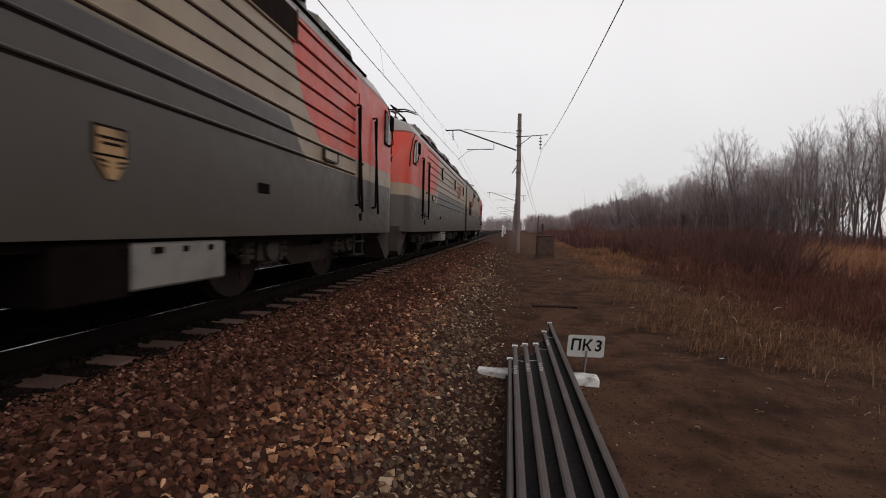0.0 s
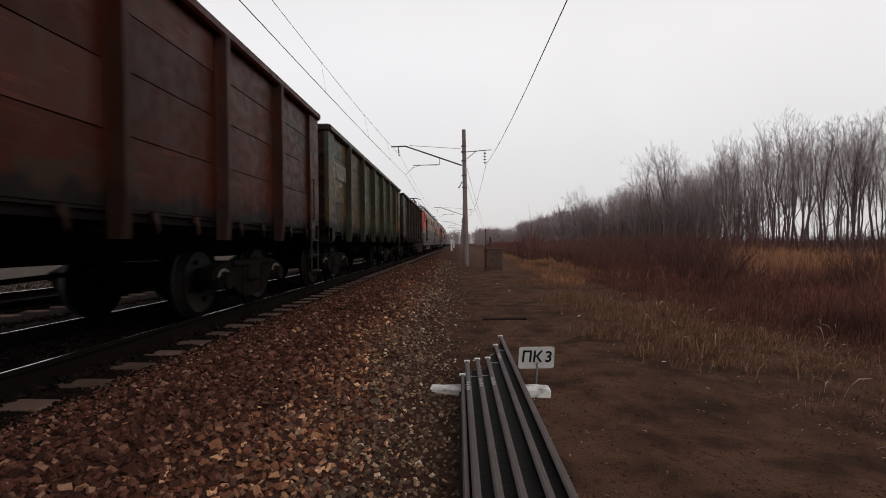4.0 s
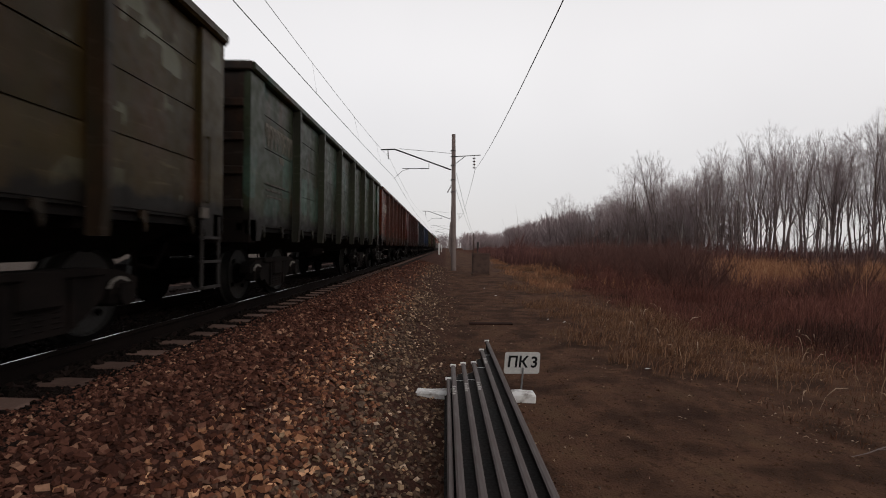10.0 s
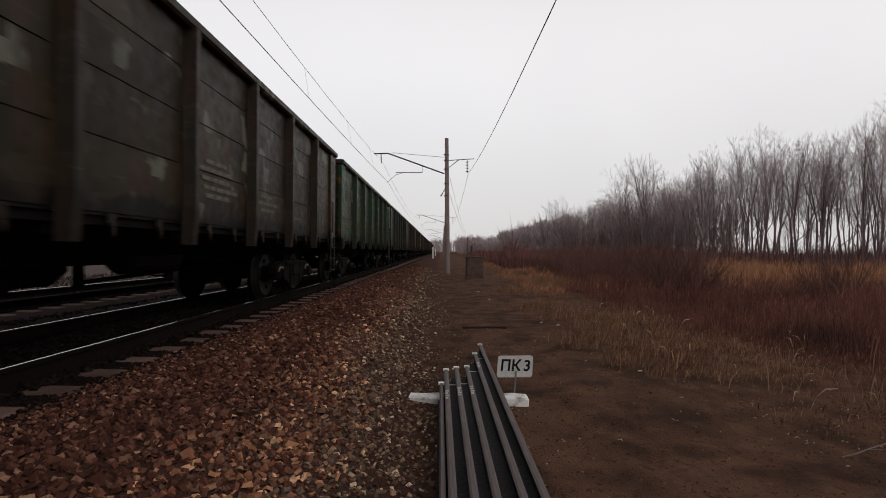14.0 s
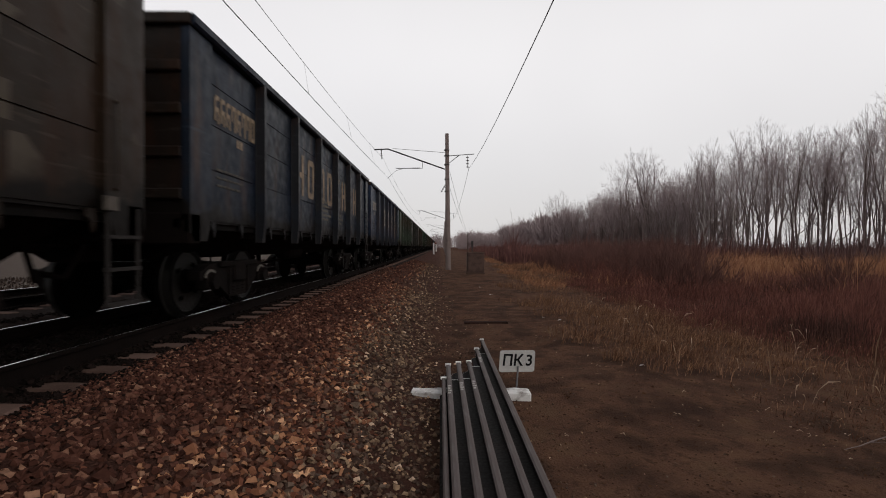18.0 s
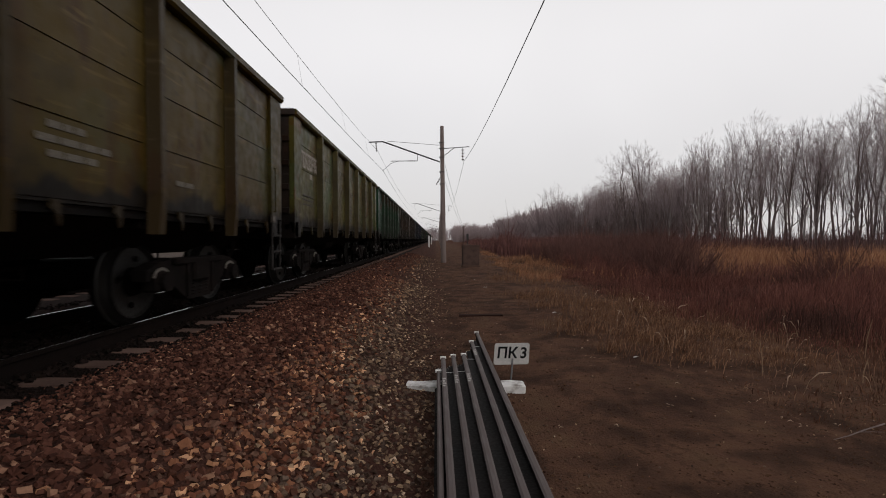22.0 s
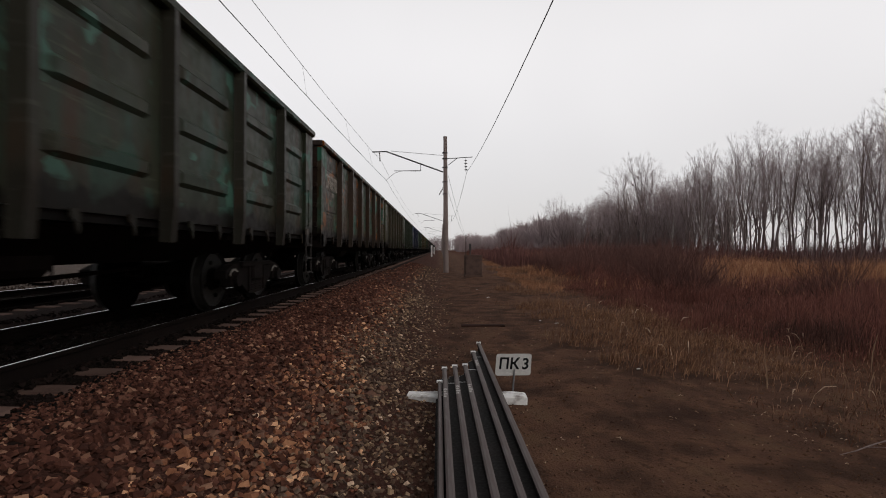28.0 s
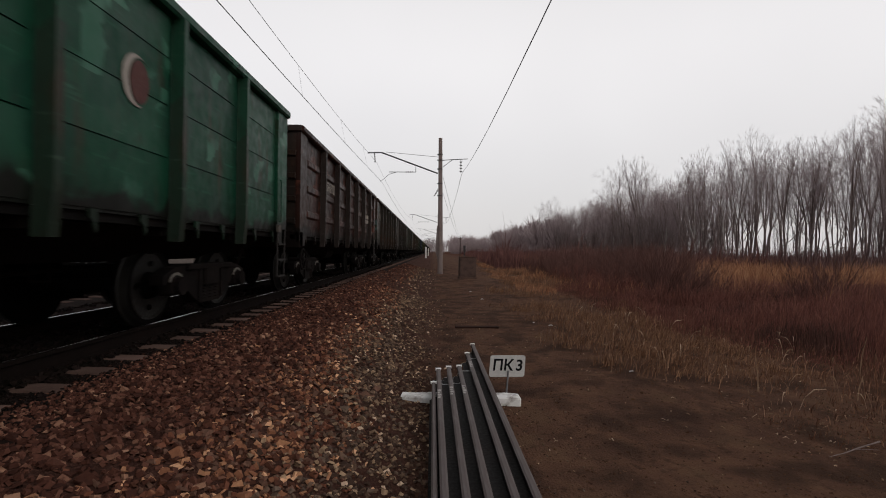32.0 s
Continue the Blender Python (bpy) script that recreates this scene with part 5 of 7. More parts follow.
def section():
    g = empty("electric_locomotive")
    bm = bmesh.new()
    rings = []
    for d, w, zb, zs, zr, zt in ((0.0, 0.95, 0.90, 2.35, 2.44, 2.46), (0.05, 1.15, 0.87, 2.46, 2.58, 2.62), (0.12, 1.28, 0.84, 2.58, 2.74, 2.80), (0.24, 1.40, 0.81, 2.76, 2.98, 3.06), (0.40, 1.485, 0.81, 3.02, 3.27, 3.36),
                                  (0.60, 1.53, 0.80, 3.30, 3.57, 3.70), (0.80, 1.55, 0.80, 3.50, 3.78, 3.95), (1.05, 1.55, 0.80, 3.58, 3.89, 4.10), (1.5, 1.55, 0.80, 3.61, 3.93, 4.17), (2 * HALF, 1.55, 0.80, 3.61, 3.93, 4.17)):
        y = HALF - d
        rings.append([(-w, y, zb), (-w, y, zs), (-w * 0.86, y, zr), (-w * 0.5, y, zt), (w * 0.5, y, zt), (w * 0.86, y, zr), (w, y, zs), (w, y, zb)])
    loft(bm, rings)
    bmesh.ops.bevel(bm, geom=[e for e in bm.edges if e.calc_length() > 5 and e.verts[0].co.z > 3], offset=0.04, segments=2, affect="EDGES")
    part("body_shell", bm, M_LOCO, g, "grey, buff and red body", smooth=True).data.set_sharp_from_angle(angle=radians(32))
    # pressed ribs along the upper sides
    for s in (1, -1):
        for i in range(8):
            z = 1.84 + i * 0.236
            y1 = HALF - 3.2
            bm = bmesh.new()
            prism(bm, [(s * 1.548, z - 0.004), (s * 1.566, z + 0.002), (s * 1.572, z + 0.014), (s * 1.566, z + 0.026), (s * 1.548, z + 0.036)], "y", -HALF + 0.15, y1)
            rib = part("body_rib", bm, M_LOCO, g)
            # thin dark strip painted in as the shade line below the rib
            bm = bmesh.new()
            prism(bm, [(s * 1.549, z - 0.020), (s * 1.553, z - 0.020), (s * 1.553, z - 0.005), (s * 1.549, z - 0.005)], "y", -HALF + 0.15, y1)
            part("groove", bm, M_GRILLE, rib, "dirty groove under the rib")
    # windows, louvres and portholes
    def side_panel(name, mat, d0, d1, z0, z1, s, label="", rim=0.025):
        bm = boxes((*sorted((s * 1.55, s * 1.579)), HALF - d1 - rim, HALF - d0 + rim, z0 - rim, z1 + rim), bevel=0.01)
        f = part(name, bm, M_LOCO, g, label)
        part("pane", boxes((*sorted((s * 1.578, s * 1.584)), HALF - d1, HALF - d0, z0, z1)), mat, f)
        return f
    d0, d1, z0, z1 = 14.17, 15.36, 1.88, 2.70
    f = side_panel("louvre_window", M_GRILLE, d0, d1, z0, z1, 1, "dark louvred opening with a bar across")
    part("bar", boxes((1.584, 1.60, HALF - d1, HALF - d0, 2.225, 2.325), bevel=0.004), M_RUSTBAR, f, "rust-streaked bar")
    for q in (d0 - 0.05, d1):
        part("frame_post", boxes((1.580, 1.606, HALF - q - 0.05, HALF - q, z0 - 0.07, z1 + 0.07), bevel=0.006), M_FRAME, f, "grimy upright of the frame")
    part("frame_rail", boxes((1.580, 1.600, HALF - d1, HALF - d0, z1 + 0.005, z1 + 0.04), bevel=0.006), M_FRAME, f)
    part("frame_sill", boxes((1.580, 1.604, HALF - d1, HALF - d0, z0 - 0.05, z0 - 0.005), bevel=0.006), M_RUSTBAR, f, "rusty sill")
    for dd in (10.6, 5.65):
        f = side_panel("upper_louvre", M_GRILLE, dd, dd + 1.5, 3.22, 3.56, 1, "dark upper louvre")
        for q in (dd - 0.03, dd + 1.50):
            part("frame_post", boxes((1.580, 1.600, HALF - q - 0.03, HALF - q, 3.18, 3.60), bevel=0.005), M_FRAME, f, "grimy upright of the frame")
    for dd in (6.7, 11.2, 15.46):
        bm = bmesh.new()
        rod(bm, (-1.54, HALF - dd, 3.08), (-1.60, HALF - dd, 3.08), 0.24, n=24)
        f = part("porthole", bm, M_GRILLE, g, "round blanked porthole with a dark rim")
        bm = bmesh.new()
        rod(bm, (-1.60, HALF - dd, 3.08), (-1.605, HALF - dd, 3.08), 0.20, n=24)
        part("pane", bm, M_LOCO, f)
    for s in (1, -1):
        arch = [(1.26, 2.70), (0.80, 2.70), (0.80, 3.02), (0.90, 3.30), (1.06, 3.42), (1.26, 3.44)]
        bm = bmesh.new()
        prism(bm, [(HALF - d, z) for d, z in arch], "x", *sorted((s * 1.55, s * 1.568)))
        f = part("cab_side_window", bm, M_GRILLE, g, "narrow arched cab side window")
        bm = bmesh.new()
        prism(bm, [(HALF - d, z) for d, z in ((1.00, 2.75), (0.84, 2.75), (0.84, 3.00), (0.93, 3.25), (1.00, 3.32))], "x", *sorted((s * 1.568, s * 1.573)))
        part("pane", bm, M_CABGLASS, f)
        part("pane", boxes((*sorted((s * 1.568, s * 1.573)), HALF - 1.22, HALF - 1.04, 2.75, 3.38)), M_GLASS, f)
        bm = boxes((*sorted((s * 1.64, s * 1.70)), HALF - 1.16, HALF - 0.98, 3.00, 3.34), bevel=0.025)
        mir = part("wing_mirror", bm, M_BLACK, g, "black wing mirror beside the cab window")
        part("mirror_arm", rods(((s * 1.55, HALF - 0.86, 2.72), (s * 1.66, HALF - 0.90, 2.76), 0.014), ((s * 1.66, HALF - 0.90, 2.76), (s * 1.67, HALF - 1.06, 3.02), 0.014), n=6), M_BLACK, mir)
        seam = [(0.50, 0.98), (0.50, 2.60), (0.56, 3.0), (0.72, 3.36), (0.98, 3.56)]
        part("mask_seam", rods(*[((s * (1.513 if d0 < 0.6 else 1.545), HALF - d0, z0), (s * (1.513 if d1 < 0.6 else 1.545), HALF - d1, z1), 0.022) for (d0, z0), (d1, z1) in zip(seam[1:-1], seam[2:])], n=6), M_GRILLE, g, "dark seam round the cab front")
        bm = boxes((*sorted((s * 1.552, s * 1.566)), HALF - 3.02, HALF - 2.26, 1.42, 3.3), bevel=0.006)
        f = part("door", bm, M_LOCO, g, "cab door")
        part("door_handle", rods(((s * 1.566, HALF - 2.92, 2.05), (s * 1.62, HALF - 2.92, 2.05), 0.025), n=8), M_STEEL, f)
        for dd in (2.12, 3.16):
            bm = rods(((s * 1.63, HALF - dd, 1.30), (s * 1.63, HALF - dd, 3.05), 0.02), ((s * 1.55, HALF - dd, 1.30), (s * 1.63, HALF - dd, 1.30), 0.02), ((s * 1.55, HALF - dd, 3.05), (s * 1.63, HALF - dd, 3.05), 0.02), ((s * 1.60, HALF - dd, 3.0), (s * 1.64, HALF - dd + 0.16, 1.18), 0.022), n=6)
            part("handrail", bm, M_BLACK, g, "black handrail beside the cab door")
        bm = boxes((*sorted((s * 1.575, s * 1.59)), HALF - 4.70, HALF - 4.15, 1.88, 2.06), bevel=0.03)
        f = part("side_lamp", bm, M_STEEL, g)
        part("pane", boxes((*sorted((s * 1.59, s * 1.596)), HALF - 4.66, HALF - 4.19, 1.91, 2.03)), M_LOCO, f)
        for zz in (1.10, 1.32):
            part("socket_recess", boxes((*sorted((s * 1.545, s * 1.562)), HALF - 2.92, HALF - 2.76, zz - 0.07, zz + 0.07), bevel=0.008), M_BLACK, g)
        part("grab_step", boxes((*sorted((s * 1.55, s * 1.565)), HALF - 6.48, HALF - 6.24, 1.27, 1.38), bevel=0.005), M_BLACK, g)
        # faded emblem in three plain slanting shapes
        dc = 12.7 if s > 0 else 12.95
        flip = 1 if s > 0 else -1
        for k in range(3):
            yc, zc = HALF - dc + flip * (k - 1) * 0.49, 2.74 + 0.07 * k
            bm = bmesh.new()
            out = [(-0.22, -0.26), (0.02, -0.26), (0.20, -0.12), (0.24, 0.14), (0.16, 0.26), (-0.16, 0.26)]
            inn = [(-0.10, -0.14), (0.0, -0.14), (0.09, -0.06), (0.12, 0.08), (0.08, 0.14), (-0.07, 0.14)]
            n_ = len(out)
            for i in range(n_ if k != 1 else n_ - 1):
                j = (i + 1) % n_
                prism(bm, [(yc + flip * 1.1 * u, zc + 1.25 * v) for u, v in (out[i], out[j], inn[j], inn[i])], "x", *sorted((s * 1.577, s * 1.582)))
            bmesh.ops.remove_doubles(bm, verts=bm.verts, dist=0.0005)
            part("emblem_shape", bm, M_LRED, g, "faded red painted emblem shape")
    part("text_bar", boxes((-1.556, -1.551, HALF - 16.6, HALF - 14.5, 1.01, 1.04)), M_LTEXT, g, "faint row of small white lettering")
    for a, b_ in ((16.56, 16.26), (16.22, 15.72), (15.66, 15.40), (15.34, 15.02)):
        part("text_bar", boxes((1.551, 1.556, HALF - a, HALF - b_, 0.968, 1.002)), M_CARD, g, "worn row of small white lettering")
    part("text_bar", boxes((-1.556, -1.551, HALF - 12.83, HALF - 12.77, 0.98, 1.10)), M_LTEXT, g, "small white painted mark")
    bm = bmesh.new()
    yb = HALF - 8.44
    prism(bm, [(yb - 0.118, 1.38), (yb - 0.118, 1.555), (yb + 0.118, 1.555), (yb + 0.118, 1.38)], "x", 1.552, 1.566)
    bd = part("badge", bm, M_BADGE, g, "yellow shield badge")
    bm = bmesh.new()
    prism(bm, [(yb - 0.135, 1.36), (yb + 0.135, 1.36), (yb + 0.09, 1.29), (yb + 0.03, 1.21), (yb - 0.03, 1.21), (yb - 0.09, 1.29)], "x", 1.552, 1.572)
    part("shield", bm, M_BADGE, bd)
    part("badge_rim", boxes((1.551, 1.558, yb - 0.145, yb + 0.145, 1.365, 1.575)), M_GRILLE, bd)
    for k in range(2):
        for sg in (1, -1):
            bm = bmesh.new()
            prism(bm, [(yb + sg * 0.045, 1.335 - 0.035 * k), (yb + sg * (0.125 - 0.03 * k), 1.345 - 0.035 * k), (yb + sg * (0.115 - 0.03 * k), 1.330 - 0.035 * k), (yb + sg * 0.045, 1.315 - 0.035 * k)], "x", 1.572, 1.576)
            part("wing_stripe", bm, M_GRILLE, bd)
    part("plate_bar", boxes((1.566, 1.569, yb - 0.11, yb + 0.11, 1.48, 1.50), (1.566, 1.569, yb - 0.09, yb + 0.09, 1.44, 1.46)), M_GRILLE, bd)
    # windscreen
    for s in (1, -1):
        bm = bmesh.new()
        y0, y1 = HALF - 0.06, HALF - 0.60
        vs = [bm.verts.new(p) for p in ((s * 0.06, y0 + 0.02, 2.66), (s * 1.12, y0 - 0.04, 2.66), (s * 1.12, y1 - 0.02, 3.42), (s * 0.06, y1 + 0.06, 3.42))]
        f = bm.faces.new(vs)
        r = bmesh.ops.extrude_face_region(bm, geom=[f])
        for v in r["geom"]:
            if isinstance(v, bmesh.types.BMVert):
                v.co += Vector((0, 0.03, 0.03))
        bmesh.ops.recalc_face_normals(bm, faces=bm.faces)
        part("windscreen", bm, M_GLASS, g)
    # skirt and plough
    bm = bmesh.new()
    prism(bm, [(HALF - 0.02, 0.95), (HALF + 0.12, 0.30), (HALF - 0.05, 0.18), (HALF - 0.25, 0.18), (HALF - 1.1, 0.80), (HALF - 1.1, 0.95)], "x", -1.35, 1.35)
    part("plough", bm, M_PLOUGH, g, "dark snow plough under the cab")
    bm = bmesh.new()
    box(bm, -0.14, 0.14, HALF - 0.1, HALF + 0.42, 0.92, 1.18, 0.03)
    box(bm, -0.2, 0.2, HALF + 0.3, HALF + 0.55, 0.90, 1.20, 0.05)
    part("coupler", bm, M_BLACK, g)
    # underframe boxes
    part("underframe", boxes((-1.45, 1.45, -HALF + 0.1, HALF - 1.2, 0.72, 0.799)), M_BLACK, g)
    for d0, d1, zb_, mat in ((7.03, 8.20, 0.40, M_EQUIP), (8.21, 8.85, 0.36, M_BLACK)):
        for s in (1, -1):
            bm = boxes((*sorted((s * 0.9, s * 1.52)), HALF - d1, HALF - d0, zb_, 0.765), bevel=0.02)
            bx = part("equipment_box", bm, mat, g, "pale grey box under the floor" if mat is M_EQUIP else "")
            for i in range(3):
                part("bolt", boxes((*sorted((s * 1.52, s * 1.54)), HALF - d1 + 0.2 + i * 0.35, HALF - d1 + 0.25 + i * 0.35, 0.68, 0.73)), M_BLACK, bx)
    for yb in (HALF - 4.3, -HALF + 4.3):
        loco_bogie(g, yb)
    # steps below the door
    for s in (1, -1):
        bm = bmesh.new()
        for dy in (-0.25, 0.25):
            rod(bm, (s * 1.45, HALF - 2.65 + dy, 0.9), (s * 1.45, HALF - 2.65 + dy, 0.4), 0.018, n=6)
        for z in (0.4, 0.64):
            box(bm, *sorted((s * 1.36, s * 1.5)), HALF - 2.92, HALF - 2.38, z - 0.012, z + 0.012)
        part("cab_steps", bm, M_STEP, g)
    # gangway at the inner end
    # added black cover: the dark of the gap between sections as colour
    part("end_panel", boxes((-1.5, 1.5, -HALF - 0.04, -HALF - 0.004, 0.9, 3.55), bevel=0.01), M_BLACK, g, "sooty inner end wall")
    part("gangway", boxes((-0.55, 0.55, -HALF - 0.5, -HALF, 0.95, 3.2), bevel=0.05), M_BLACK, g, "dark rubber gangway")
    part("rear_handrail", rods(((1.45, -HALF - 0.12, 1.0), (1.45, -HALF - 0.12, 3.4), 0.02), ((-1.45, -HALF - 0.12, 1.0), (-1.45, -HALF - 0.12, 3.4), 0.02), n=6), M_BLACK, g)
    # roof gear
    for y, lx, h in ((4.2, 1.2, 0.16), (1.4, 1.5, 0.22), (-1.2, 1.3, 0.18), (-3.9, 1.6, 0.22), (-6.3, 1.1, 0.16)):
        bm = boxes((-1.05, 1.05, y - lx / 2, y + lx / 2, 4.05, 4.1 + h), bevel=0.05)
        part("roof_box", bm, M_EQUIP, g, "grey roof equipment box")
    for s in (1, -1):
        for i, y in enumerate((5.0, 3.0, 0.9, -1.2, -3.2, -5.2, -7.2)):
            bm = bmesh.new()
            prism(bm, [(s * 1.18, 3.82), (s * 1.36, 3.84), (s * 1.30, 4.12 + 0.1 * (i % 2)), (s * 1.02, 4.26 + 0.1 * (i % 2))], "y", y - 0.75, y + 0.75)
            part("roof_hatch", bm, M_EQUIP, g)
        for i, y in enumerate((5.0, 3.0, 0.9, -1.2, -3.2, -5.2, -7.2)):
            h_ = 0.1 * (i % 2)
            for k in range(3):
                part("roof_slat", rods(((s * (1.37 - 0.12 * k), y - 0.6, 3.93 + 0.09 * k + h_), (s * (1.37 - 0.12 * k), y + 0.6, 3.93 + 0.09 * k + h_), 0.03), n=5), M_BLACK, g)
        part("roof_conduit", rods(((s * 1.46, -8.2, 3.80), (s * 1.46, 6.2, 3.80), 0.025), n=6), M_BLACK, g)
        for y in (4.0, 1.9, -0.2, -2.3, -4.4, -6.5):
            bm = bmesh.new()
            insulator(bm, (s * 0.8, y, 4.2), (s * 0.8, y, 4.62), 3, 0.08)
            part("roof_insulator", bm, M_PORC, g)
    # folded pantograph near the cab
    y = HALF - 3.2
    bm = bmesh.new()
    for s in (1, -1):
        insulator(bm, (s * 0.6, y - 0.7, 4.12), (s * 0.6, y - 0.7, 4.60), 3, 0.09)
        insulator(bm, (s * 0.6, y + 0.7, 4.12), (s * 0.6, y + 0.7, 4.60), 3, 0.09)
    part("pantograph_insulator", bm, M_PORC, g)
    for s in (1, -1):
        part("pantograph_base", rods(((s * 0.6, y - 0.75, 4.62), (s * 0.6, y + 0.75, 4.62), 0.03)), M_BLACK, g)
        part("pantograph_arm", rods(((s * 0.55, y - 0.7, 4.66), (s * 0.5, y + 0.9, 4.72), 0.025)), M_BLACK, g, "folded pantograph arm")
        part("pantograph_arm", rods(((s * 0.5, y + 0.9, 4.72), (s * 0.5, y - 0.6, 4.86), 0.02)), M_BLACK, g, "folded pantograph arm")
    for dy in (-0.75, 0.75):
        part("pantograph_crossbar", rods(((-0.6, y + dy, 4.62), (0.6, y + dy, 4.62), 0.03)), M_BLACK, g)
    for dy in (-0.75, -0.45):
        bm = rods(((-0.65, y + dy, 4.92), (0.65, y + dy, 4.92), 0.025), ((0.65, y + dy, 4.92), (1.02, y + dy, 4.80), 0.02), ((-0.65, y + dy, 4.92), (-1.02, y + dy, 4.80), 0.02))
        part("contact_strip", bm, M_BLACK, g, "contact strip with drooping horns")
    bm = rods(((0.9, -2.0, 4.2), (0.9, -2.0, 4.75), 0.012), ((-0.7, 5.2, 4.2), (-0.7, 5.2, 4.6), 0.012), n=5)
    part("aerial", bm, M_BLACK, g)
    return g


# rear and front sections of the trailing locomotive, then of the leading one
rear_b = section()
engines = [(rear_b, 14.0 + HALF, 180)]
for q, turn in ((32.1, 0), (50.3, 180), (68.4, 0)):
    engines.append((copy_thing(rear_b, Matrix()), q + HALF, turn))
for g, _, turn in engines:
    tagged(g, "grey, buff and red electric locomotive section " + ("with its cab leading" if not turn else "with its cab trailing"), "locomotive", "locomotive sections")
# ---- overhead line ----
MAST_Y = [-28.0, 38.0, 104.0, 170.0, 236.0, 302.0, 368.0, 434.0]
MX = 0.62             # the masts' line


def catenary_mast(y, lean=0.0, mx=0.62):
    g = empty("catenary_mast", pose(mx, y, 0, 0, lean, 0))
    k = (mx + 5.13) / 5.75   # reach of the bracket
    tagged(g, "grey concrete overhead line mast with bracket and feeder arm", "line mast", "overhead line masts")
    bm = bmesh.new()
    rod(bm, (0, 0, -0.6), (0, 0, 10.75), 0.215, 0.145, n=16)
    part("mast", bm, M_MAST, g, smooth=False)
    for z in (6.2, 7.15, 8.3, 9.0, 9.45):
        bm = bmesh.new()
        rod(bm, (0, 0, z - 0.03), (0, 0, z + 0.03), 0.19, n=14)
        box(bm, -0.24, -0.16, -0.05, 0.05, z - 0.05, z + 0.05)
        part("clamp_band", bm, M_STEEL, g)
    # cantilever bracket over the track, with its tie
    tip, knee, foot = (-5.75 * k, 0, 9.55), (-4.65 * k, 0, 9.58), (-0.2, 0, 7.95)
    bm = rods((foot, knee, 0.055), (knee, tip, 0.05))
    part("cantilever", bm, M_STEEL, g, "dark steel cantilever")
    bm = rods(((-0.15, 0, 9.25), (-4.3 * k, 0, 9.62), 0.016), n=6)
    part("tie_rod", bm, M_STEEL, g)
    bm = bmesh.new()
    insulator(bm, (-5.2 * k, 0, 9.55), (-5.15 * k, 0, 8.80), 4, 0.075)
    part("messenger_insulator", bm, M_PORC, g)
    # registration arm
    bm = bmesh.new()
    rod(bm, (-1.95 * k, 0, 8.55), (-1.95 * k, 0, 8.05), 0.022, n=6)
    rod(bm, (-1.95 * k, 0, 8.05), (-4.05 * k, 0, 8.05), 0.028, n=6)
    rod(bm, (-3.45 * k, 0, 8.05), (-4.05 * k, 0, 7.86), 0.016, n=6)
    rod(bm, (-4.05 * k, 0, 7.86), (-4.73 * k, 0, 7.27), 0.016, n=6)
    part("registration_arm", bm, M_STEEL, g)
    bm = bmesh.new()
    insulator(bm, (-2.1, 0, 8.05), (-2.75, 0, 8.05), 4, 0.07)
    part("arm_insulator", bm, M_PORC, g)
    # feeder arm on the field side
    bm = rods(((0.15, 0, 9.0), (2.15, 0, 9.12), 0.03), ((0.18, 0, 8.45), (0.95, 0, 9.04), 0.025))
    part("feeder_arm", bm, M_STEEL, g)
    bm = bmesh.new()
    insulator(bm, (1.62, 0, 9.0), (1.62, 0, 8.0), 4, 0.13)
    part("feeder_insulator", bm, M_PORC, g)
    bm = bmesh.new()
    insulator(bm, (-0.2, 0, 6.65), (-0.5, 0, 6.15), 3, 0.08)
    rod(bm, (0, 0, 6.7), (-0.25, 0, 6.7), 0.02, n=6)
    part("small_insulator", bm, M_PORC, g)
    bm = rods(((0.17, 0.02, 0.0), (0.15, 0.02, 6.1), 0.012), n=5)
    part("earth_wire", bm, M_STEEL, g)
    return g


for i, y in enumerate(MAST_Y):
    catenary_mast(y, -0.6 if i == 1 else random.uniform(-0.3, 0.2), (0.62, 0.62, 1.15, 1.55, 1.9, 2.2, 2.5, 2.8)[i])


def wire(name, pts, r, label):
    cu = bpy.data.curves.new(name, "CURVE")
    cu.dimensions, cu.bevel_depth, cu.bevel_resolution = "3D", r, 1
    sp = cu.splines.new("POLY")
    sp.points.add(len(pts) - 1)
    for q, p in zip(sp.points, pts):
        q.co = (*p, 1)
    cu.materials.append(M_WIRE)
    return tagged(new(name, cu), label, "overhead wire")


def spans(x_of, z_of, sag, n=14):
    out = []
    for i, (a, b) in enumerate(zip(MAST_Y[:-1], MAST_Y[1:])):
        for k in range(n):
            u = k / n
            out.append((x_of(i) + (x_of(i + 1) - x_of(i)) * u, a + (b - a) * u, z_of + 0 - sag * 4 * u * (1 - u)))
    return out


wire("contact_wire", spans(lambda i: XN + (0.18 if i % 2 else -0.60), 7.26, 0.42), 0.011, "dark contact wire over the near track")
wire("messenger_wire", spans(lambda i: MX - 5.15, 8.80, 1.0), 0.008, "thin messenger wire above the contact wire")
wire("feeder_wire", spans(lambda i: MX + 1.62 - (0.25 if i == 0 else 0), 8.0, 1.55), 0.013, "dark feeder wire sagging between the masts")
for z0, z1 in ((7.7, 4.75), (6.4, 4.45)):
    wire("service_wire", [(0.75 + 5.2 * u, 38 + 66 * u, z0 + (z1 - z0) * u - 2.4 * u * (1 - u)) for u in [k / 12 for k in range(13)]], 0.012, "thin service wire sagging from the mast to a far pole")
pole = empty("wooden_pole", pose(5.95, 104, 0))
tagged(pole, "plain dark wooden pole among the brush", "pole")
part("shaft", rods(((0, 0, -0.5), (0, 0, 5.0), 0.12, 0.09)), M_BOX, pole)
part("crossarm", boxes((-0.5, 0.5, -0.05, 0.05, 4.5, 4.6)), M_BOX, pole)
bm = bmesh.new()
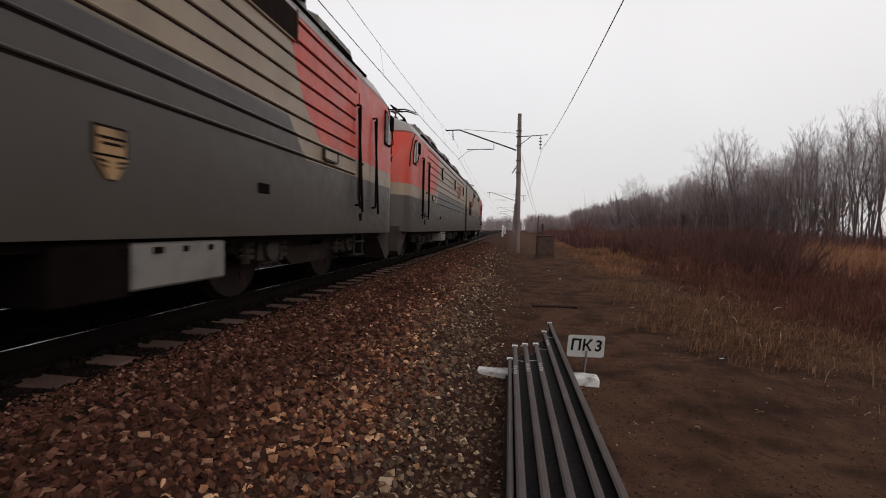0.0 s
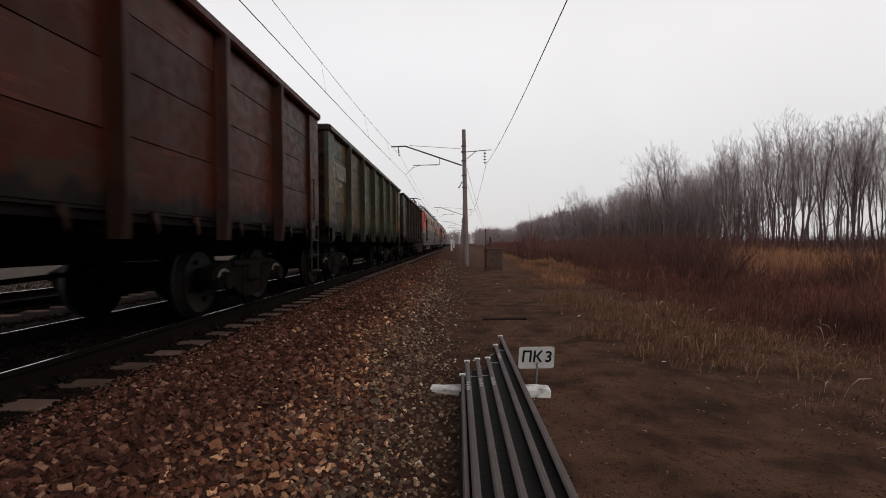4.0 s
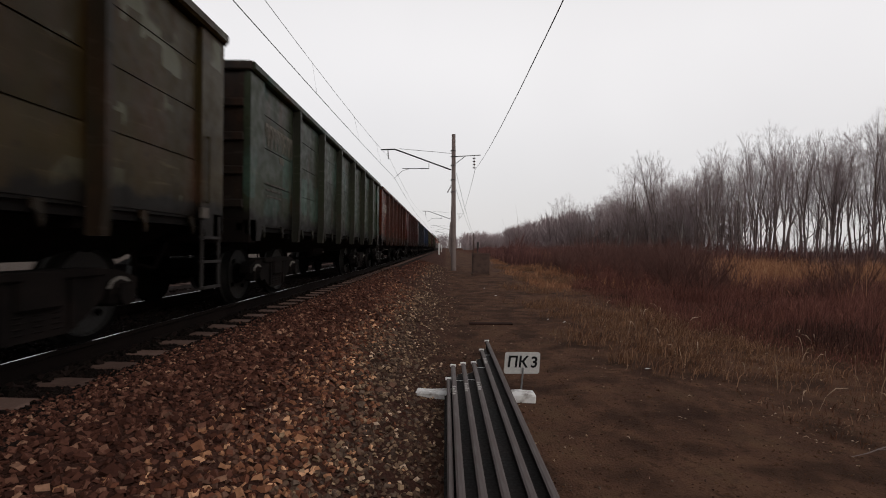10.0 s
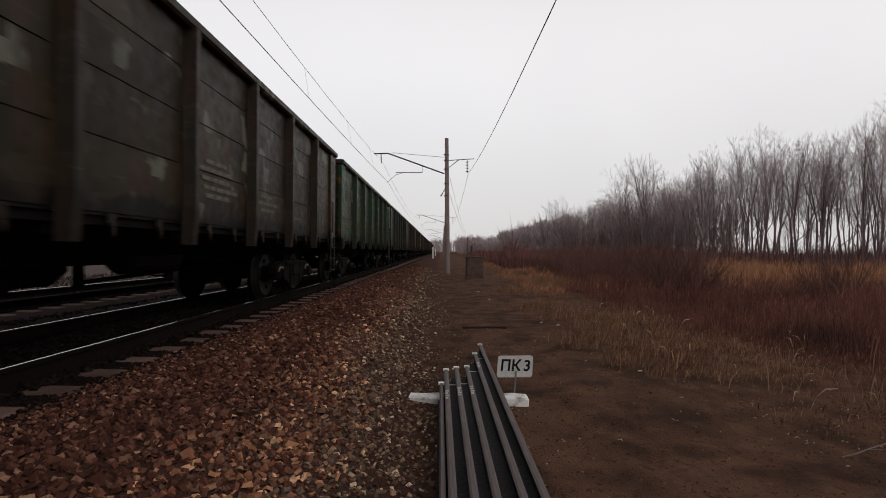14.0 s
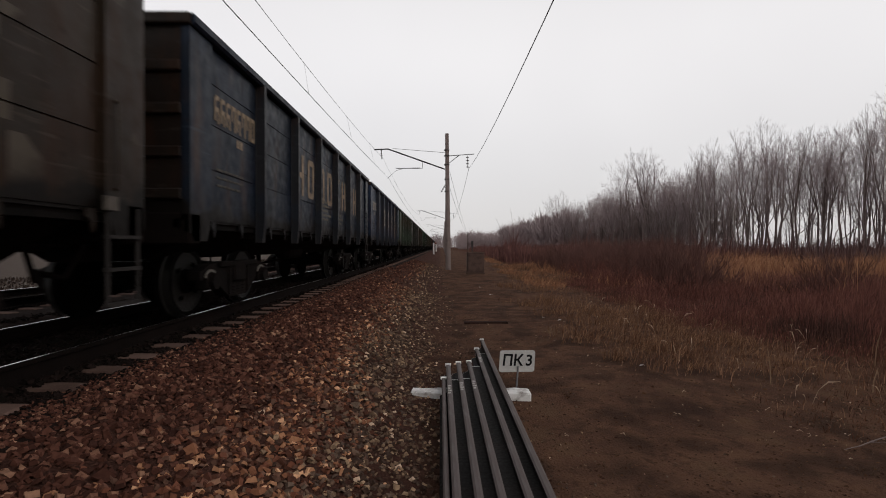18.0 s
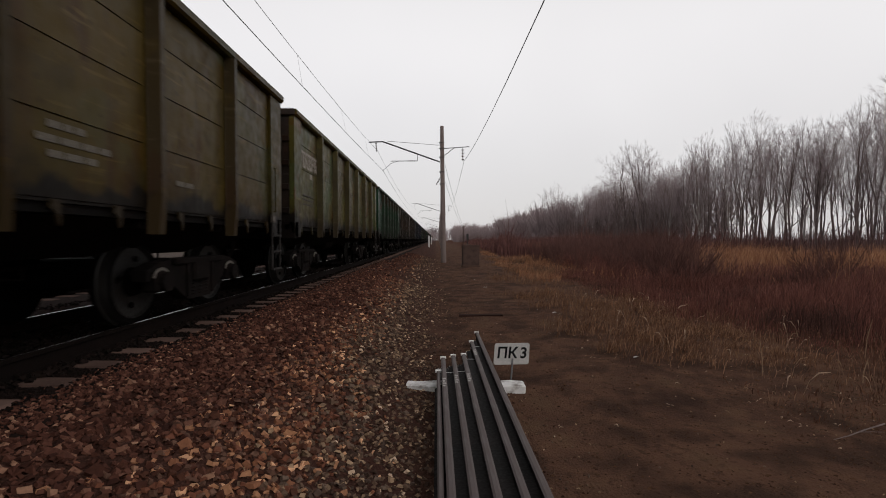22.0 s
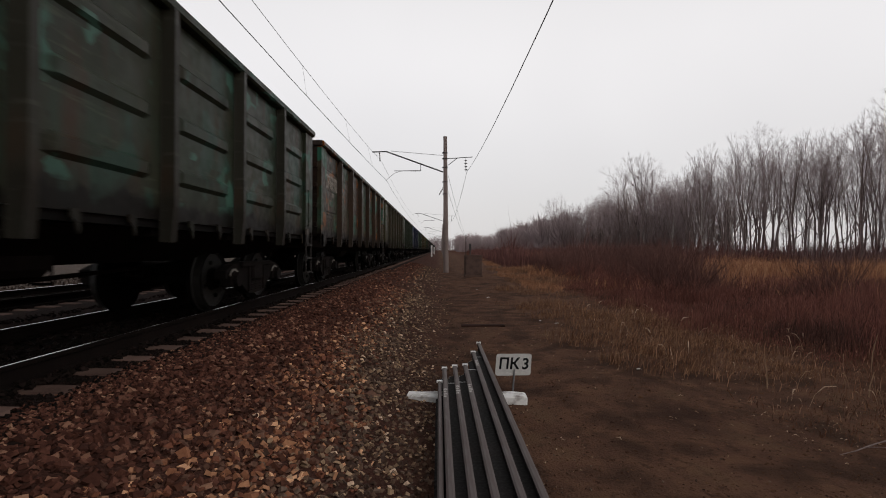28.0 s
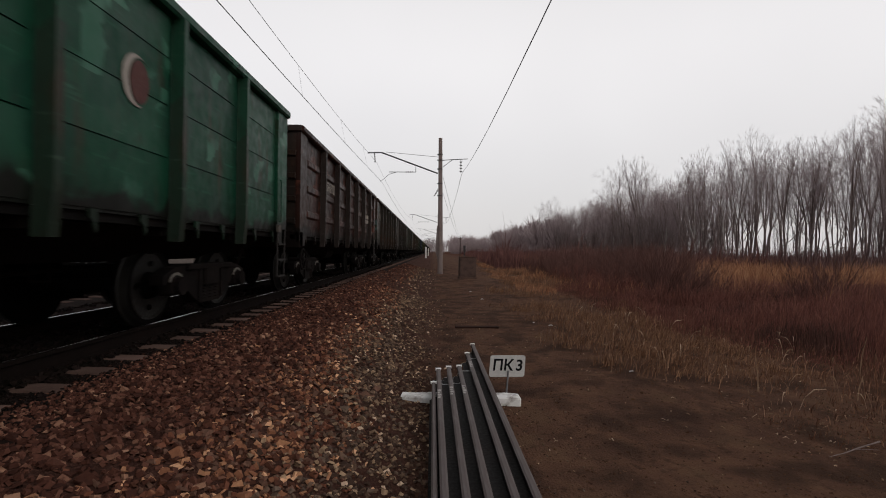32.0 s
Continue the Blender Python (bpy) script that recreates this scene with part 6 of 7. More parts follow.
for i, (a, b) in enumerate(zip(MAST_Y[:-1], MAST_Y[1:])):
    if a > 30:
        break
    for k in range(1, 9):
        u = k / 9
        x = XN + (0.18 if i % 2 else -0.60) + (-0.78 if i % 2 else 0.78) * u
        rod(bm, (x, a + (b - a) * u, 7.26 - 1.68 * u * (1 - u)), (MX - 5.15, a + (b - a) * u, 8.80 - 4.0 * u * (1 - u)), 0.003, n=4)
tagged(part("droppers", bm, M_WIRE), "thin dropper wires between messenger and contact wire", "overhead wire")

# ---- the spare rails on their white block, with the picket sign ----
M_CHALK = material("chalk_marking", (0.42, 0.40, 0.38), 0.9, second=(0.07, 0.055, 0.05), scale=60, amount=0.7)
pile = empty("spare_rail_stack", pose(0, 0, 0.07))
tagged(pile, "long spare rails with white-painted ends on a white block", "spare rails")
for x, y1, z, flip in ((0.035, 5.86, 0.16, 0), (0.10, 6.42, 0.185, 0), (0.24, 6.54, 0.185, 0), (0.385, 6.60, 0.185, 0), (0.555, 7.43, 0.185, 0), (0.697, 8.15, 0.185, 0),
                       (0.17, 5.95, 0.15, 1), (0.312, 6.0, 0.15, 1), (0.47, 6.62, 0.15, 1), (0.626, 7.4, 0.15, 1)):
    bm = bmesh.new()
    out = [(a * (0.80 if b > -0.04 else 1.0), b) for a, b in rail_outline(0.017)] if not flip else [(a * 0.93, -0.18 - b) for a, b in rail_outline(0.017)][::-1]
    if x < 0.05:
        out = [(a * 0.6, b) for a, b in rail_outline(0.017)]
    prism(bm, out, "y", -16.0, y1)
    bm.faces.ensure_lookup_table()
    # upward head faces take the paler colour, as if catching light
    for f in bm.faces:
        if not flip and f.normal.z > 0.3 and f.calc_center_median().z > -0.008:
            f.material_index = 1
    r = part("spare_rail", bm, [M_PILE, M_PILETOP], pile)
    r.location = (x, 0, z - (0.05 if flip else 0))
    bm = bmesh.new()
    prism(bm, [(a * 1.03, b * 1.01 + 0.001) for a, b in out], "y", y1 - 0.012, y1 + 0.004)
    if not flip:
        box(bm, -0.037, 0.037, y1 - 0.05, y1 + 0.004, -0.02, 0.003)
    e = part("painted_end", bm, M_ENDPAINT, r, "white-painted rail end")
    if not flip and 0.05 < x < 0.6:
        for k in range(4):
            y0 = y1 - (1.0 if x < 0.5 else 0.62) - k * 0.085
            part("chalk_mark", boxes((-0.022, 0.018 - 0.01 * (k % 2), y0 - 0.055, y0, 0.0, 0.0025)), M_CHALK, r, "chalked figure worn to a bar")
bm = bmesh.new()
box(bm, -0.50, 0.92, 5.66, 5.86, -0.08, 0.10, 0.015)
bmesh.ops.subdivide_edges(bm, edges=[e for e in bm.edges if e.calc_length() > 0.8], cuts=8)
for v in bm.verts:
    v.co += Vector((noise.noise(v.co * 7), noise.noise(v.co * 7 + Vector((5, 0, 0))), noise.noise(v.co * 7 + Vector((0, 5, 0))))) * 0.012
beam = part("support_block", bm, M_WHITE)
beam.rotation_euler.z = radians(-1.5)
tagged(beam, "white-painted worn timber block under the spare rails", "timber block")

sign = empty("picket_sign", pose(0.94, 5.90, 0.0, 0, 0, 0))
tagged(sign, "small white picket plate with black characters on a thin leg", "track sign")
bm = bmesh.new()
prism(bm, [(cx + 0.028 * math.cos(radians(a)), cz + 0.028 * math.sin(radians(a))) for cx, cz, a0 in ((0.202, 0.510, 0), (-0.182, 0.505, 90), (-0.198, 0.300, 180), (0.188, 0.305, 270)) for a in (a0, a0 + 30, a0 + 60, a0 + 90)], "y", -0.008, 0.008)
plate = part("plate", bm, M_SIGNW, sign, "white sign plate")
plate.rotation_euler = (radians(-6), radians(1.0), radians(4))
cu = bpy.data.curves.new("inscription", "FONT")
cu.body, cu.size, cu.align_x, cu.align_y, cu.extrude, cu.offset = "\u041f\u041a 3", 0.185, "CENTER", "CENTER", 0.001, 0.0045
cu.shear, cu.space_word = 0.12, 0.6
cu.materials.append(M_INK)
tx = new("inscription", cu)
tx.parent = plate
tx.matrix_basis = pose(0, -0.0115, 0.41, 90, 0, 0)
bm = rods(((-0.01, 0.012, 0.02), (0.015, 0.012, 0.35), 0.011), n=6)
part("leg", bm, M_GALV, sign)

# ---- trackside things farther along ----
cab = empty("relay_cabinet", pose(2.32, 32.0, 0, 0, 0, 3))
tagged(cab, "dark brown trackside relay cabinet on a low base", "relay cabinet")
part("body", boxes((-0.55, 0.55, -0.35, 0.35, 0.12, 1.40), bevel=0.02), M_BOX, cab)
part("roof", boxes((-0.6, 0.6, -0.4, 0.4, 1.40, 1.46), bevel=0.02), M_BOX, cab)
part("base", boxes((-0.6, 0.6, -0.38, 0.38, -0.1, 0.12)), M_SLEEPER, cab)
part("door", boxes((-0.5, 0.5, -0.365, -0.35, 0.2, 1.32), bevel=0.004), M_BOX, cab)
post = empty("marker_post", pose(2.65, 40.0, 0))
tagged(post, "short dark marker post behind the cabinet", "marker post")
part("shaft", rods(((0, 0, -0.2), (0, 0, 2.1), 0.05)), M_STEEL, post)
part("head", boxes((-0.09, 0.09, -0.06, 0.06, 1.75, 2.3), bevel=0.01), M_STEEL, post)
for y, hgt in ((96.0, 2.6), (150.0, 2.6)):
    p = empty("white_marker", pose(-1.35, y, 0))
    tagged(p, "white painted marker post beside the line", "marker post", "white markers")
    part("shaft", boxes((-0.16, 0.16, -0.1, 0.1, -0.2, hgt), bevel=0.02), M_FLAGW, p)
# ---- bare trees of the shelter belt ----
M_BARK = material("grey_bark", (0.150, 0.112, 0.105), 0.9, second=(0.083, 0.060, 0.055), scale=4, fine=30, per_piece=0.2)
M_BIRCH = material("birch_bark", (0.34, 0.31, 0.29), 0.85, second=(0.10, 0.08, 0.07), scale=3, fine=12)
M_TWIG = material("bare_twigs", (0.294, 0.234, 0.238), 0.95, second=(0.204, 0.156, 0.156), scale=1, fine=8, per_piece=0.2)


def tube(vs, fs, pts, radii, n):
    """A bent tapering branch."""
    k0 = len(vs)
    for i, (p, r) in enumerate(zip(pts, radii)):
        d = (pts[min(i + 1, len(pts) - 1)] - pts[max(i - 1, 0)]).normalized()
        a = d.orthogonal().normalized()
        b = d.cross(a)
        for q in range(n):
            t = q * math.tau / n
            vs.append(p + (a * math.cos(t) + b * math.sin(t)) * r)
    for i in range(len(pts) - 1):
        for q in range(n):
            j = (q + 1) % n
            fs.append((k0 + i * n + q, k0 + i * n + j, k0 + (i + 1) * n + j, k0 + (i + 1) * n + q))


def bare_tree(h, rnd, spread, stems=1):
    """Leafless tree: a stem that forks into steep leaders, these into a fan of ever finer twigs."""
    wood, twigs = ([], []), ([], [])
    lengths = (0.36, 0.34, 0.18, 0.085, 0.045)
    def rv(s):
        return Vector((rnd.uniform(-s, s), rnd.uniform(-s, s), rnd.uniform(-s, s)))
    def turn(d, lo, hi):
        side = d.orthogonal().normalized()
        side.rotate(Matrix.Rotation(rnd.uniform(0, math.tau), 3, d))
        a = radians(rnd.uniform(lo, hi))
        return (d * math.cos(a) + side * math.sin(a)).normalized()
    def limb(p, d, length, r, level):
        segs = (5, 5, 3, 2, 1)[level]
        pts, rad, q, dd = [p], [r], p, d
        for i in range(segs):
            dd = (dd + rv((0.05, 0.07, 0.11, 0.16, 0.2)[level]) + Vector((0, 0, (0.05, 0.09, 0.07, 0.02, 0)[level]))).normalized()
            q = q + dd * length / segs
            pts.append(q)
            rad.append(max(0.003, r * (1 - (0.35, 0.55, 0.65, 0.6, 0.4)[level] * (i + 1) / segs)))
            if level < 4 and (level or i > 1):
                for _ in range((1, 1, 2, 2)[level]):
                    if level < 2 and rnd.random() < (0.55, 0.3)[level]:
                        continue
                    k = rnd.uniform(0.55, 1.0) if level else rnd.uniform(0.35, 0.75)
                    limb(q, turn(dd, 28 * spread, 55 * spread), h * lengths[level + 1] * k, max(0.0045, rad[-1] * (0.45 if level < 2 else 0.5)), level + 1)
        if level < 4:
            for _ in range((2 if rnd.random() < 0.6 else 3, 2, 3, 2)[level]):
                limb(q, turn(dd, 8 * spread, 30 * spread), h * lengths[level + 1] * rnd.uniform(0.8, 1.15), max(0.0045, rad[-1] * (0.78 if level < 2 else 0.6)), level + 1)
        tube(*(wood if level < 3 else twigs), pts, rad, (7, 5, 4, 3, 3)[level])
    for s in range(stems):
        base = Vector((rnd.uniform(-0.6, 0.6), rnd.uniform(-0.6, 0.6), -0.3)) if stems > 1 else Vector((0, 0, -0.3))
        limb(base, Vector((rnd.uniform(-0.09, 0.09), rnd.uniform(-0.09, 0.09), 1)).normalized(), h * lengths[0] * rnd.uniform(0.85, 1.2), h * 0.0105 * rnd.uniform(0.75, 1.2) * (0.8 if stems > 1 else 1), 0)
    return wood, twigs


rnd = random.Random(11)
tree_kinds = []
for k, (h, spread, stems) in enumerate(((15, 0.75, 1), (15, 0.62, 2), (15, 0.58, 1), (15, 0.85, 1), (15, 0.50, 1), (15, 1.0, 1), (15, 0.55, 2), (15, 0.66, 1))):
    t = empty("bare_tree")
    tr, tw = bare_tree(h, rnd, spread, stems)
    part("trunk", tr, M_BIRCH if k == 4 else M_BARK, t, "pale birch trunk" if k == 4 else "", smooth=True)
    part("crown", tw, M_TWIG, t, "haze of fine bare twigs")["kind"] = "stuff"
    tagged(t, "tall leafless tree with a fine twiggy crown" if k != 4 else "slim leafless birch with a pale trunk", "tree", "bare trees of the shelter belt")
    tree_kinds.append([t, False])


def plant(kind, x, y, height, turn):
    s = height / 15.0
    m = pose(x, y, ground_z(x, y) - 0.05, rnd.uniform(-2, 2), rnd.uniform(-2, 2), turn)
    e = tree_kinds[kind]
    if not e[1]:
        e[1], ob = True, e[0]
        ob.matrix_basis = m
    else:
        ob = copy_thing(e[0], m)
    ob.scale = (s, s, s)
    return ob


BELT = [(20, 16.4), (46, 16.8), (58, 16.3), (64, 16.6), (71, 18.4), (81, 18.2), (87, 15.6), (92, 15.8), (108, 16.4), (125, 16.4), (149, 16.8), (165, 16.6), (196, 16.8), (260, 16.4), (420, 16.5)]


def belt_height(y):
    for (a, u), (b, v) in zip(BELT[:-1], BELT[1:]):
        if a <= y <= b:
            return u + (v - u) * (y - a) / (b - a)
    return BELT[-1][1]


y = 27.0
while y < 168:
    x = 43 + rnd.choice((0, 0, 2.5, 5, 8, 11)) + rnd.uniform(-2.0, 2.0)
    plant(rnd.choice((0, 1, 2, 2, 3, 4, 5, 6, 7, 7)), x, y, belt_height(y) * rnd.uniform(0.78, 1.05) * x / 45.5, rnd.uniform(0, 360))
    y += rnd.uniform(0.25, 0.55) * (1 + y / 200)
for _ in range(46):
    plant(rnd.choice((2, 4, 6, 7)), rnd.uniform(41.5, 52), rnd.uniform(30, 100), rnd.uniform(5.5, 10.5), rnd.uniform(0, 360))
for kind, x, y, height, turn in ((5, 43.5, 103, 25.0, 40), (3, 44, 104.5, 24.0, 160), (5, 43.5, 111, 24.2, 250), (3, 44, 112.5, 23.5, 20), (5, 43.5, 116, 22.0, 310), (1, 43, 98, 21.5, 120),
                                 (3, 43, 176, 24.5, 90), (5, 44, 180, 23.5, 10), (5, 43, 171, 23.0, 200), (3, 43.5, 186, 20.5, 140)):
    plant(kind, x, y, height, turn)


# ---- far woods on the horizon ----
def far_wood(name, x0, x1, y, h, n, label, depth=20.0, twigs=26, mat=M_TWIG):
    """Bare trees too far off to tell their twigs: a slim trunk and a sheaf of steep wedges each."""
    vs, fs = [], []
    def wedge(a, b, w):
        k = len(vs)
        side = Vector((w, 0, 0))
        vs.extend((a - side, a + side, a + Vector((0, w, 0)), b))
        fs.extend(((k, k + 1, k + 3), (k + 1, k + 2, k + 3), (k + 2, k, k + 3)))
    for _ in range(n):
        x, yy = rnd.uniform(x0, x1), y + rnd.uniform(-depth, depth)
        hh = h * rnd.uniform(0.55, 1.1)
        wedge(Vector((x, yy, -0.5)), Vector((x + rnd.gauss(0, 0.03) * hh, yy, hh)), hh * 0.012)
        for _ in range(twigs):
            z = rnd.uniform(0.05, 0.75) * hh
            a = Vector((x + rnd.gauss(0, 0.05) * hh, yy + rnd.uniform(-1, 1), z))
            b = a + Vector((rnd.gauss(0, 0.13) * hh, rnd.gauss(0, 0.1) * hh, rnd.uniform(0.12, 0.30) * hh))
            b.z = min(b.z, hh)
            wedge(a, b, rnd.uniform(0.006, 0.016) * hh)
    return tagged(part(name, (vs, fs), mat), label, "far woods", kind="stuff")


far_wood("belt_end", 42, 56, 255, 17.5, 230, "far end of the leafless tree belt", 88.0, 70)
far_wood("belt_inside", 47, 57, 128, 15.0, 70, "crowded leafless trees inside the belt", 36.0, 50, M_BARK)
far_wood("far_woods", -90, 190, 620, 19, 520, "distant dark line of leafless woods")
far_wood("far_thicket", 14, 60, 370, 15, 260, "thicket closing the end of the tree belt")
# hidden by the train; added to block light in the gaps under the wagons
far_wood("left_thicket", -60, -14, 420, 9, 160, "unseen thicket added beyond the second track to block light")

# ---- dry grass and weeds ----
def blades(name, spots, mat, label, lean=0.35):
    """Bent grass blades: spots of (x, y, height, width)."""
    vs, fs = [], []
    for x, y, h, w in spots:
        z = ground_z(x, y) - 0.02
        h *= rnd.uniform(0.45, 1.0) * (0.85 + 0.45 * noise.noise((x * 0.55, y * 0.45, 12)))
        a = rnd.uniform(0, math.tau)
        ux, uy = math.cos(a) * w, math.sin(a) * w
        b = rnd.gauss(0.6, 1.2)
        k = rnd.uniform(0.1, 1.0) * lean
        lx, ly = math.cos(b) * h * k, math.sin(b) * h * k
        q = len(vs)
        vs += [(x - ux, y - uy, z), (x + ux, y + uy, z), (x + ux * 0.8 + lx * 0.25, y + uy * 0.8 + ly * 0.25, z + h * 0.55), (x - ux * 0.8 + lx * 0.25, y - uy * 0.8 + ly * 0.25, z + h * 0.55),
               (x + lx, y + ly, z + h * (1 - 0.25 * k))]
        fs += [(q, q + 1, q + 2, q + 3), (q + 3, q + 2, q + 4)]
    return tagged(part(name, (vs, fs), mat), label, "dry grass", kind="stuff")


M_STRAW = island_material("dry_straw", [(0.0, (0.057, 0.026, 0.017)), (0.55, (0.105, 0.048, 0.029)), (0.85, (0.172, 0.086, 0.051)), (1.0, (0.395, 0.234, 0.158))], 0.9, 0.1)
M_LITTER = island_material("straw_litter", [(0.0, (0.046, 0.022, 0.015)), (0.6, (0.109, 0.050, 0.032)), (0.9, (0.249, 0.127, 0.079)), (1.0, (0.622, 0.387, 0.305))], 0.9, 0.1)
M_OCHRE = island_material("ochre_reed", [(0.0, (0.134, 0.060, 0.034)), (0.5, (0.269, 0.125, 0.068)), (1.0, (0.430, 0.234, 0.131))], 0.9, 0.1)
M_BUSH = island_material("russet_brush", [(0.0, (0.069, 0.029, 0.024)), (0.5, (0.124, 0.050, 0.041)), (1.0, (0.221, 0.093, 0.068))], 0.95, 0.1)


M_TUFT = island_material("tussock_straw", [(0.0, (0.081, 0.038, 0.023)), (0.6, (0.161, 0.084, 0.048)), (1.0, (0.303, 0.173, 0.106))], 0.9, 0.1)
M_UNDER = island_material("undergrowth_twigs", [(0.0, (0.085, 0.049, 0.048)), (0.6, (0.144, 0.088, 0.085)), (1.0, (0.220, 0.139, 0.131))], 0.95, 0.1)


def scatter(n, x0, x1, y0, y1, f):
    out = []
    for _ in range(n):
        u = rnd.random()
        y = y0 * (y1 / y0) ** u            # denser towards the path
        x = rnd.uniform(x0, x1)
        r = f(x, y)
        if r:
            out.append((x, y, *r))
    return out


def edge_x(y):
    """Where the rough growth begins, right of the trodden strip."""
    return 3.3 + 1.0 * noise.noise((y * 0.16, 7, 0)) + 0.7 * noise.noise((y * 0.55, 3, 0)) + 0.045 * y + 1.2 * smoothstep(9, 4, y)


def short_grass(x, y):
    e = edge_x(y)
    if x < e - 0.8 or noise.noise((x * 0.8, y * 0.8, 5)) < -0.02 - 0.25 * smoothstep(e, e + 3, x):
        return None
    return rnd.uniform(0.08, 0.38) * (0.5 + 0.6 * smoothstep(e, e + 2.5, x)), rnd.uniform(0.002, 0.006)


blades("dry_grass", scatter(36000, 1.8, 15, 3.0, 36, short_grass), M_STRAW, "short dry straw-coloured grass beside the path", 0.9)
def uniform_scatter(n, x0, x1, y0, y1, f):
    out = []
    for _ in range(n):
        x, y = rnd.uniform(x0, x1), rnd.uniform(y0, y1)
        r = f(x, y)
        if r:
            out.append((x, y, *r))
    return out


blades("rough_grass", uniform_scatter(9000, 3.0, 18, -12, 3.0, lambda x, y: (rnd.uniform(0.1, 0.5), rnd.uniform(0.003, 0.007)) if x > 4.2 + 0.8 * noise.noise((y * 0.3, 2, 2)) else None), M_STRAW, "dry grass beside the path behind the rails", 0.9)
blades("ground_litter", scatter(5200, 0.9, 8, 3.0, 30, lambda x, y: (rnd.uniform(0.01, 0.05), rnd.uniform(0.003, 0.010))), M_LITTER, "bits of dry straw lying on the earth", 3.0)


def clumps(x, y):
    return noise.noise((x * 0.13, y * 0.055, 9)) + 0.35 * noise.noise((x * 0.5, y * 0.3, 2))


def thicket(x, y):
    """The dark bushes that stand up between the path and the reeds."""
    u, v = (x - 9.6 - 0.24 * (y - 18)) / (2.9 + 0.10 * (y - 18)), (y - 42) / 26
    return 1 - u * u - v * v + 0.6 * noise.noise((x * 0.35, y * 0.18, 6)) if y > 15 else -1


def brush_x(y):
    """Where the tall brush stands up behind the strip of low grass."""
    return 6.0 + 0.7 * noise.noise((y * 0.21, 5, 1)) + 0.4 * noise.noise((y * 0.8, 2, 6)) + 0.035 * max(0.0, y - 32)


def front_brush(x, y):
    e = brush_x(y) + 0.9 * noise.noise((x * 0.9, y * 0.9, 31))
    if x < e or rnd.random() > 0.35 + 2.2 * (0.25 + noise.noise((x * 0.75, y * 0.6, 41))):
        return None
    near = smoothstep(7.8, 11.0, y + 0.45 * (x - 6))
    return rnd.uniform(0.55, 1.15) * (0.45 + 0.65 * smoothstep(e, e + 1.8, x)) * near * (1.4 if rnd.random() < 0.05 else 1.0) * (0.85 + 0.9 * noise.noise((x * 0.33, y * 0.25, 19)) + 0.5 * noise.noise((x * 1.1, y * 0.9, 9))) * (1 - 0.45 * smoothstep(15, 24, y)) + 0.05, rnd.uniform(0.002, 0.005) * (1 + y / 50)


def reeds(x, y):
    e = edge_x(y) + 2.0
    if x < e or thicket(x, y) > 0.2:
        return None
    back = smoothstep(19, 30, y + 7 * noise.noise((x * 0.2, y * 0.1, 8)))
    if rnd.random() > back * (0.15 + 0.85 * (clumps(x, y) > -0.12)):
        return None
    return (rnd.uniform(0.9, 1.55) * (0.45 + 1.1 * smoothstep(e, e + 8, x)), rnd.uniform(0.003, 0.008) * (1 + y / 60))


def brush(x, y):
    e = edge_x(y) + 0.9 + 0.03 * y
    t = thicket(x, y)
    if t > 0:
        return rnd.uniform(0.8, 1.2) * (1.0 + 1.5 * min(1, t)), rnd.uniform(0.002, 0.006) * (1 + y / 60)
    if y < 24 and noise.noise((x * 0.42, y * 0.30, 21)) < -0.12 and rnd.random() < 0.85:
        return None
    if x < e or y < 8.0 or rnd.random() > 0.25 + smoothstep(36, 24, y):
        return None
    return rnd.uniform(0.4, 1.05) * (0.2 + 0.9 * smoothstep(e, e + 7, x)) * smoothstep(5.5, 14.5, y) * (0.8 + 0.9 * max(0, noise.noise((x * 0.3, y * 0.22, 33)))), rnd.uniform(0.002, 0.006) * (1 + y / 60)


blades("tall_reeds", scatter(170000, 5, 46, 13, 170, reeds), M_OCHRE, "tall ochre dry reeds in front of the trees", 1.0)
blades("brushwood", scatter(200000, 3.5, 40, 8, 120, brush), M_BUSH, "dense russet leafless brushwood", 1.6)
weeds = uniform_scatter(140000, 5.0, 26, 6.8, 27, front_brush)
# clumps picked by noise, more to the right, take a darker weed colour
sooty = [noise.noise((x * 0.45, y * 0.30, 51)) + 0.5 * noise.noise((x * 1.3, y * 0.9, 12)) + 0.035 * (x - 11) + rnd.gauss(0, 0.12) > 0.12 for x, y, *_ in weeds]
blades("front_brush", [w for w, d in zip(weeds, sooty) if not d], M_BUSH, "dark russet dead weeds standing waist-high", 0.7)
M_DARK_WEED = island_material("dark_weed", [(0.0, (0.034, 0.017, 0.014)), (0.5, (0.062, 0.030, 0.025)), (1.0, (0.118, 0.060, 0.046))], 0.95, 0.1)
blades("blackened_weeds", [w for w, d in zip(weeds, sooty) if d], M_DARK_WEED, "clumps of darker dead weeds among the russet brush", 0.9)
M_TURF = island_material("trampled_turf", [(0.0, (0.040, 0.026, 0.017)), (0.5, (0.066, 0.044, 0.027)), (0.9, (0.105, 0.072, 0.043)), (1.0, (0.220, 0.155, 0.100))], 0.95, 0.1)


def turf(x, y):
    if noise.noise((x * 0.55, y * 0.45, 61)) + 0.5 * noise.noise((x * 1.9, y * 1.6, 5)) < 0.22 - 0.42 * smoothstep(1.3, 4.2, x):
        return None
    return rnd.uniform(0.015, 0.06), rnd.uniform(0.003, 0.007)


blades("trampled_turf", scatter(52000, 1.3, 9.0, 2.6, 16, turf), M_TURF, "flattened dead turf on the bare earth", 2.2)
M_FAR_BUSH = island_material("maroon_far_brush", [(0.0, (0.060, 0.028, 0.026)), (0.5, (0.112, 0.052, 0.048)), (1.0, (0.195, 0.095, 0.080))], 0.95, 0.1)


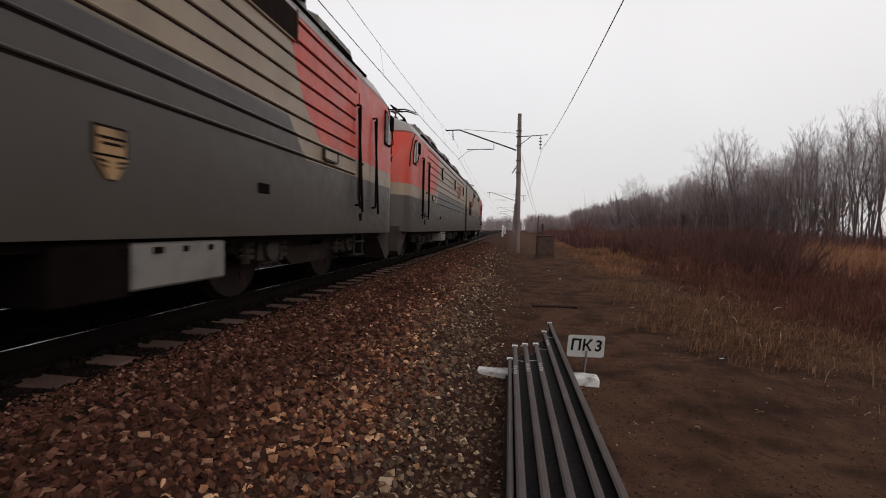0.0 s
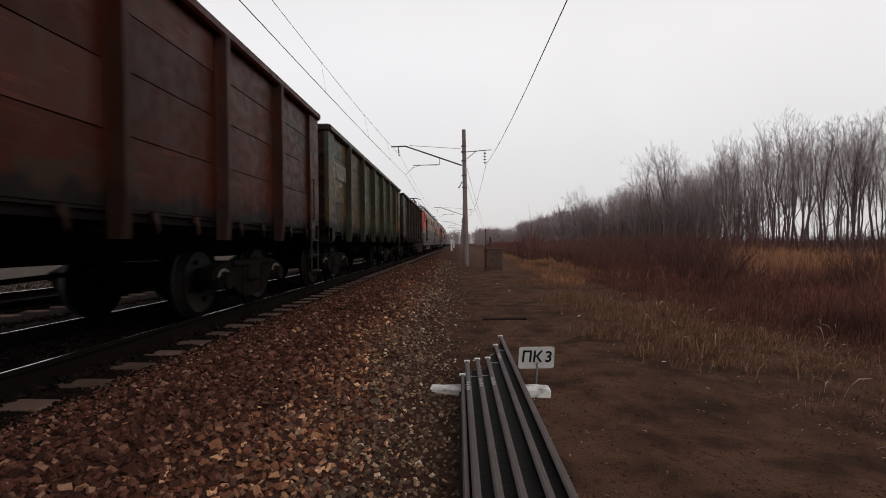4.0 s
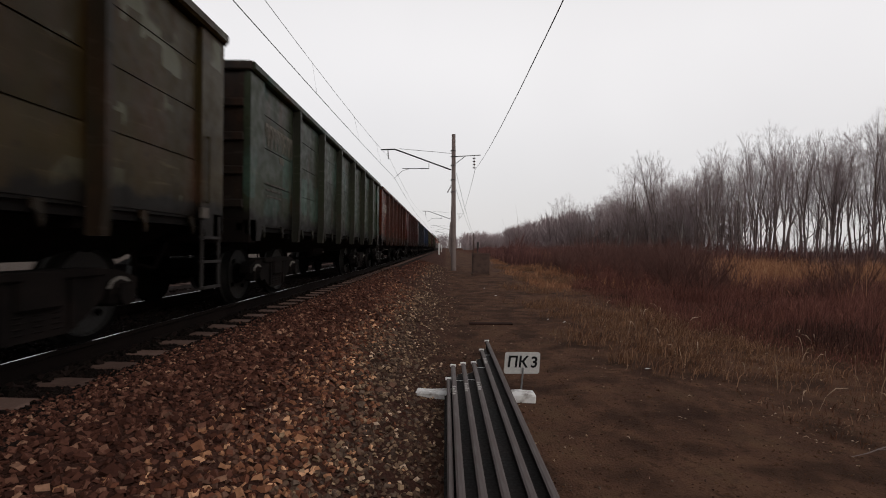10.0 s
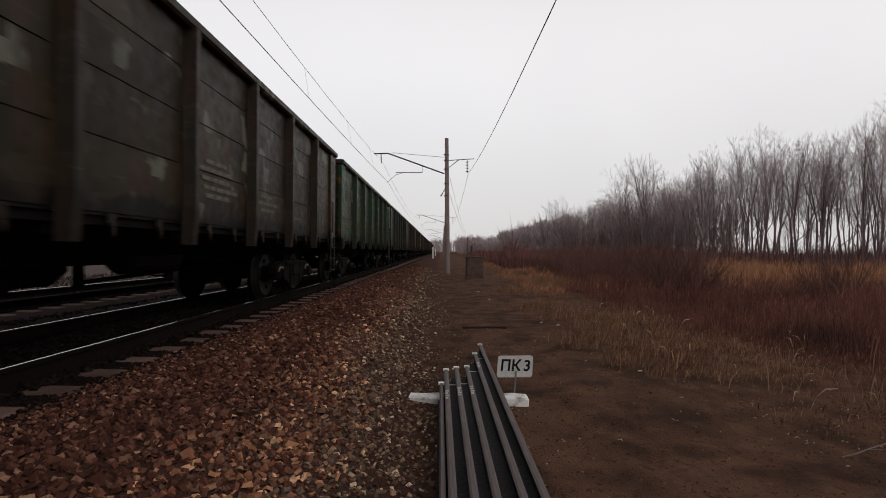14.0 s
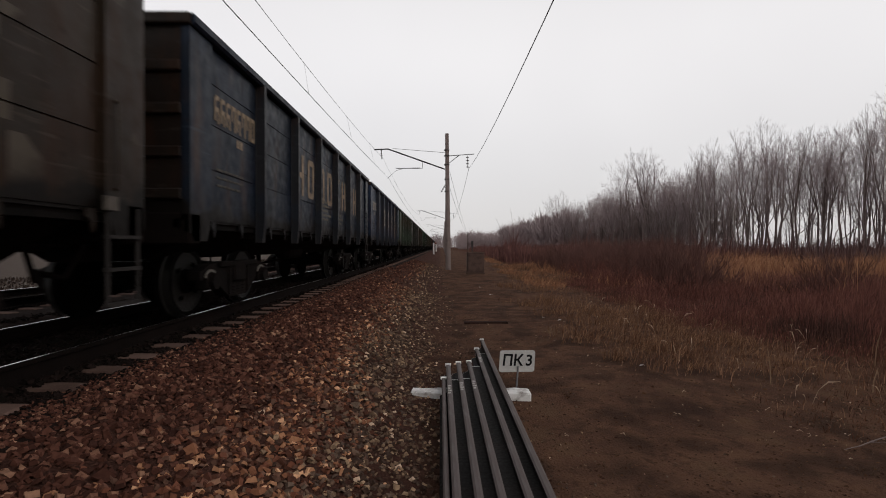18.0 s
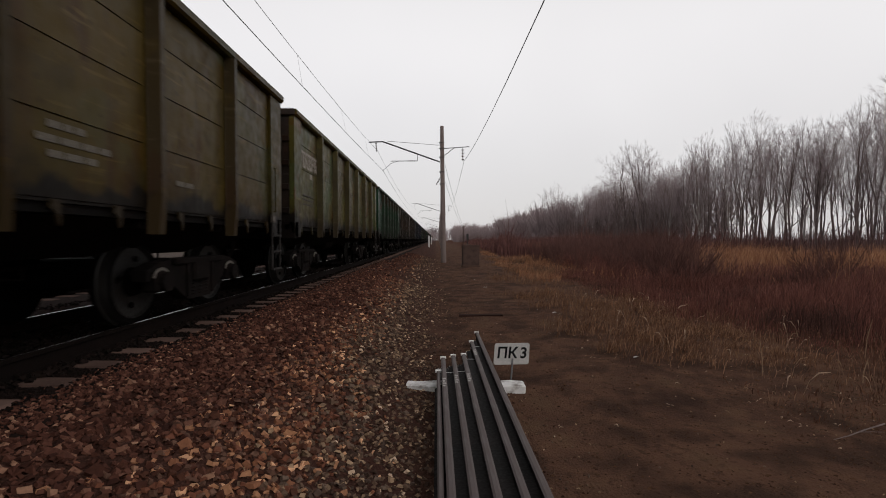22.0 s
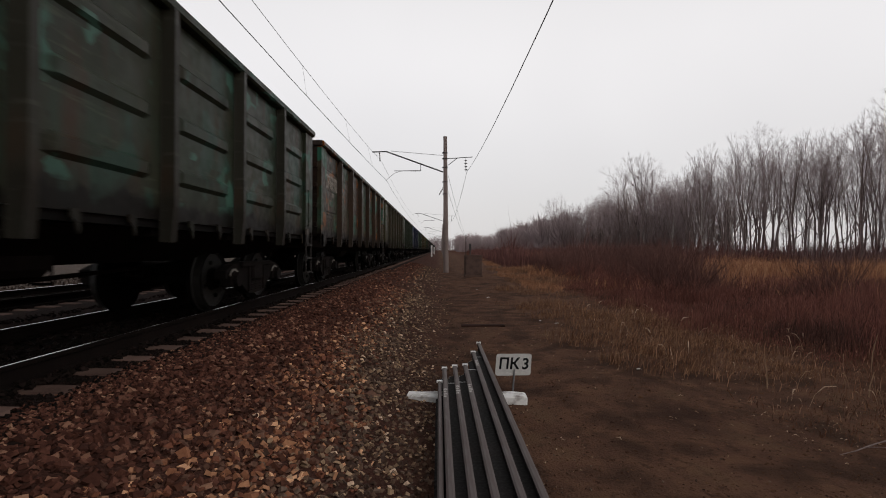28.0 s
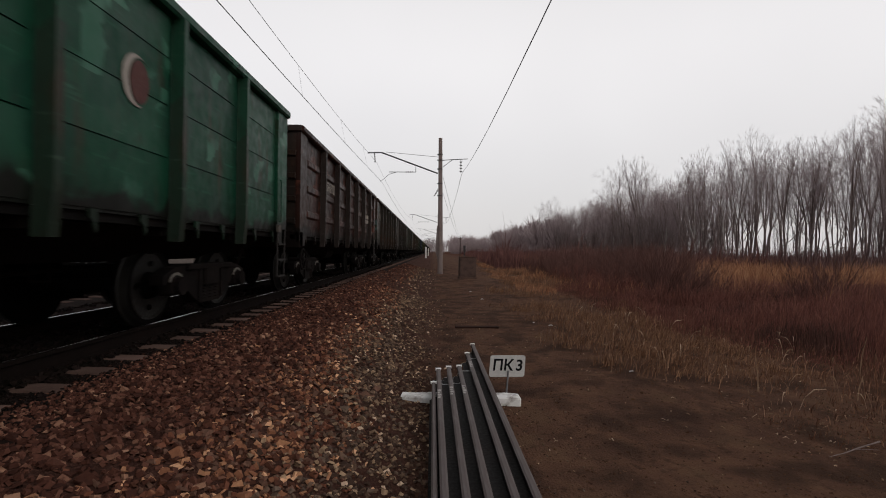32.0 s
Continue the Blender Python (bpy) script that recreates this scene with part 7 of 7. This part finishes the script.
def far_growth(x, y):
    if x < 5 + y * 0.045:
        return None
    lump = noise.noise((x * 0.16, y * 0.045, 3)) + 0.6 * noise.noise((x * 0.45, y * 0.12, 8))
    return rnd.uniform(0.9, 4.2) * (1.5 if rnd.random() < 0.08 else 1.0) * max(0.35, 0.75 + 0.9 * lump), rnd.uniform(0.015, 0.045)


blades("far_growth", scatter(70000, 6, 42, 52, 420, far_growth), M_FAR_BUSH, "far russet growth along the line", 0.6)
blades("undergrowth", scatter(60000, 39, 56, 24, 330, lambda x, y: ((1.3 + 3.4 * rnd.random() ** 2) * (1 + 0.35 * noise.noise((x * 0.2, y * 0.15, 1))) * (1.5 if rnd.random() < 0.12 else 1), rnd.uniform(0.015, 0.045))), M_UNDER, "dark leafless undergrowth at the feet of the trees", 0.5)
M_BANK = island_material("dusty_bank_growth", [(0.0, (0.022, 0.015, 0.013)), (0.7, (0.047, 0.034, 0.028)), (1.0, (0.083, 0.062, 0.052))], 0.95, 0.1)
blades("bank_growth", scatter(26000, -24, -12.2, 4, 260, lambda x, y: (rnd.uniform(0.08, 0.35), rnd.uniform(0.012, 0.035) * (1 + y / 40))), M_BANK, "low dusty grass on the ground beyond the second track", 0.9)
def low_ochre(x, y):
    if x < edge_x(y) - 0.2 or x > brush_x(y) + 0.4 or noise.noise((x * 0.5, y * 0.13, 17)) < 0.0:
        return None
    return rnd.uniform(0.22, 0.62), rnd.uniform(0.003, 0.007) * (1 + y / 50)


blades("ochre_grass", scatter(22000, 3, 11, 17, 75, low_ochre), M_OCHRE, "low ochre grass between the path and the brush", 1.3)
# tussocks of paler grass along the edge of the growth
tuft = []
for _ in range(230):
    y = 7.0 * (48 / 7.0) ** rnd.random()
    x = edge_x(y) + rnd.gauss(0.6, 1.1) + 0.02 * y
    if x < 2.6 or noise.noise((x * 0.4, y * 0.2, 14)) < -0.1:
        continue
    h, w = rnd.uniform(0.16, 0.34) * (1 + y / 30), rnd.uniform(0.10, 0.35) * (1 + y / 40)
    tuft += [(x + rnd.gauss(0, w), y + rnd.gauss(0, w), h, rnd.uniform(0.002, 0.005) * (1 + y / 40)) for _ in range(rnd.randint(40, 110))]
blades("grass_tussocks", tuft, M_TUFT, "soft ochre grass tussocks along the edge of the brush", 1.3)

# bushes that rise out of the brush
M_SHRUB = material("russet_shrub_twigs", (0.105, 0.055, 0.047), 0.95, second=(0.070, 0.037, 0.032), scale=1, fine=8, per_piece=0.25, spec=0.05)


def bush_mesh(h):
    vs, fs = [], []
    for _ in range(34):
        a = rnd.uniform(0, math.tau)
        d = Vector((math.cos(a) * rnd.uniform(0.1, 0.9), math.sin(a) * rnd.uniform(0.1, 0.9), 1)).normalized()
        p = Vector((math.cos(a) * 0.12, math.sin(a) * 0.12, -0.1))
        pts, r0 = [p], rnd.uniform(0.007, 0.013)
        L = h * rnd.uniform(0.65, 1.05)
        for i in range(4):
            d = (d + Vector((rnd.uniform(-0.2, 0.2), rnd.uniform(-0.2, 0.2), 0.05))).normalized()
            p = p + d * L / 4
            pts.append(p)
            for _ in range(4 if i else 1):
                e = (d + Vector((rnd.uniform(-0.8, 0.8), rnd.uniform(-0.8, 0.8), rnd.uniform(-0.2, 0.6)))).normalized()
                tl = L * rnd.uniform(0.15, 0.35)
                tube(vs, fs, [p, p + e * tl * 0.5, p + e * tl + Vector((0, 0, 0.04))], [0.005, 0.004, 0.002], 3)
        tube(vs, fs, pts, [r0 * (1 - 0.18 * i) for i in range(5)], 4)
    return vs, fs


bush_kinds = []
for h in (1.7, 2.2, 1.4):
    b = empty("leafless_bush")
    part("crown", bush_mesh(h), M_SHRUB, b)["kind"] = "stuff"
    tagged(b, "dense russet leafless bush in the brushwood", "bush", "leafless bushes")
    bush_kinds.append([b, False])
planted = 0
while planted < 110:
    y = rnd.uniform(17, 68)
    x = rnd.uniform(4, 28)
    t = thicket(x, y)
    if t < 0.15 and not (rnd.random() < 0.05 and x > edge_x(y) + 3):
        continue
    e = rnd.choice(bush_kinds)
    m = pose(x, y, ground_z(x, y), 0, 0, rnd.uniform(0, 360))
    if e[1]:
        o = copy_thing(e[0], m)
    else:
        e[1], o = True, e[0]
        o.matrix_basis = m
    s_ = rnd.uniform(0.8, 1.35)
    o.scale = (s_, s_, s_)
    planted += 1

# wisps with pale seed heads in front of the brush
vs, fs = [], []
for _ in range(190):
    y = 5.5 + 9.5 * rnd.random() ** 1.2
    x = edge_x(y) + rnd.uniform(-0.3, 4.5)
    z, h = ground_z(x, y), rnd.uniform(0.06, 0.30) * (1.5 if rnd.random() < 0.1 else 1)
    dx, dy = rnd.gauss(0, 0.35) * h, rnd.gauss(0, 0.35) * h
    tube(vs, fs, [Vector((x, y, z - 0.02)), Vector((x + dx * 0.3, y + dy * 0.3, z + h * 0.6)), Vector((x + dx * 0.7, y + dy * 0.7, z + h * 0.95)), Vector((x + dx * 1.3, y + dy, z + h))], [0.0015, 0.0015, rnd.uniform(0.003, 0.009), 0.003], 4)
M_STALK = island_material("pale_stalk", [(0.0, (0.120, 0.072, 0.046)), (0.6, (0.260, 0.170, 0.110)), (1.0, (0.620, 0.470, 0.360))], 0.9, 0.1)
tagged(part("pale_wisps", (vs, fs), M_STALK), "pale dry grass wisps with bent seed heads", "dry grass", kind="stuff")
vs, fs = [], []
for x, y, h, dx in ((4.46, 6.45, 0.55, -0.05), (6.9, 7.6, 0.62, 0.12), (5.6, 6.2, 0.35, 0.08), (3.9, 7.9, 0.3, -0.06)):
    tube(vs, fs, [Vector((x, y, -0.2)), Vector((x + dx * 0.3, y, h * 0.5 - 0.1)), Vector((x + dx, y, h - 0.1))], [0.008, 0.007, 0.004], 5)
tagged(part("weed_stalks", (vs, fs), M_STALK), "thick pale dead weed stalks", "dry grass", kind="stuff")

# curled scraps of straw along the edge of the growth
vs, fs = [], []
for _ in range(420):
    y = 4.2 + 7.5 * rnd.random() ** 1.3
    x = edge_x(y) + rnd.gauss(0.2, 1.3)
    if x < 1.2:
        continue
    z, a, n_ = ground_z(x, y) + 0.008, rnd.uniform(0, math.tau), rnd.uniform(0.010, 0.032)
    u = Vector((math.cos(a), math.sin(a), 0)) * n_
    p = Vector((x, y, z))
    tube(vs, fs, [p - u, p + Vector((-u.y, u.x, n_ * 1.2)) * 0.4, p + u], [0.0012, rnd.uniform(0.002, 0.005), 0.001], 4)
tagged(part("straw_scraps", (vs, fs), M_STALK), "curled pale scraps of straw on the earth", "dry grass", kind="stuff")

# ---- odds and ends on the path ----
M_ROT = material("rotten_wood", (0.030, 0.015, 0.012), 0.95, second=(0.018, 0.010, 0.008), spec=0.05)
bm = bmesh.new()
box(bm, -0.52, 0.52, -0.09, 0.09, -0.02, 0.035, 0.01)
bd = part("half_buried_board", bm, M_ROT)
bd.location, bd.rotation_euler = (1.08, 11.45, 0.0), (0.03, 0.0, 0.04)
tagged(bd, "dark rotten board half buried across the path", "board")
bm = bmesh.new()
for i in range(5):
    box(bm, -0.28 + 0.11 * i, -0.15 + 0.11 * i, -0.16 + 0.03 * (i % 2), 0.14, -0.03, 0.02 + 0.012 * (i % 3), 0.008)
bd = part("bark_slab", bm, M_ROT)
bd.location = (3.1, 13.8, -0.02)
tagged(bd, "dark slab of bark lying in the grass", "bark")
for x, y, w in ((2.93, 11.81, 0.06), (1.87, 17.96, 0.07), (1.70, 21.1, 0.07), (3.03, 7.21, 0.04), (2.6, 12.2, 0.035)):
    bm = bmesh.new()
    q = [bm.verts.new((w * a, w * b * 0.7, 0.01 + 0.25 * w * c)) for a, b, c in ((-1, -0.6, 0), (0.2, -0.9, 0.8), (1, -0.2, 0.1), (0.7, 0.8, 0.6), (-0.5, 0.9, 0.2), (0, 0, 1.2))]
    for i in range(5):
        bm.faces.new((q[i], q[(i + 1) % 5], q[5]))
    r_ = bmesh.ops.solidify(bm, geom=list(bm.faces), thickness=0.003)
    o = part("paper_scrap", bm, M_ENDPAINT)
    o.location = (x, y, ground_z(x, y) + 0.005)
    tagged(o, "small crumpled white paper scrap on the earth", "litter", "paper scraps")
vs, fs = [], []
tube(vs, fs, [Vector((3.62, 4.28, 0.0)), Vector((3.80, 4.33, 0.012)), Vector((4.0, 4.42, 0.02)), Vector((4.35, 4.56, 0.03))], [0.003, 0.005, 0.006, 0.007], 6)
tube(vs, fs, [Vector((3.95, 4.40, 0.018)), Vector((4.06, 4.37, 0.03)), Vector((4.16, 4.36, 0.03))], [0.004, 0.003, 0.002], 5)
tagged(part("fallen_branch", (vs, fs), M_BARK), "thin grey branch lying on the ground", "branch")


def train_at(t):
    """How far the train has run at t seconds."""
    ts, ss = [a for a, _ in TRAIN], [b for _, b in TRAIN]
    i = max(0, min(len(ts) - 2, sum(1 for a in ts[1:-1] if a <= t)))
    def slope(j):
        a, b = max(0, j - 1), min(len(ts) - 1, j + 1)
        return (ss[b] - ss[a]) / (ts[b] - ts[a])
    h = ts[i + 1] - ts[i]
    u = (t - ts[i]) / h
    return (ss[i] * (1 + 2 * u) * (1 - u) ** 2 + slope(i) * h * u * (1 - u) ** 2 + ss[i + 1] * u * u * (3 - 2 * u) + slope(i + 1) * h * u * u * (u - 1))


NUDGE = {0: 0.27, 1: -0.26, 5: -0.36, 25: -0.34, 32: -0.12}   # how far single wagons are moved off the even pitch to fit the camera's view


def motions():
    times = [q * 1.0 for q in range(33)]
    for i, g in enumerate(cars):
        offset = 6.475 - PITCH * i + NUDGE.get(i, 0.0)
        walk(g, [(t, pose(XN, train_at(t) + offset, ZR)) for t in times])
    for g, offset, turn in engines:
        walk(g, [(t, pose(XN, train_at(t) + offset, ZR, 0, 0, turn)) for t in times])
    # wheels roll without slipping; alike wheelsets share one run of keys
    done = {}
    for g, turn, r in [(g, 0, WHEEL_R) for g in cars] + [(g, turn, 0.625) for g, _, turn in engines]:
        for w in g.children_recursive:
            if not w.name.startswith("wheelset"):
                continue
            key = (turn, r)
            if key not in done:
                sign = 1 if turn else -1
                walk(w, [(k / FPS, pose(0, 0, 0, math.degrees(sign * (train_at(k / FPS) - train_at(0)) / r) % 360)) for k in range(int(32 * FPS) + 1)])
                done[key] = w.animation_data
            else:
                w.rotation_mode = "QUATERNION"
                w.animation_data_create()
                w.animation_data.action = done[key].action
                w.animation_data.action_slot = done[key].action_slot


motions()
